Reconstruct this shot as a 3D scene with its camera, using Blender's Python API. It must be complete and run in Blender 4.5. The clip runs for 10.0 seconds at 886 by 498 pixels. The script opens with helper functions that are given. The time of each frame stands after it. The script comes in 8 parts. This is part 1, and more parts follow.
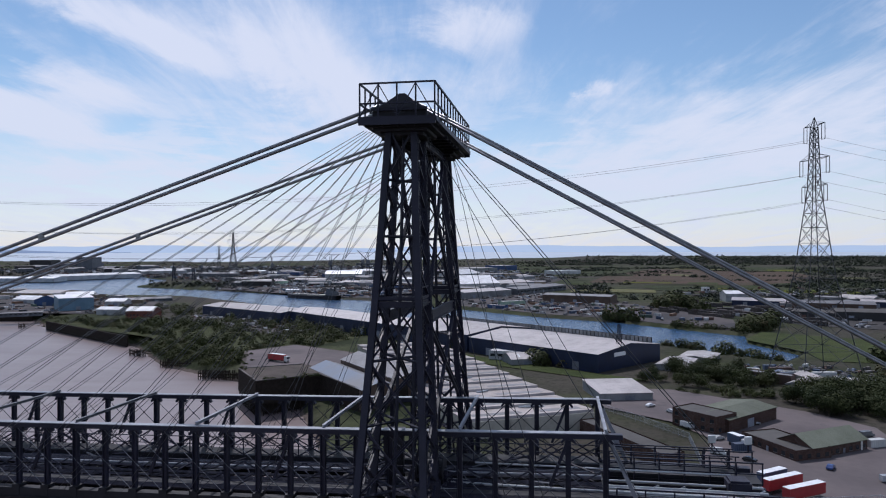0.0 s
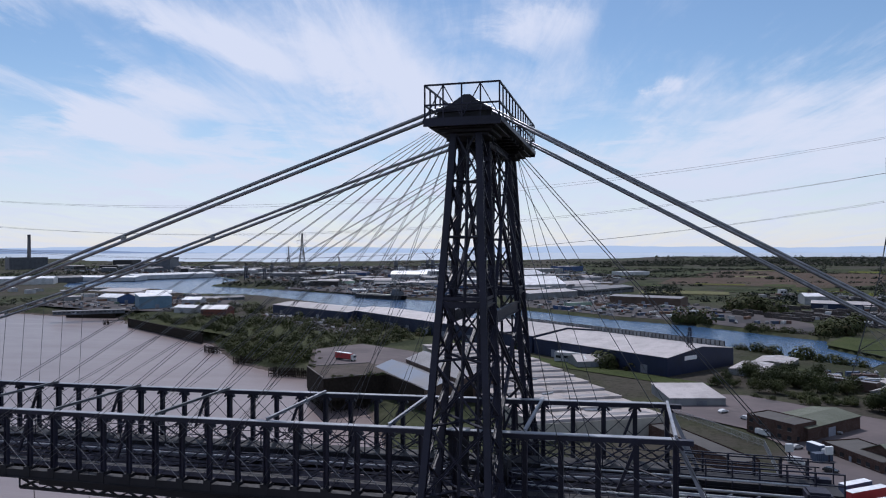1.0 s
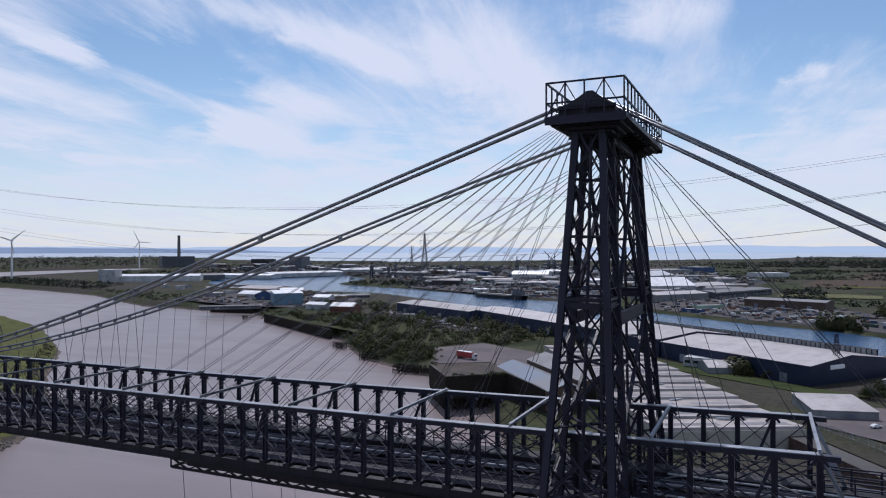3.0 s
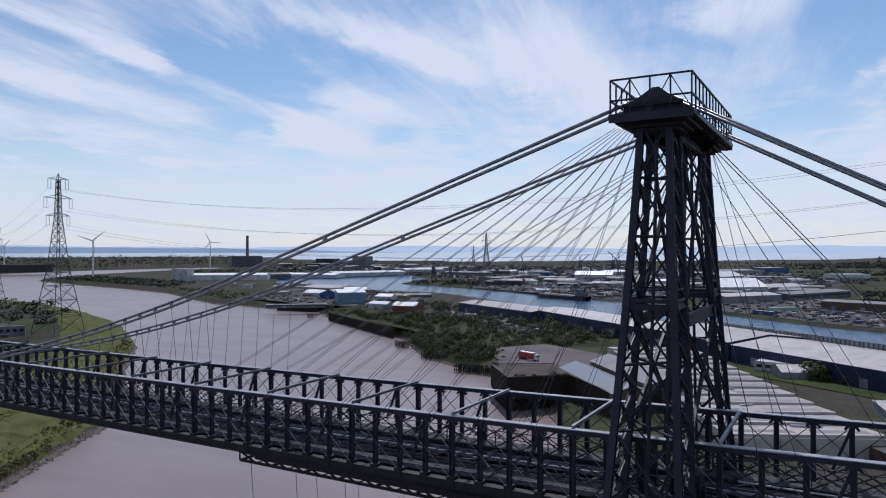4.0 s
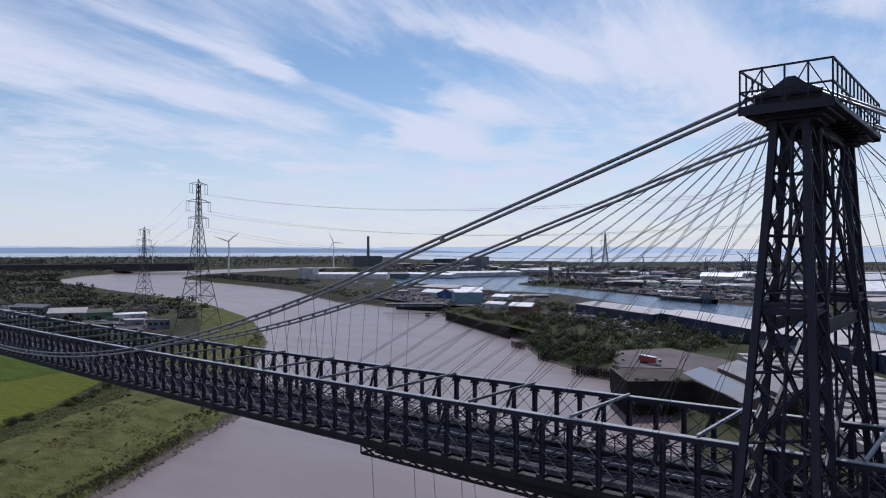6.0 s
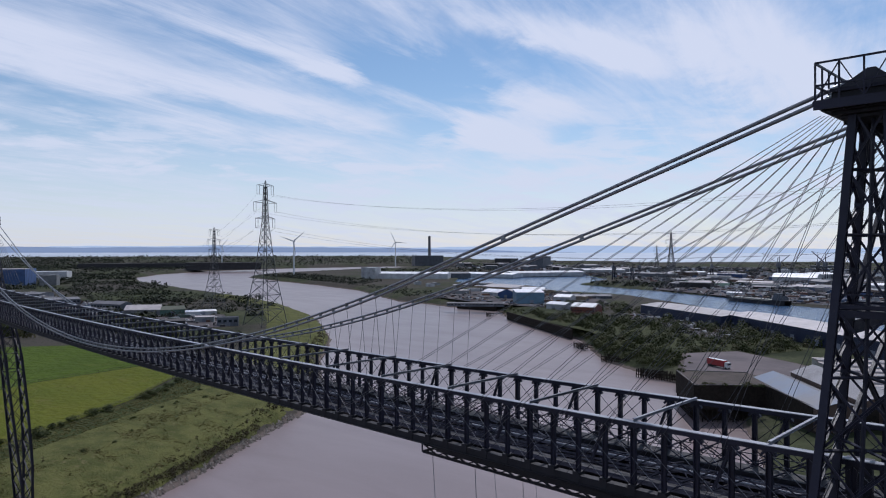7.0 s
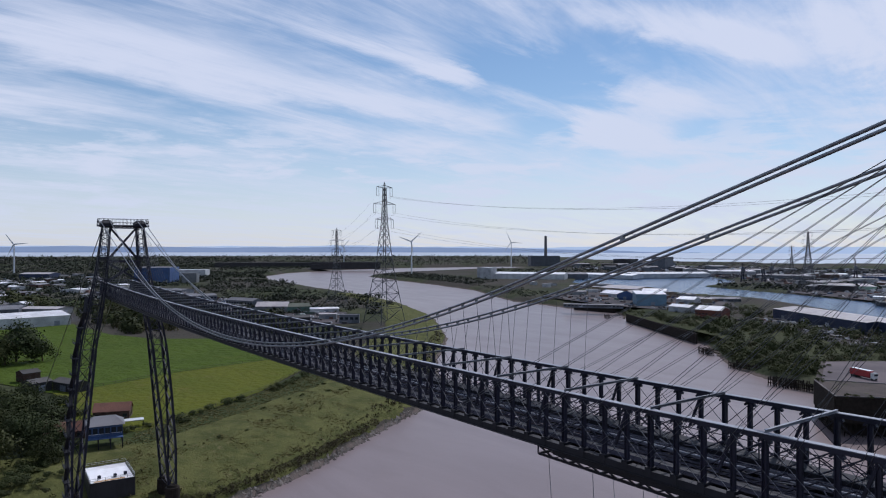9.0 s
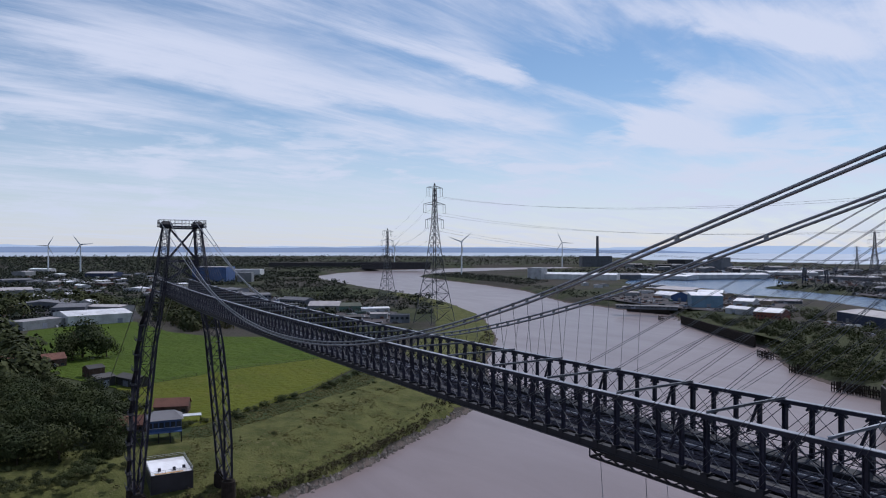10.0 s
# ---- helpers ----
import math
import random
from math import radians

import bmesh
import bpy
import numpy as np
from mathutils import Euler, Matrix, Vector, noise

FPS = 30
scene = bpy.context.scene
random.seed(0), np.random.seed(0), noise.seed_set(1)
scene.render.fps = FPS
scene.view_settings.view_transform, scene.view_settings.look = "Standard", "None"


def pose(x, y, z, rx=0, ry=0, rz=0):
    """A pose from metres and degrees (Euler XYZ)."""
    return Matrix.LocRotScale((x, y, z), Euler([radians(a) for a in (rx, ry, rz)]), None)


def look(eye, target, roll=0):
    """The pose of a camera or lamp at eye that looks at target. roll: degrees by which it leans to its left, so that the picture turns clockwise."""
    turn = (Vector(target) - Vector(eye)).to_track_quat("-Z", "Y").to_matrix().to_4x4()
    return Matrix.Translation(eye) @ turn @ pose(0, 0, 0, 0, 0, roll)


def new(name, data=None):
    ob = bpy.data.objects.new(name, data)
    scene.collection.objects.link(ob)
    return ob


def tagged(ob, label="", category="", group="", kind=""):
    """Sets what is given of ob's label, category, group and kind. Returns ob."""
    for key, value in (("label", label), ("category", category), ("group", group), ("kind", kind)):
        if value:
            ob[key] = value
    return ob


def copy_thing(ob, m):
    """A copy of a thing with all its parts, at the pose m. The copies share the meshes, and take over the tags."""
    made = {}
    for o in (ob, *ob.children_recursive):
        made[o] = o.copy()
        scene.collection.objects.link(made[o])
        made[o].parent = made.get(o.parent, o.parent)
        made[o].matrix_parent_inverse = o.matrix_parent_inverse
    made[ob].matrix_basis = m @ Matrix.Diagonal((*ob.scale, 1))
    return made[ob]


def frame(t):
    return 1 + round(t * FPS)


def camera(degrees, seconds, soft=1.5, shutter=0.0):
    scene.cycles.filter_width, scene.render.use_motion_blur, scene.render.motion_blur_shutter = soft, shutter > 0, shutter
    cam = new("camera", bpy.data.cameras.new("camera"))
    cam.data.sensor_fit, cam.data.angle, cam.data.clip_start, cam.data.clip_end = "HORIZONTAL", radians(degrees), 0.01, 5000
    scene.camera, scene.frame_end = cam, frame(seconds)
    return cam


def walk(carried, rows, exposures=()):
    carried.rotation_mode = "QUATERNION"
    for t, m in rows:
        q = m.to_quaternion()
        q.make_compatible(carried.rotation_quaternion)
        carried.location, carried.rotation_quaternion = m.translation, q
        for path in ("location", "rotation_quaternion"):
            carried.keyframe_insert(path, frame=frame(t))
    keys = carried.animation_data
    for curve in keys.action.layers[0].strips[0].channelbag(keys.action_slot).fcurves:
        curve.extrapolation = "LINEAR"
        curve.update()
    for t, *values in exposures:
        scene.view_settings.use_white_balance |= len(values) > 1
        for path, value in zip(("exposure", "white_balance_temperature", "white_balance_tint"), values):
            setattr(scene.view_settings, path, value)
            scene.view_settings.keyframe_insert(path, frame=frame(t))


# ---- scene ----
# ---------------------------------------------------------------- camera
cam = camera(65.4, 10.0, soft=1.1)
EYE = (7.9, -38.5, 71.0)
TURN = 9.74
PAN = [
    (0.0, -0.06, -0.04), (0.5, 2.57, 0.00), (1.0, 5.31, 0.01), (1.5, 7.70, 0.02), (2.0, 10.40, 0.02), (2.5, 12.80, 0.01),
    (4.0, 20.44, 0.00), (4.5, 22.74, 0.00), (5.0, 25.32, 0.01), (5.5, 27.62, 0.02), (7.0, 35.14, -0.01), (7.5, 37.46, -0.03),
    (8.0, 40.05, -0.04), (8.5, 42.29, -0.03), (9.0, 44.73, -0.01), (9.5, 47.13, -0.01), (10.0, 48.88, 0.00),
]
walk(cam, [(t, pose(*EYE, 90 + pitch, 0.08 - 0.018 * t, TURN + yaw)) for t, yaw, pitch in PAN], ((0, -0.17, 5970, 15), (5, -0.21, 5950, 15), (10, -0.27, 5880, 15)))

# ---------------------------------------------------------------- light
SUN_EL, SUN_AZ = 54.0, 22.0     # degrees up, and degrees from +y towards -x
sun = new("sun", bpy.data.lights.new("sun", "SUN"))
sun.data.energy, sun.data.angle, sun.data.color = 3.6, radians(0.6), (1.0, 0.96, 0.91)
to_sun = Vector((-math.sin(radians(SUN_AZ)) * math.cos(radians(SUN_EL)), math.cos(radians(SUN_AZ)) * math.cos(radians(SUN_EL)), math.sin(radians(SUN_EL))))
sun.matrix_world = look((0, 0, 200), Vector((0, 0, 200)) - to_sun)


class Nodes:
    """Short hand for building a node tree."""

    def __init__(self, tree):
        self.t = tree
        tree.nodes.clear()

    def add(self, kind, **ins):
        n = self.t.nodes.new(kind)
        for k, v in ins.items():
            self.put(n, k.replace("_", " "), v)
        return n

    def put(self, n, key, v):
        socket = n.inputs[int(key)] if key.isdigit() else n.inputs[key]
        if isinstance(v, bpy.types.NodeSocket):
            self.t.links.new(v, socket)
        else:
            socket.default_value = v

    def math(self, op, a, b=0.0, c=0.0, clamp=False):
        n = self.t.nodes.new("ShaderNodeMath")
        n.operation, n.use_clamp = op, clamp
        for i, v in enumerate((a, b, c)):
            self.put(n, str(i), v)
        return n.outputs[0]

    def mix(self, f, a, b):
        n = self.t.nodes.new("ShaderNodeMix")
        n.data_type = "RGBA"
        self.put(n, "0", f)
        self.put(n, "6", a if isinstance(a, bpy.types.NodeSocket) else (*a[:3], 1))
        self.put(n, "7", b if isinstance(b, bpy.types.NodeSocket) else (*b[:3], 1))
        return n.outputs[2]

    def ramp(self, f, lo, hi, smooth=True):
        n = self.t.nodes.new("ShaderNodeMapRange")
        n.interpolation_type = "SMOOTHSTEP" if smooth else "LINEAR"
        self.put(n, "0", f)
        n.inputs[1].default_value, n.inputs[2].default_value = lo, hi
        return n.outputs[0]

    def noise(self, vec, scale, detail=4.0, rough=0.55, dist=0.0):
        n = self.t.nodes.new("ShaderNodeTexNoise")
        if vec is not None:
            self.put(n, "Vector", vec)
        n.inputs["Scale"].default_value, n.inputs["Detail"].default_value = scale, detail
        n.inputs["Roughness"].default_value, n.inputs["Distortion"].default_value = rough, dist
        return n.outputs[0]

    def mapped(self, vec, rot=(0, 0, 0), scale=(1, 1, 1), loc=(0, 0, 0)):
        n = self.t.nodes.new("ShaderNodeMapping")
        self.put(n, "Vector", vec)
        n.inputs["Rotation"].default_value = [radians(a) for a in rot]
        n.inputs["Scale"].default_value, n.inputs["Location"].default_value = scale, loc
        return n.outputs[0]


world = bpy.data.worlds.new("sky")
scene.world = world
world.use_nodes = True
w = Nodes(world.node_tree)
sky = w.add("ShaderNodeTexSky")
sky.sky_type, sky.sun_disc, sky.sun_elevation, sky.sun_rotation = "NISHITA", False, radians(SUN_EL), radians(-SUN_AZ)
sky.air_density, sky.dust_density, sky.ozone_density = 1.0, 0.2, 0.8
sky_light = w.add("ShaderNodeVectorMath")
sky_light.operation = "SCALE"
w.put(sky_light, "0", w.mix(0.5, sky.outputs[0], w.add("ShaderNodeHueSaturation", Hue=0.49, Saturation=1.12, Color=sky.outputs[0]).outputs[0]))
sky_light.inputs["Scale"].default_value = 0.105
way = w.add("ShaderNodeTexCoord").outputs["Generated"]
axes = w.add("ShaderNodeSeparateXYZ", Vector=way)
height = w.math("MAXIMUM", axes.outputs[2], 0.0)
lift = w.math("ADD", height, 0.10)
east, north = w.math("DIVIDE", axes.outputs[0], lift), w.math("DIVIDE", axes.outputs[1], lift)


def layer(angle, along, across, shift, detail, rough, twist):
    """Noise drawn out along one wind direction of the cloud sheet."""
    c, s = math.cos(radians(angle)), math.sin(radians(angle))
    u = w.math("ADD", w.math("MULTIPLY", east, c), w.math("MULTIPLY", north, s))
    v = w.math("SUBTRACT", w.math("MULTIPLY", north, c), w.math("MULTIPLY", east, s))
    p = w.add("ShaderNodeCombineXYZ", X=w.math("MULTIPLY_ADD", u, along, shift), Y=w.math("MULTIPLY_ADD", v, across, shift * 0.7), Z=0.0)
    return w.noise(p.outputs[0], 1.0, detail, rough, twist)


# long wind-drawn cirrus, finer filaments within it, and softer patches
bands = layer(100, 0.55, 1.9, 3.1, 9.0, 0.62, 0.8)
threads = layer(104, 1.0, 6.5, 8.4, 9.0, 0.68, 0.6)
patches = layer(92, 1.3, 2.3, 1.7, 10.0, 0.64, 0.5)
bend_x = w.math("MULTIPLY", w.math("SUBTRACT", patches, 0.5), 0.55)
bend_y = w.math("MULTIPLY", w.math("SUBTRACT", bands, 0.5), 0.9)
east_bent, north_bent = w.math("ADD", east, bend_x), w.math("ADD", north, bend_y)


def streak(x, y, angle, along, across, amount):
    """A denser drift of the cloud sheet, or a clear stretch of it (minus): place, direction and half sizes."""
    c, s = math.cos(radians(angle)), math.sin(radians(angle))
    dx, dy = w.math("SUBTRACT", east_bent, x), w.math("SUBTRACT", north_bent, y)
    u = w.math("DIVIDE", w.math("ADD", w.math("MULTIPLY", dx, c), w.math("MULTIPLY", dy, s)), along)
    v = w.math("DIVIDE", w.math("SUBTRACT", w.math("MULTIPLY", dy, c), w.math("MULTIPLY", dx, s)), across)
    d = w.math("SQRT", w.math("ADD", w.math("MULTIPLY", u, u), w.math("MULTIPLY", v, v)))
    return w.math("MULTIPLY", w.math("SUBTRACT", 1.0, w.ramp(d, 0.15, 1.15)), amount)


DRIFTS = ((-1.04, 2.93, 96, 1.25, 0.36, 0.55), (-1.32, 2.28, 95, 0.40, 0.14, 0.45), (-1.89, 2.58, 71, 0.44, 0.40, 0.35), (-2.52, 3.10, 99, 0.52, 0.30, 0.30),
          (-0.32, 2.33, 83, 0.30, 0.18, 0.45), (0.17, 3.07, 90, 0.15, 0.10, 0.50), (0.86, 4.55, -74, 1.96, 0.70, 0.40), (-2.27, 1.70, 101, 0.20, 0.15, 0.35),
          (-1.45, 2.03, 80, 0.66, 0.20, 0.45), (-2.77, 1.74, 93, 0.85, 0.26, 0.50), (-2.22, 1.47, 99, 0.50, 0.15, 0.40), (-2.46, 3.03, 113, 0.72, 0.30, 0.40),
          (-2.85, 3.82, 60, 0.30, 0.25, 0.35), (-2.73, 0.62, 103, 0.80, 0.42, 0.40), (-3.52, 0.22, 70, 0.50, 0.40, 0.40), (-3.29, 1.89, 84, 0.97, 0.30, 0.30))
CLEARINGS = ((0.43, 2.46, 5, 0.70, 0.79, -0.50), (-1.63, 1.94, 90, 0.25, 0.14, -0.30), (-2.19, 1.88, 95, 0.35, 0.16, -0.35), (-2.10, 3.50, 103, 0.52, 0.28, -0.35),
             (-2.06, 1.99, 105, 0.70, 0.24, -0.60), (-2.64, 2.53, 116, 0.38, 0.24, -0.40), (-2.03, 3.30, 111, 0.55, 0.28, -0.40), (-4.01, 0.73, 80, 0.50, 0.22, -0.35),
             (-4.04, 2.23, 60, 0.80, 0.45, -0.25), (-0.14, 3.69, 75, 0.60, 0.40, -0.30))
veil = w.math("ADD", w.math("MULTIPLY", w.math("SUBTRACT", bands, 0.5), 1.3), w.math("MULTIPLY", w.math("SUBTRACT", threads, 0.5), 0.75))
veil = w.math("ADD", veil, w.math("MULTIPLY_ADD", w.math("SUBTRACT", patches, 0.5), 1.0, 0.46))
for spec in DRIFTS + CLEARINGS:
    veil = w.math("ADD", veil, streak(*spec))
cirrus = w.math("MULTIPLY", w.ramp(veil, 0.10, 1.02), 0.95)
# small low heaps of cloud in rows over the estuary
low = w.noise(w.mapped(way, scale=(9.0, 9.0, 46.0)), 1.0, 7.0, 0.58, 0.2)
band = w.math("MULTIPLY", w.ramp(height, 0.015, 0.06), w.math("SUBTRACT", 1.0, w.ramp(height, 0.10, 0.24)))
heaps = w.math("MULTIPLY", w.math("MULTIPLY", w.ramp(low, 0.48, 0.64), band), 0.9)
cirrus = w.math("SUBTRACT", 1.0, w.math("MULTIPLY", w.math("SUBTRACT", 1.0, cirrus), w.math("SUBTRACT", 1.0, heaps)))
haze = w.math("MULTIPLY", w.math("SUBTRACT", 1.0, w.ramp(height, 0.0, 0.24)), 0.56)
cover = w.math("SUBTRACT", 1.0, w.math("MULTIPLY", w.math("SUBTRACT", 1.0, cirrus), w.math("SUBTRACT", 1.0, haze)))
cloud = w.mix(w.ramp(height, 0.0, 0.30), (0.77, 0.82, 0.90), (0.80, 0.84, 0.93))
colour = w.mix(cover, sky_light.outputs[0], cloud)
back = w.add("ShaderNodeBackground", Color=colour, Strength=1.0)
out = w.add("ShaderNodeOutputWorld", Surface=back.outputs[0])


# ---------------------------------------------------------------- materials
def material(name, base, other=None, scale=1.0, rough=0.7, metal=0.0, bump=0.0, spots=None, vary=0.0, fine=0.25, detail=6.0):
    """A painted, stained or weathered surface: two scales of variation, fine grain and relief."""
    m = bpy.data.materials.new(name)
    m.use_nodes = True
    n = Nodes(m.node_tree)
    where = n.add("ShaderNodeNewGeometry").outputs["Position"]
    big = n.noise(where, scale, detail, 0.6)
    small = n.noise(where, scale * 9.0, 4.0, 0.6)
    other = other or tuple(c * 0.72 for c in base)
    col = n.mix(n.ramp(big, 0.35, 0.68), base, other)
    dark = n.math("ADD", 1.0 - fine * 0.5, n.math("MULTIPLY", small, fine))
    if vary:
        rnd = n.add("ShaderNodeObjectInfo").outputs["Random"]
        dark = n.math("MULTIPLY", dark, n.math("ADD", 1.0 - vary, n.math("MULTIPLY", rnd, 2 * vary)))
    scaled = n.add("ShaderNodeVectorMath")
    scaled.operation = "SCALE"
    n.put(scaled, "0", col)
    n.put(scaled, "Scale", dark)
    col = scaled.outputs[0]
    if spots:
        col = n.mix(n.ramp(n.noise(where, scale * 3.1, 8.0, 0.7), spots[1], spots[1] + 0.12), col, spots[0])
    bsdf = n.add("ShaderNodeBsdfPrincipled", Base_Color=col, Metallic=metal)
    bsdf.inputs["Specular IOR Level"].default_value = 0.08 if rough >= 0.85 else 0.5
    n.put(bsdf, "Roughness", n.math("ADD", rough - 0.1, n.math("MULTIPLY", small, 0.2)))
    if bump:
        b = n.add("ShaderNodeBump", Height=n.math("ADD", small, big), Strength=min(1.0, bump), Distance=0.15 / scale)
        n.put(bsdf, "Normal", b.outputs[0])
    n.add("ShaderNodeOutputMaterial", Surface=bsdf.outputs[0])
    return m


STEEL = material("painted_steel", (0.0185, 0.0185, 0.036), (0.0130, 0.0130, 0.025), 0.6, 0.50, bump=0.1, spots=((0.065, 0.058, 0.058), 0.64))
# Paler copy of the painted steel: sunlight on it is put into the colour.
STEEL_SUNLIT = material("worn_top_plate", (0.26, 0.27, 0.31), (0.17, 0.18, 0.21), 0.5, 0.45, spots=((0.10, 0.10, 0.11), 0.60))
STEEL.node_tree.nodes["Principled BSDF"].inputs["Specular IOR Level"].default_value = 0.3
STEEL_DARK = material("sooty_steel", (0.017, 0.0165, 0.022), (0.012, 0.0115, 0.015), 0.7, 0.65)
STEEL_DARK.node_tree.nodes["Principled BSDF"].inputs["Specular IOR Level"].default_value = 0.3
STEEL_PALE = material("galvanised_steel", (0.42, 0.43, 0.45), (0.30, 0.31, 0.33), 1.2, 0.4, 0.3)
CABLE = material("wire_rope", (0.25, 0.255, 0.27), (0.17, 0.175, 0.19), 3.0, 0.34, 0.7)
STAY_WIRE = material("stay_wire", (0.075, 0.078, 0.088), (0.05, 0.052, 0.060), 3.0, 0.5, 0.2)
PYLON = material("pylon_steel", (0.055, 0.058, 0.066), (0.038, 0.041, 0.048), 0.5, 0.6)
TIMBER_DARK = material("tarred_timber", (0.030, 0.024, 0.020), (0.018, 0.015, 0.013), 0.8, 0.85, bump=0.4)
CONCRETE = material("concrete", (0.22, 0.20, 0.19), (0.15, 0.14, 0.135), 0.15, 0.85, bump=0.2)
YARD = material("yard_surface", (0.138, 0.116, 0.118), (0.096, 0.083, 0.086), 0.035, 0.9, spots=((0.085, 0.080, 0.082), 0.58))
DUSTY = material("dusty_yard", (0.092, 0.080, 0.080), (0.048, 0.046, 0.050), 0.022, 0.9, spots=((0.040, 0.046, 0.026), 0.60))
WHARF_DECK = material("weedy_deck", (0.088, 0.072, 0.064), (0.058, 0.050, 0.046), 0.09, 0.9, bump=0.2, spots=((0.046, 0.056, 0.022), 0.57))
ASPHALT = material("asphalt", (0.058, 0.054, 0.054), (0.042, 0.040, 0.040), 0.08, 0.9)


def grass_material(name, a, b, c, scale):
    return material(name, a, b, scale, 0.95, bump=0.5, spots=(c, 0.56), fine=0.5)


GRASS = grass_material("mown_grass", (0.056, 0.084, 0.011), (0.046, 0.071, 0.009), (0.066, 0.084, 0.014), 0.02)
GRASS_PALE = grass_material("yellowed_grass", (0.088, 0.096, 0.012), (0.072, 0.086, 0.011), (0.098, 0.094, 0.022), 0.03)
GRASS_ROUGH = grass_material("rough_grass", (0.048, 0.060, 0.021), (0.033, 0.045, 0.016), (0.064, 0.064, 0.034), 0.05)
PASTURE = grass_material("dull_pasture", (0.042, 0.050, 0.024), (0.030, 0.038, 0.018), (0.056, 0.052, 0.034), 0.012)


def ground_material():
    """Scrub, rough grass and bare soil; mud on the slopes below the bank's edge."""
    m = bpy.data.materials.new("scrubland")
    m.use_nodes = True
    n = Nodes(m.node_tree)
    where = n.add("ShaderNodeNewGeometry").outputs["Position"]
    a = n.noise(where, 0.004, 6.0, 0.6)
    b = n.noise(where, 0.03, 8.0, 0.65)
    c = n.noise(where, 0.4, 4.0, 0.6)
    col = n.mix(n.ramp(b, 0.40, 0.62), (0.027, 0.033, 0.017), (0.058, 0.063, 0.033))
    col = n.mix(n.ramp(a, 0.44, 0.56), col, (0.058, 0.051, 0.044))
    col = n.mix(n.math("MULTIPLY", n.ramp(c, 0.45, 0.7), 0.6), col, (0.016, 0.022, 0.010))
    z = n.add("ShaderNodeSeparateXYZ", Vector=where).outputs[2]
    level = n.math("ADD", z, n.math("MULTIPLY", n.math("SUBTRACT", c, 0.5), 2.0))
    col = n.mix(n.ramp(level, -3.2, -2.3), (0.115, 0.092, 0.080), col)
    bsdf = n.add("ShaderNodeBsdfPrincipled", Base_Color=col, Roughness=0.95)
    bsdf.inputs["Specular IOR Level"].default_value = 0.05
    bump = n.add("ShaderNodeBump", Height=n.math("ADD", b, n.math("MULTIPLY", c, 0.3)), Strength=0.6, Distance=1.5)
    n.put(bsdf, "Normal", bump.outputs[0])
    n.add("ShaderNodeOutputMaterial", Surface=bsdf.outputs[0])
    return m


def water_material(name, base, rough, ripple, scale):
    m = bpy.data.materials.new(name)
    m.use_nodes = True
    n = Nodes(m.node_tree)
    where = n.add("ShaderNodeNewGeometry").outputs["Position"]
    wave = n.noise(n.mapped(where, rot=(0, 0, 35), scale=(1, 2.4, 1)), scale, 5.0, 0.6, 0.4)
    drift = n.noise(n.mapped(where, rot=(0, 0, 60), scale=(1, 4.0, 1)), scale * 0.02, 5.0, 0.6, 1.0)
    col = n.mix(n.ramp(drift, 0.35, 0.7), base, tuple(c * 0.86 for c in base))
    bsdf = n.add("ShaderNodeBsdfPrincipled", Base_Color=col, IOR=1.33)
    n.put(bsdf, "Roughness", n.math("ADD", rough, n.math("MULTIPLY", drift, 0.12)))
    bump = n.add("ShaderNodeBump", Height=wave, Strength=ripple, Distance=0.5)
    n.put(bsdf, "Normal", bump.outputs[0])
    n.add("ShaderNodeOutputMaterial", Surface=bsdf.outputs[0])
    return m


RIVER = water_material("silty_river_water", (0.196, 0.152, 0.148), 0.27, 0.07, 0.5)
# Blue of the mirrored upper sky is painted into the dock's base colour.
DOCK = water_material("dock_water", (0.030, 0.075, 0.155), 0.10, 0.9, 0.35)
# The pale base carries the low sky's reflection at grazing angles.
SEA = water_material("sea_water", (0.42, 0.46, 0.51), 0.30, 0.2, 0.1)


# ---------------------------------------------------------------- mesh helpers
def mesh_object(name, verts, faces, mat, parent=None, label="", smooth=False):
    me = bpy.data.meshes.new(name)
    me.from_pydata([tuple(v) for v in verts], [], faces)
    me.materials.append(mat)
    if smooth:
        me.polygons.foreach_set("use_smooth", [True] * len(me.polygons))
    ob = new(name, me)
    ob.parent = parent
    return tagged(ob, label)


def part(name, bm, mat, parent, label=""):
    me = bpy.data.meshes.new(name)
    bm.to_mesh(me)
    bm.free()
    me.materials.append(mat)
    ob = new(name, me)
    ob.parent = parent
    return tagged(ob, label)


def thing(name, label, category, group="", at=None, kind=""):
    ob = new(name)
    ob.empty_display_size = 0.5
    if at is not None:
        ob.matrix_basis = at
    return tagged(ob, label, category, group, kind)


PROFILES = {}


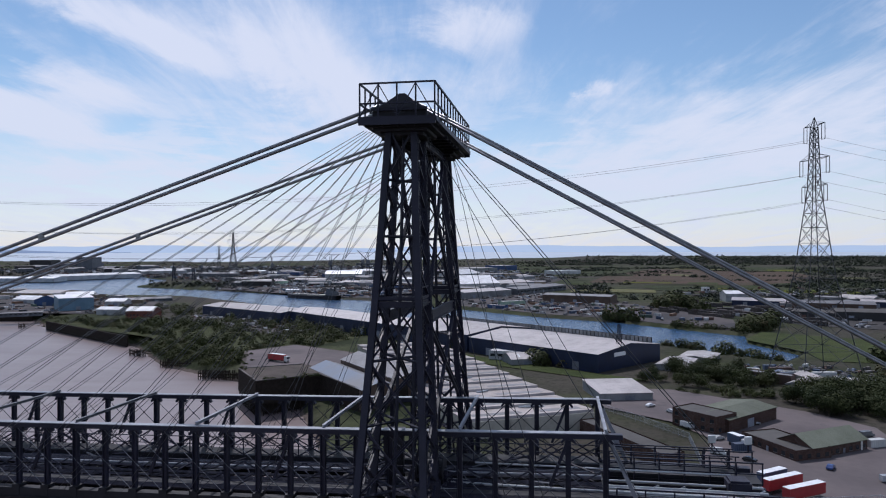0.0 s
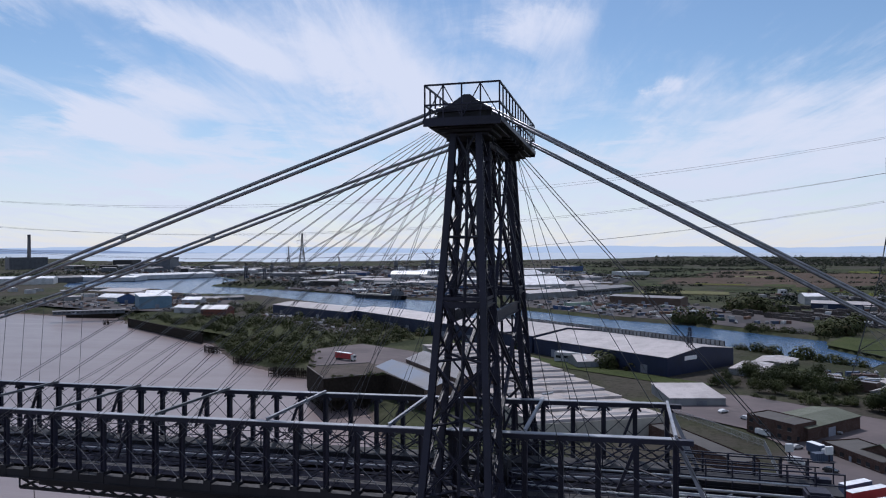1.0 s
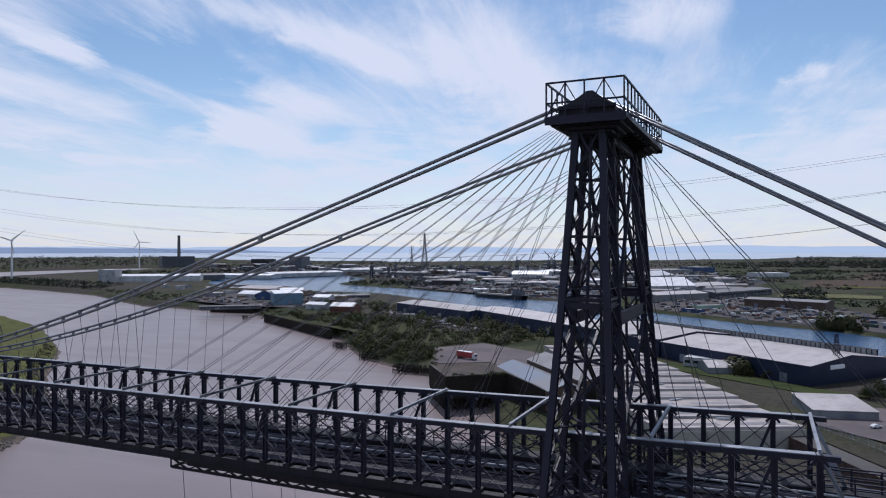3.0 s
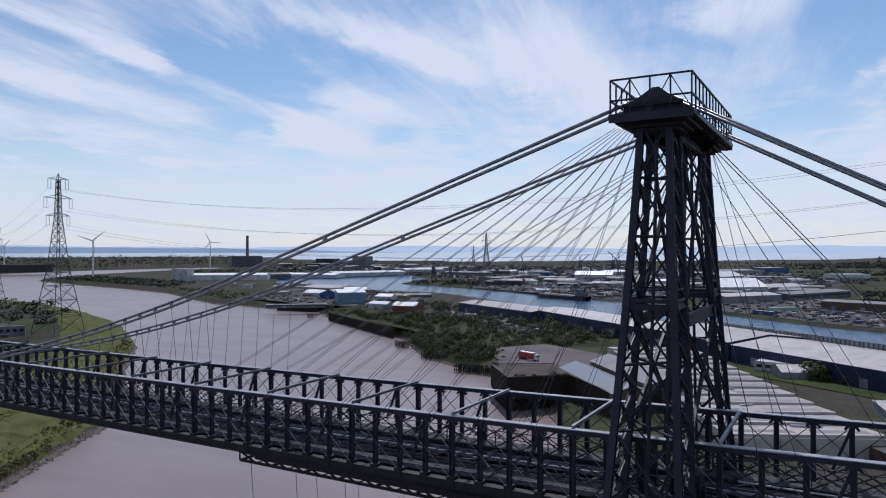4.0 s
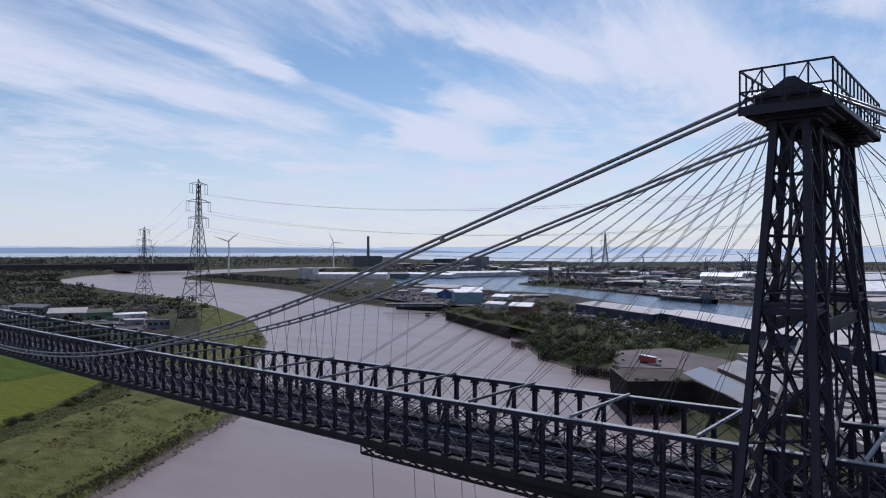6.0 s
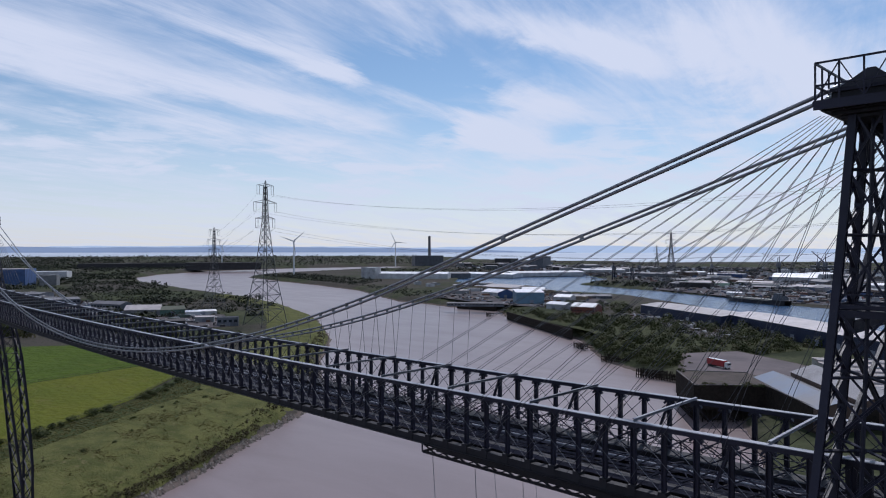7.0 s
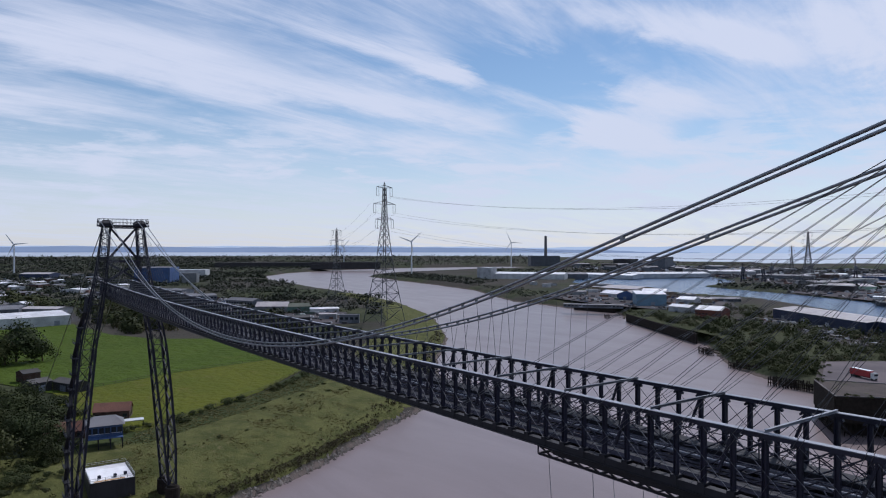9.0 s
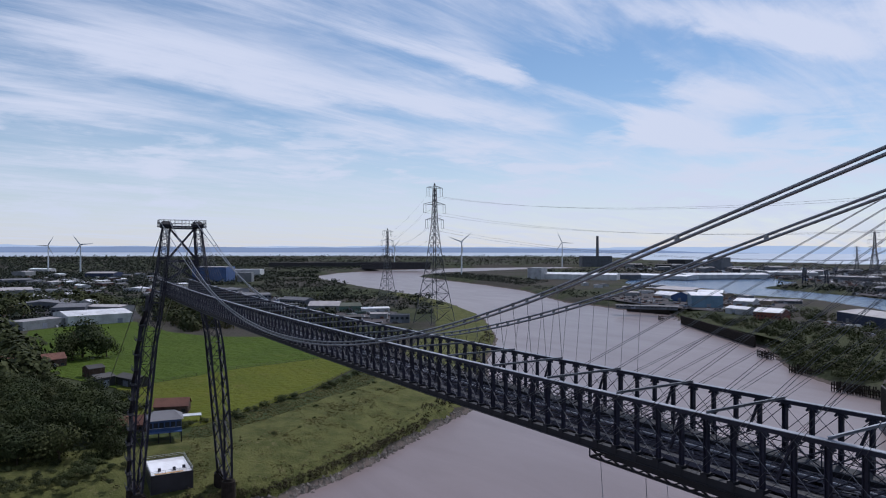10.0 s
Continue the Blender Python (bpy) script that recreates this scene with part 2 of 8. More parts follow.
def profile(shape, mat):
    """A bar one metre long along z, one metre wide and deep, to be scaled; kept once for each material."""
    key = (shape, mat.name)
    if key in PROFILES:
        return PROFILES[key]
    h = 0.5
    if shape == "box":
        ring = [(-h, -h), (h, -h), (h, h), (-h, h)]
    elif shape == "rod":
        ring = [(h * math.cos(a * math.pi / 3), h * math.sin(a * math.pi / 3)) for a in range(6)]
    elif shape == "beam":
        t = 0.34
        ring = [(-h, -h), (h, -h), (h, -t), (0.13, -t), (0.13, t), (h, t), (h, h), (-h, h), (-h, t), (-0.13, t), (-0.13, -t), (-h, -t)]
    elif shape == "angle":
        ring = [(-h, -h), (h, -h), (h, -0.34), (-0.34, -0.34), (-0.34, h), (-h, h)]
    k = len(ring)
    verts = [(x, y, z) for z in (0, 1) for x, y in ring]
    faces = [(i, (i + 1) % k, k + (i + 1) % k, k + i) for i in range(k)] + [tuple(range(k))[::-1], tuple(range(k, 2 * k))]
    me = bpy.data.meshes.new(shape + "_bar")
    me.from_pydata(verts, [], faces)
    me.materials.append(mat)
    PROFILES[key] = me
    return me


def bar(name, a, b, w, d, mat=None, parent=None, shape="box", up=(0, 0, 1), label=""):
    """A straight member from a to b: w wide across, d deep towards up."""
    a, b = Vector(a), Vector(b)
    run = b - a
    z = run.normalized()
    y = Vector(up) - z * z.dot(Vector(up))
    if y.length < 1e-3:
        y = Vector((0, 1, 0)) - z * z.y
    y.normalize()
    x = y.cross(z)
    ob = new(name, profile(shape, mat or STEEL))
    m = Matrix((x * w, y * d, z * run.length)).transposed().to_4x4()
    m.translation = a
    ob.parent = parent
    if parent is not None and parent.type == "MESH":
        ob.matrix_parent_inverse = parent.matrix_basis.inverted()
    ob.matrix_basis = m
    return tagged(ob, label)


def box(bm, x0, y0, z0, x1, y1, z1):
    v = [bm.verts.new(c) for c in ((x0, y0, z0), (x1, y0, z0), (x1, y1, z0), (x0, y1, z0), (x0, y0, z1), (x1, y0, z1), (x1, y1, z1), (x0, y1, z1))]
    for f in ((3, 2, 1, 0), (4, 5, 6, 7), (0, 1, 5, 4), (1, 2, 6, 5), (2, 3, 7, 6), (3, 0, 4, 7)):
        bm.faces.new([v[i] for i in f])


def strand(name, points, radius, mat, parent=None, label="", sides=6):
    """A tube along points."""
    pts = [Vector(p) for p in points]
    verts, faces = [], []
    for i, p in enumerate(pts):
        t = (pts[min(i + 1, len(pts) - 1)] - pts[max(i - 1, 0)]).normalized()
        u = t.orthogonal().normalized() if abs(t.z) > 0.99 else t.cross(Vector((0, 0, 1))).normalized()
        v = u.cross(t)
        for k in range(sides):
            a = 2 * math.pi * k / sides
            verts.append(p + (u * math.cos(a) + v * math.sin(a)) * radius)
    for i in range(len(pts) - 1):
        for k in range(sides):
            faces.append((i * sides + k, i * sides + (k + 1) % sides, (i + 1) * sides + (k + 1) % sides, (i + 1) * sides + k))
    faces += [tuple(range(sides))[::-1], tuple(range((len(pts) - 1) * sides, len(pts) * sides))]
    return mesh_object(name, verts, faces, mat, parent, label, True)


# ---------------------------------------------------------------- ground, water, distance
LEFT_BANK = [(-150, -2500), (-165, -400), (-180, -120), (-188, -40), (-181, 23), (-187, 38), (-196, 56), (-207, 72), (-226, 100), (-245, 130), (-288, 170), (-350, 212),
             (-435, 282), (-510, 328), (-584, 368), (-719, 418), (-872, 456), (-1105, 483), (-1456, 536), (-1672, 606), (-1872, 752), (-2042, 984), (-2140, 1350), (-2100, 1800)]
RIGHT_BANK = [(-1850, 1800), (-1760, 1300), (-1640, 950), (-1536, 829), (-1281, 771), (-1105, 739), (-920, 691), (-695, 581), (-624, 574), (-557, 563), (-507, 570), (-437, 506),
              (-368, 458), (-299, 421), (-229, 344), (-180, 316), (-156, 303), (-128, 267), (-106, 252), (-80, 202), (-66, 173), (-25, 60), (-14, -60), (-10, -400), (0, -2500)]
BASIN = [(-1274, 1335), (-1195, 1379), (-1008, 1508), (-823, 1328), (-748, 1096), (-541, 1013), (-402, 939), (-290, 865), (-236, 843), (-93, 725), (-10, 656), (63, 616), (125, 554),
         (150, 532), (141, 489), (160, 434), (142, 403), (117, 427), (78, 470), (11, 534), (-81, 592), (-172, 612), (-309, 717), (-404, 795), (-525, 881), (-686, 891), (-776, 854), (-1000, 1010), (-1150, 1180)]
GROUND, TIDE = 4.0, -4.0


def at_tide(points):
    """The banks were sighted at the height 0; slide them out along the line of sight to the water's height."""
    k = (EYE[2] - TIDE) / EYE[2]
    return [(EYE[0] + (x - EYE[0]) * k, EYE[1] + (y - EYE[1]) * k) for x, y in points]


LEFT_BANK, RIGHT_BANK = at_tide(LEFT_BANK), at_tide(RIGHT_BANK)


def inside_distance(px, py, poly):
    """Metres inside the outline (minus: outside), for arrays of places."""
    best = np.full(px.shape, 1e9)
    inside = np.zeros(px.shape, bool)
    for (x0, y0), (x1, y1) in zip(poly, poly[1:] + poly[:1]):
        dx, dy = x1 - x0, y1 - y0
        k = np.clip(((px - x0) * dx + (py - y0) * dy) / (dx * dx + dy * dy), 0, 1)
        best = np.minimum(best, np.hypot(px - x0 - k * dx, py - y0 - k * dy))
        cross = (y0 > py) != (y1 > py)
        with np.errstate(divide="ignore", invalid="ignore"):
            inside ^= cross & (px < dx * (py - y0) / (dy if dy else 1e-9) + x0)
    return np.where(inside, best, -best)


def wave(px, py, size, seed):
    """Soft uneven relief, about -1 to 1."""
    r = np.random.RandomState(seed)
    s = np.zeros(px.shape)
    for k in range(7):
        a, ph, f = r.uniform(0, 6.28), r.uniform(0, 6.28), r.uniform(0.6, 2.2) / size
        s += np.sin((px * math.cos(a) + py * math.sin(a)) * f * 6.28 + ph)
    return s / 4.0


SHORE = [(EYE[0] - math.sin(radians(a)) * r, EYE[1] + math.cos(radians(a)) * r) for a, r in
         ((-16, 4700), (-4, 4300), (3, 3750), (12, 3550), (20, 3500), (26, 3300), (33, 3500), (41, 3650), (46, 4350), (60, 4600), (100, 4650), (130, 9000), (40, 9000), (-40, 9000))]


def build_ground():
    az = np.radians(np.concatenate([np.arange(-28, 97, 0.3), np.arange(97, 332, 4.0)]))
    rad = 12.0 * 1.0155 ** np.arange(0, 392)
    rad = np.append(rad[rad < 4850], 4850.0)
    A, R = np.meshgrid(az, rad)
    X, Y = EYE[0] - np.sin(A) * R, EYE[1] + np.cos(A) * R
    rough = wave(X, Y, 30, 3) * 1.0 + wave(X, Y, 8, 4) * 0.7
    river = inside_distance(X, Y, LEFT_BANK + RIGHT_BANK) + rough * np.clip(R / 300, 0.4, 3)
    dock = inside_distance(X, Y, BASIN)
    Z = GROUND + wave(X, Y, 160, 5) * 0.12
    slope = np.interp(river, [-32, -7, -3, 0, 8], [0, 3.4, 5.4, 8.0, 11.0])
    Z = np.where(river > -32, np.minimum(Z, GROUND - slope), Z)
    Z = np.where(dock > -1, np.minimum(Z, GROUND - np.clip((dock + 1) / 2, 0, 1) * 5), Z)
    sea = inside_distance(X, Y, SHORE) + wave(X, Y, 500, 8) * 60
    Z = np.where(sea > 0, np.minimum(Z, 3.0 - np.clip(sea / 30, 0, 1) * 8), Z)
    land = np.clip((R - 2400) / 2300, 0, 1)
    Z = Z + np.where(sea < 0, land ** 1.6 * 33.0, 0)
    n, k = len(rad), len(az)
    verts = np.stack([X, Y, Z], -1).reshape(-1, 3)
    i, j = np.meshgrid(np.arange(n - 1), np.arange(k), indexing="ij")
    j2 = (j + 1) % k
    quads = np.stack([i * k + j, (i + 1) * k + j, (i + 1) * k + j2, i * k + j2], -1).reshape(-1, 4)[:, ::-1]
    me = bpy.data.meshes.new("ground")
    me.vertices.add(len(verts) + 1)
    me.vertices.foreach_set("co", np.vstack([verts, [[EYE[0], EYE[1], GROUND]]]).ravel())
    centre = len(verts)
    tris = [(int(a), int((a + 1) % k), centre) for a in range(k)]
    loops = np.concatenate([quads.ravel(), np.array(tris).ravel()])
    me.loops.add(len(loops))
    me.loops.foreach_set("vertex_index", loops)
    starts = np.concatenate([np.arange(len(quads)) * 4, len(quads) * 4 + np.arange(len(tris)) * 3])
    me.polygons.add(len(starts))
    me.polygons.foreach_set("loop_start", starts)
    me.polygons.foreach_set("use_smooth", np.ones(len(starts), bool))
    me.update(calc_edges=True)
    me.validate()
    me.materials.append(ground_material())
    return tagged(new("ground", me), "scrubby green and brown lowland with muddy river banks", "ground", kind="structure")


build_ground()


def sheet_mesh(outline, z, rise):
    """A low flat slab over an outline."""
    bm = bmesh.new()
    f = bm.faces.new([bm.verts.new((x, y, z)) for x, y in outline])
    ext = bmesh.ops.extrude_face_region(bm, geom=[f])
    for v in ext["geom"]:
        if isinstance(v, bmesh.types.BMVert):
            v.co.z += rise
    bmesh.ops.recalc_face_normals(bm, faces=bm.faces)
    bmesh.ops.triangulate(bm, faces=[g for g in bm.faces if len(g.verts) > 4])
    return bm


def sheet(name, outline, z, mat, label, category="", kind="structure", thick=0.0):
    """A flat piece of ground laid a little over the land, with an edge of its own."""
    bm = bmesh.new()
    top = [bm.verts.new((x, y, z)) for x, y in outline]
    f = bm.faces.new(top)
    if f.normal.z < 0 or sum((outline[i - 1][0] - p[0]) * (outline[i - 1][1] + p[1]) for i, p in enumerate(outline)) < 0:
        f.normal_update()
        if f.normal.z < 0:
            f.normal_flip()
    if thick:
        ret = bmesh.ops.extrude_face_region(bm, geom=[f])
        low = [v for v in ret["geom"] if isinstance(v, bmesh.types.BMVert)]
        for v in low:
            v.co.z -= thick
        bmesh.ops.recalc_face_normals(bm, faces=bm.faces)
    bmesh.ops.triangulate(bm, faces=[g for g in bm.faces if len(g.verts) > 4])
    return tagged(part(name, bm, mat, None), label, category, kind=kind)


sheet("water_river", LEFT_BANK + RIGHT_BANK, TIDE, RIVER, "silty pinkish-brown tidal river with faint ripples", "river")
sheet("water_dock", BASIN, 2.0, DOCK, "dock basin with the reflected sky's blue put into its water colour", "dock basin")


def ring_sheet(name, r0, r1, z0, z1, a0, a1, mat, label, category, crest=None, steps=260):
    """A band round the place, from r0 to r1, seen only as distance."""
    verts, faces = [], []
    for k in range(steps + 1):
        a = radians(a0 + (a1 - a0) * k / steps)
        for r, z in ((r0, z0), (r1, z1 if crest is None else crest(math.degrees(a)))):
            verts.append((EYE[0] - math.sin(a) * r, EYE[1] + math.cos(a) * r, z))
        if k:
            faces.append((2 * k - 2, 2 * k, 2 * k + 1, 2 * k - 1))
    return tagged(mesh_object(name, verts, faces, mat, smooth=True), label, category, kind="structure")


ring_sheet("water_sea", 3250, 4860, -3.0, 46.0, -40, 110, SEA, "band of estuary water under the horizon, sky reflection put into its pale colour", "sea")


# Self-lit backdrop tone: distance haze is put into the colour.
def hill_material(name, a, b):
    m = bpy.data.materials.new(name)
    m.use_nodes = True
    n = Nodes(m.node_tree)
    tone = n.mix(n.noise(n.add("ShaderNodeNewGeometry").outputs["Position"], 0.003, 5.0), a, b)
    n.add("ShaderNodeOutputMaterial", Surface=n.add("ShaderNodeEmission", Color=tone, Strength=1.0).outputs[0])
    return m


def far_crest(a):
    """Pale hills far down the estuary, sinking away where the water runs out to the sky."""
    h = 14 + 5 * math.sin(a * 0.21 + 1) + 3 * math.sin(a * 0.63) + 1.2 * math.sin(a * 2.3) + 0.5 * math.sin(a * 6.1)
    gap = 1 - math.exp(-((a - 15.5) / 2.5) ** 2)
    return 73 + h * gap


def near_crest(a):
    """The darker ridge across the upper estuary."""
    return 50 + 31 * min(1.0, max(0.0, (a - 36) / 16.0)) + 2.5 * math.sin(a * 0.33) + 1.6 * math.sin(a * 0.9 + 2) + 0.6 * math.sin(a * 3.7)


# The farther hills get the paler haze colour, the ridge a deeper one.
ring_sheet("backdrop_hills", 4890, 4900, 20, 80, -60, 120, hill_material("pale_far_hills", (0.52, 0.64, 0.82), (0.47, 0.59, 0.78)), "low hills across the estuary, haze put into their pale blue glow", "hills", far_crest)
ring_sheet("backdrop_ridge", 4870, 4880, 20, 80, 34, 120, hill_material("blue_far_ridge", (0.29, 0.37, 0.54), (0.24, 0.32, 0.48)), "long low ridge beyond the water, haze put into its blue glow", "hills", near_crest)

# ---------------------------------------------------------------- the boom
MID, PANEL, BOOM_Y = -98.3, 1.806, 3.9
NODES = range(-60, 61)


def node_x(k):
    return MID + PANEL * k


def sag(x):
    return 1.2 * ((x - MID) / 98.3) ** 2


def z_top(x):
    return 60.35 + sag(x)


def z_bot(x):
    return 56.60 + sag(x)


bm = bmesh.new()
ring = ((-0.31, -0.39), (-0.38, -0.31), (-0.22, -0.10), (0.22, -0.10), (0.38, -0.31), (0.31, -0.39), (0.11, -0.18), (-0.11, -0.18))
front = [bm.verts.new((p, -0.13, q)) for p, q in ring]
rear = [bm.verts.new((p, 0.13, q)) for p, q in ring]
bm.faces.new(front)
bm.faces.new(rear[::-1])
for i in range(8):
    bm.faces.new((front[i], front[(i + 1) % 8], rear[(i + 1) % 8], rear[i]))
bmesh.ops.recalc_face_normals(bm, faces=bm.faces)
EARS = bpy.data.meshes.new("knee")
bm.to_mesh(EARS)
bm.free()
EARS.materials.append(STEEL)
boom = thing("bridge_boom", "dark blue-grey riveted steel lattice boom hung between two towers", "bridge girder")
for side in (-1, 1):
    y = side * BOOM_Y
    for k in range(-60, 60, 4):
        x0, x1 = node_x(k), node_x(k + 4)
        chord = bar("top_chord", (x0, y, z_top(x0)), (x1, y, z_top(x1)), 0.38, 0.24, STEEL, boom)
        # The top face's sunlight is painted in with the paler steel.
        bar("flange_plate", (x0, y, z_top(x0) + 0.14), (x1, y, z_top(x1) + 0.14), 0.44, 0.04, STEEL_SUNLIT, chord, label="flange plate with sunlight put into its pale colour")
        chord = bar("bottom_chord", (x0, y, z_bot(x0)), (x1, y, z_bot(x1)), 0.52, 0.46, STEEL_DARK, boom)
        bar("flange_plate", (x0, y, z_bot(x0) - 0.25), (x1, y, z_bot(x1) - 0.25), 0.72, 0.05, STEEL_DARK, chord)
    for k in NODES:
        x = node_x(k)
        heavy = k % 4 == 0
        wide = 0.29 if heavy else 0.21
        post = bar("vertical", (x, y, z_bot(x)), (x, y, z_top(x) - 0.1), wide, 0.27, STEEL, boom, "beam", up=(1, 0, 0))
        bar("gusset", (x, y, z_bot(x) - 0.20), (x, y, z_bot(x) + 0.42), 0.57, 0.46, STEEL_DARK, post, up=(1, 0, 0))
        ear = new("knee", EARS)
        ear.parent = post
        ear.matrix_parent_inverse = post.matrix_basis.inverted()
        ear.location = (x, y, z_top(x))



def bars_mesh(name, members, mat, parent=None):
    """Many thin straight members as one piece: (a, b, width) each."""
    verts, faces = [], []
    for a, b, wd in members:
        a, b = Vector(a), Vector(b)
        z = (b - a).normalized()
        x = z.orthogonal().normalized()
        y = z.cross(x)
        k = len(verts)
        for p in (a, b):
            for u, v in ((-1, -1), (1, -1), (1, 1), (-1, 1)):
                verts.append(p + (x * u + y * v) * wd / 2)
        faces += [(k + i, k + (i + 1) % 4, k + 4 + (i + 1) % 4, k + 4 + i) for i in range(4)]
    return mesh_object(name, verts, faces, mat, parent)


STEEL_TIE = material("tie_bar_steel", (0.105, 0.11, 0.13), (0.060, 0.065, 0.080), 0.5, 0.45)
for side in (-1, 1):
    y = side * BOOM_Y
    rest = []
    for k in range(-60, 59):
        for s, dy in ((0, 0.1), (1, -0.1)):
            a, b = (node_x(k), node_x(k + 2))[::1 - 2 * s]
            p, q = (a, y + dy, z_bot(a) + 0.2), (b, y + dy, z_top(b) - 0.2)
            if side < 0:
                bar("diagonal", p, q, 0.034 if s else 0.026, 0.026, STEEL_TIE if s else STEEL, boom)
            else:
                rest.append((p, q, 0.034))
    if rest:
        tagged(bars_mesh("bracing", rest, STEEL, boom), "crossed tie bars of the downstream girder", kind="stuff")
# thin ties, planks' edges and loose rods lying along the floor and the inner walkways
inner = random.Random(31)
ties, pale = [], []
for k in range(-60, 60):
    x0, x1 = node_x(k), node_x(k + 1)
    for y0, y1, z0, z1 in ((-3.6, -1.0, 0.35, 0.35), (-1.0, 1.7, 0.35, 0.35), (-1.9, -1.9, 0.4, 1.4), (1.8, 1.8, 0.65, 1.65), (3.3, 3.3, 0.65, 1.65)):
        ties.append(((x0, y0, z_bot(x0) + z0), (x1, y1, z_bot(x1) + z1), 0.06))
        ties.append(((x0, y1, z_bot(x0) + z1), (x1, y0, z_bot(x1) + z0), 0.06))
    for j in range(2):
        u, v = inner.uniform(-3.2, 1.2), inner.uniform(0.3, 1.3)
        g = (x0, u, z_bot(x0) + v), (x0 + inner.uniform(0.6, 1.7), u + inner.uniform(-1.3, 1.3), z_bot(x0) + v + inner.uniform(-0.3, 0.5))
        (pale if inner.random() < 0.35 else ties).append((*g, inner.uniform(0.05, 0.09)))
for yy in (-3.35, -3.0, -2.2, -1.6, -0.9, 0.1, 0.9, 1.4, 2.2):
    for k in range(-60, 60, 4):
        x0, x1 = node_x(k), node_x(k + 4)
        ties.append(((x0, yy, z_bot(x0) + 0.34), (x1, yy, z_bot(x1) + 0.34), inner.uniform(0.10, 0.22)))
tagged(bars_mesh("floor_bracing", ties, STEEL, boom), "thin dark lattice ties over the floor", kind="stuff")
tagged(bars_mesh("loose_steelwork", pale, STEEL_TIE, boom), "pale loose rods among the floor ties", kind="stuff")
for side in (-1, 1):
    y = side * BOOM_Y
    for k in range(-58, 60, 4):
        x = node_x(k + 1)
        bar("raker", (x, y, z_top(x) - 0.2), (x - 0.9, y, z_bot(x) + 1.2), 0.15, 0.15, STEEL, boom)
# cross girders, floor and runway beams
for k in NODES:
    x = node_x(k)
    if k % 4 == 0:
        # Beams near the tower look sunlit, so they get the paler colour.
        bar("cross_beam", (x, -BOOM_Y, z_top(x) + 0.24), (x, BOOM_Y, z_top(x) + 0.24), 0.15, 0.16, STEEL_SUNLIT if abs(x - 0.15) < 12 else STEEL_TIE, boom, "beam")
    if k % 2 == 0:
        bar("floor_beam", (x, -BOOM_Y, z_bot(x) + 0.02), (x, BOOM_Y, z_bot(x) + 0.02), 0.24, 0.42, STEEL_DARK, boom, "beam")
        if k < 60:
            x1 = node_x(k + 2)
            for s in (-1, 1):
                bar("floor_brace", (x, -s * BOOM_Y, z_bot(x) - 0.1), (x1, s * BOOM_Y, z_bot(x) - 0.1), 0.11, 0.08, STEEL_DARK, boom)
for k in range(-60, 60, 4):
    x0, x1 = node_x(k), node_x(k + 4)
    for yy in (-2.9, -1.25, 1.25, 2.9):
        bar("runway_beam", (x0, yy, z_bot(x0) - 0.08), (x1, yy, z_bot(x1) - 0.08), 0.30, 0.46, STEEL_DARK, boom, "beam")
    bar("footway", (x0, 2.55, z_bot(x0) + 0.55), (x1, 2.55, z_bot(x1) + 0.55), 1.55, 0.12, STEEL_DARK, boom)
    bar("footway_girder", (x0, 1.80, z_bot(x0) + 0.38), (x1, 1.80, z_bot(x1) + 0.38), 0.16, 0.50, STEEL_DARK, boom)
    bar("footway", (x0, -2.6, z_bot(x0) + 0.36), (x1, -2.6, z_bot(x1) + 0.36), 0.9, 0.06, STEEL_DARK, boom)
    for yy, zz, r, mat in ((1.80, 1.70, 0.06, STEEL), (1.80, 1.25, 0.05, STEEL), (3.3, 1.70, 0.06, STEEL), (-1.9, 1.4, 0.05, STEEL), (-0.3, 0.62, 0.14, STEEL_SUNLIT), (0.5, 0.60, 0.10, STEEL_SUNLIT)):
        bar("handrail" if zz > 1 else "pipe", (x0, yy, z_bot(x0) + zz), (x1, yy, z_bot(x1) + zz), r, r, mat, boom, "rod")
    for m in range(0, 4, 2):
        x = node_x(k + m)
        bar("footway_bracket", (x, 1.75, z_bot(x) + 0.40), (x, 3.75, z_bot(x) + 0.40), 0.12, 0.16, STEEL, boom)
        bar("rail_post", (x, 1.80, z_bot(x) + 0.6), (x, 1.80, z_bot(x) + 1.70), 0.06, 0.06, STEEL, boom)
# raked ends
for end in (-60, 60):
    x = node_x(end)
    s = 1 if end > 0 else -1
    for y in (-BOOM_Y, BOOM_Y):
        # Sunlight on the rakers is put into their pale colour.
        bar("end_raker", (x, y, z_top(x) + 0.2), (x + s * 1.7, y, z_bot(x) + 0.2), 0.16, 0.20, STEEL_SUNLIT, boom)
        bar("bottom_chord", (x, y, z_bot(x)), (x + s * 8.6, y, z_bot(x)), 0.52, 0.46, STEEL, boom)
        bar("top_chord", (x, y, z_top(x)), (x + s * 0.8, y, z_top(x)), 0.38, 0.24, STEEL, boom)

# ---------------------------------------------------------------- towers
LEG_Z = [77.2, 70.0, 62.0, 54.0, 46.0, 31.0, 16.0, 5.0]
LEG_Y = [4.2, 4.85, 5.75, 7.1, 8.7, 10.2, 11.4, 11.9]
LEG_HY = [0.95, 1.15, 1.40, 1.65, 1.85, 1.80, 1.50, 0.95]
LEG_HX = [0.62, 0.98, 1.45, 1.90, 2.30, 3.05, 3.95, 4.50]


def leg_at(z, side, cx, cy):
    zz = LEG_Z[::-1]
    y = np.interp(z, zz, LEG_Y[::-1]) * side + cy * np.interp(z, zz, LEG_HY[::-1])
    return Vector((cx * np.interp(z, zz, LEG_HX[::-1]), y, z))


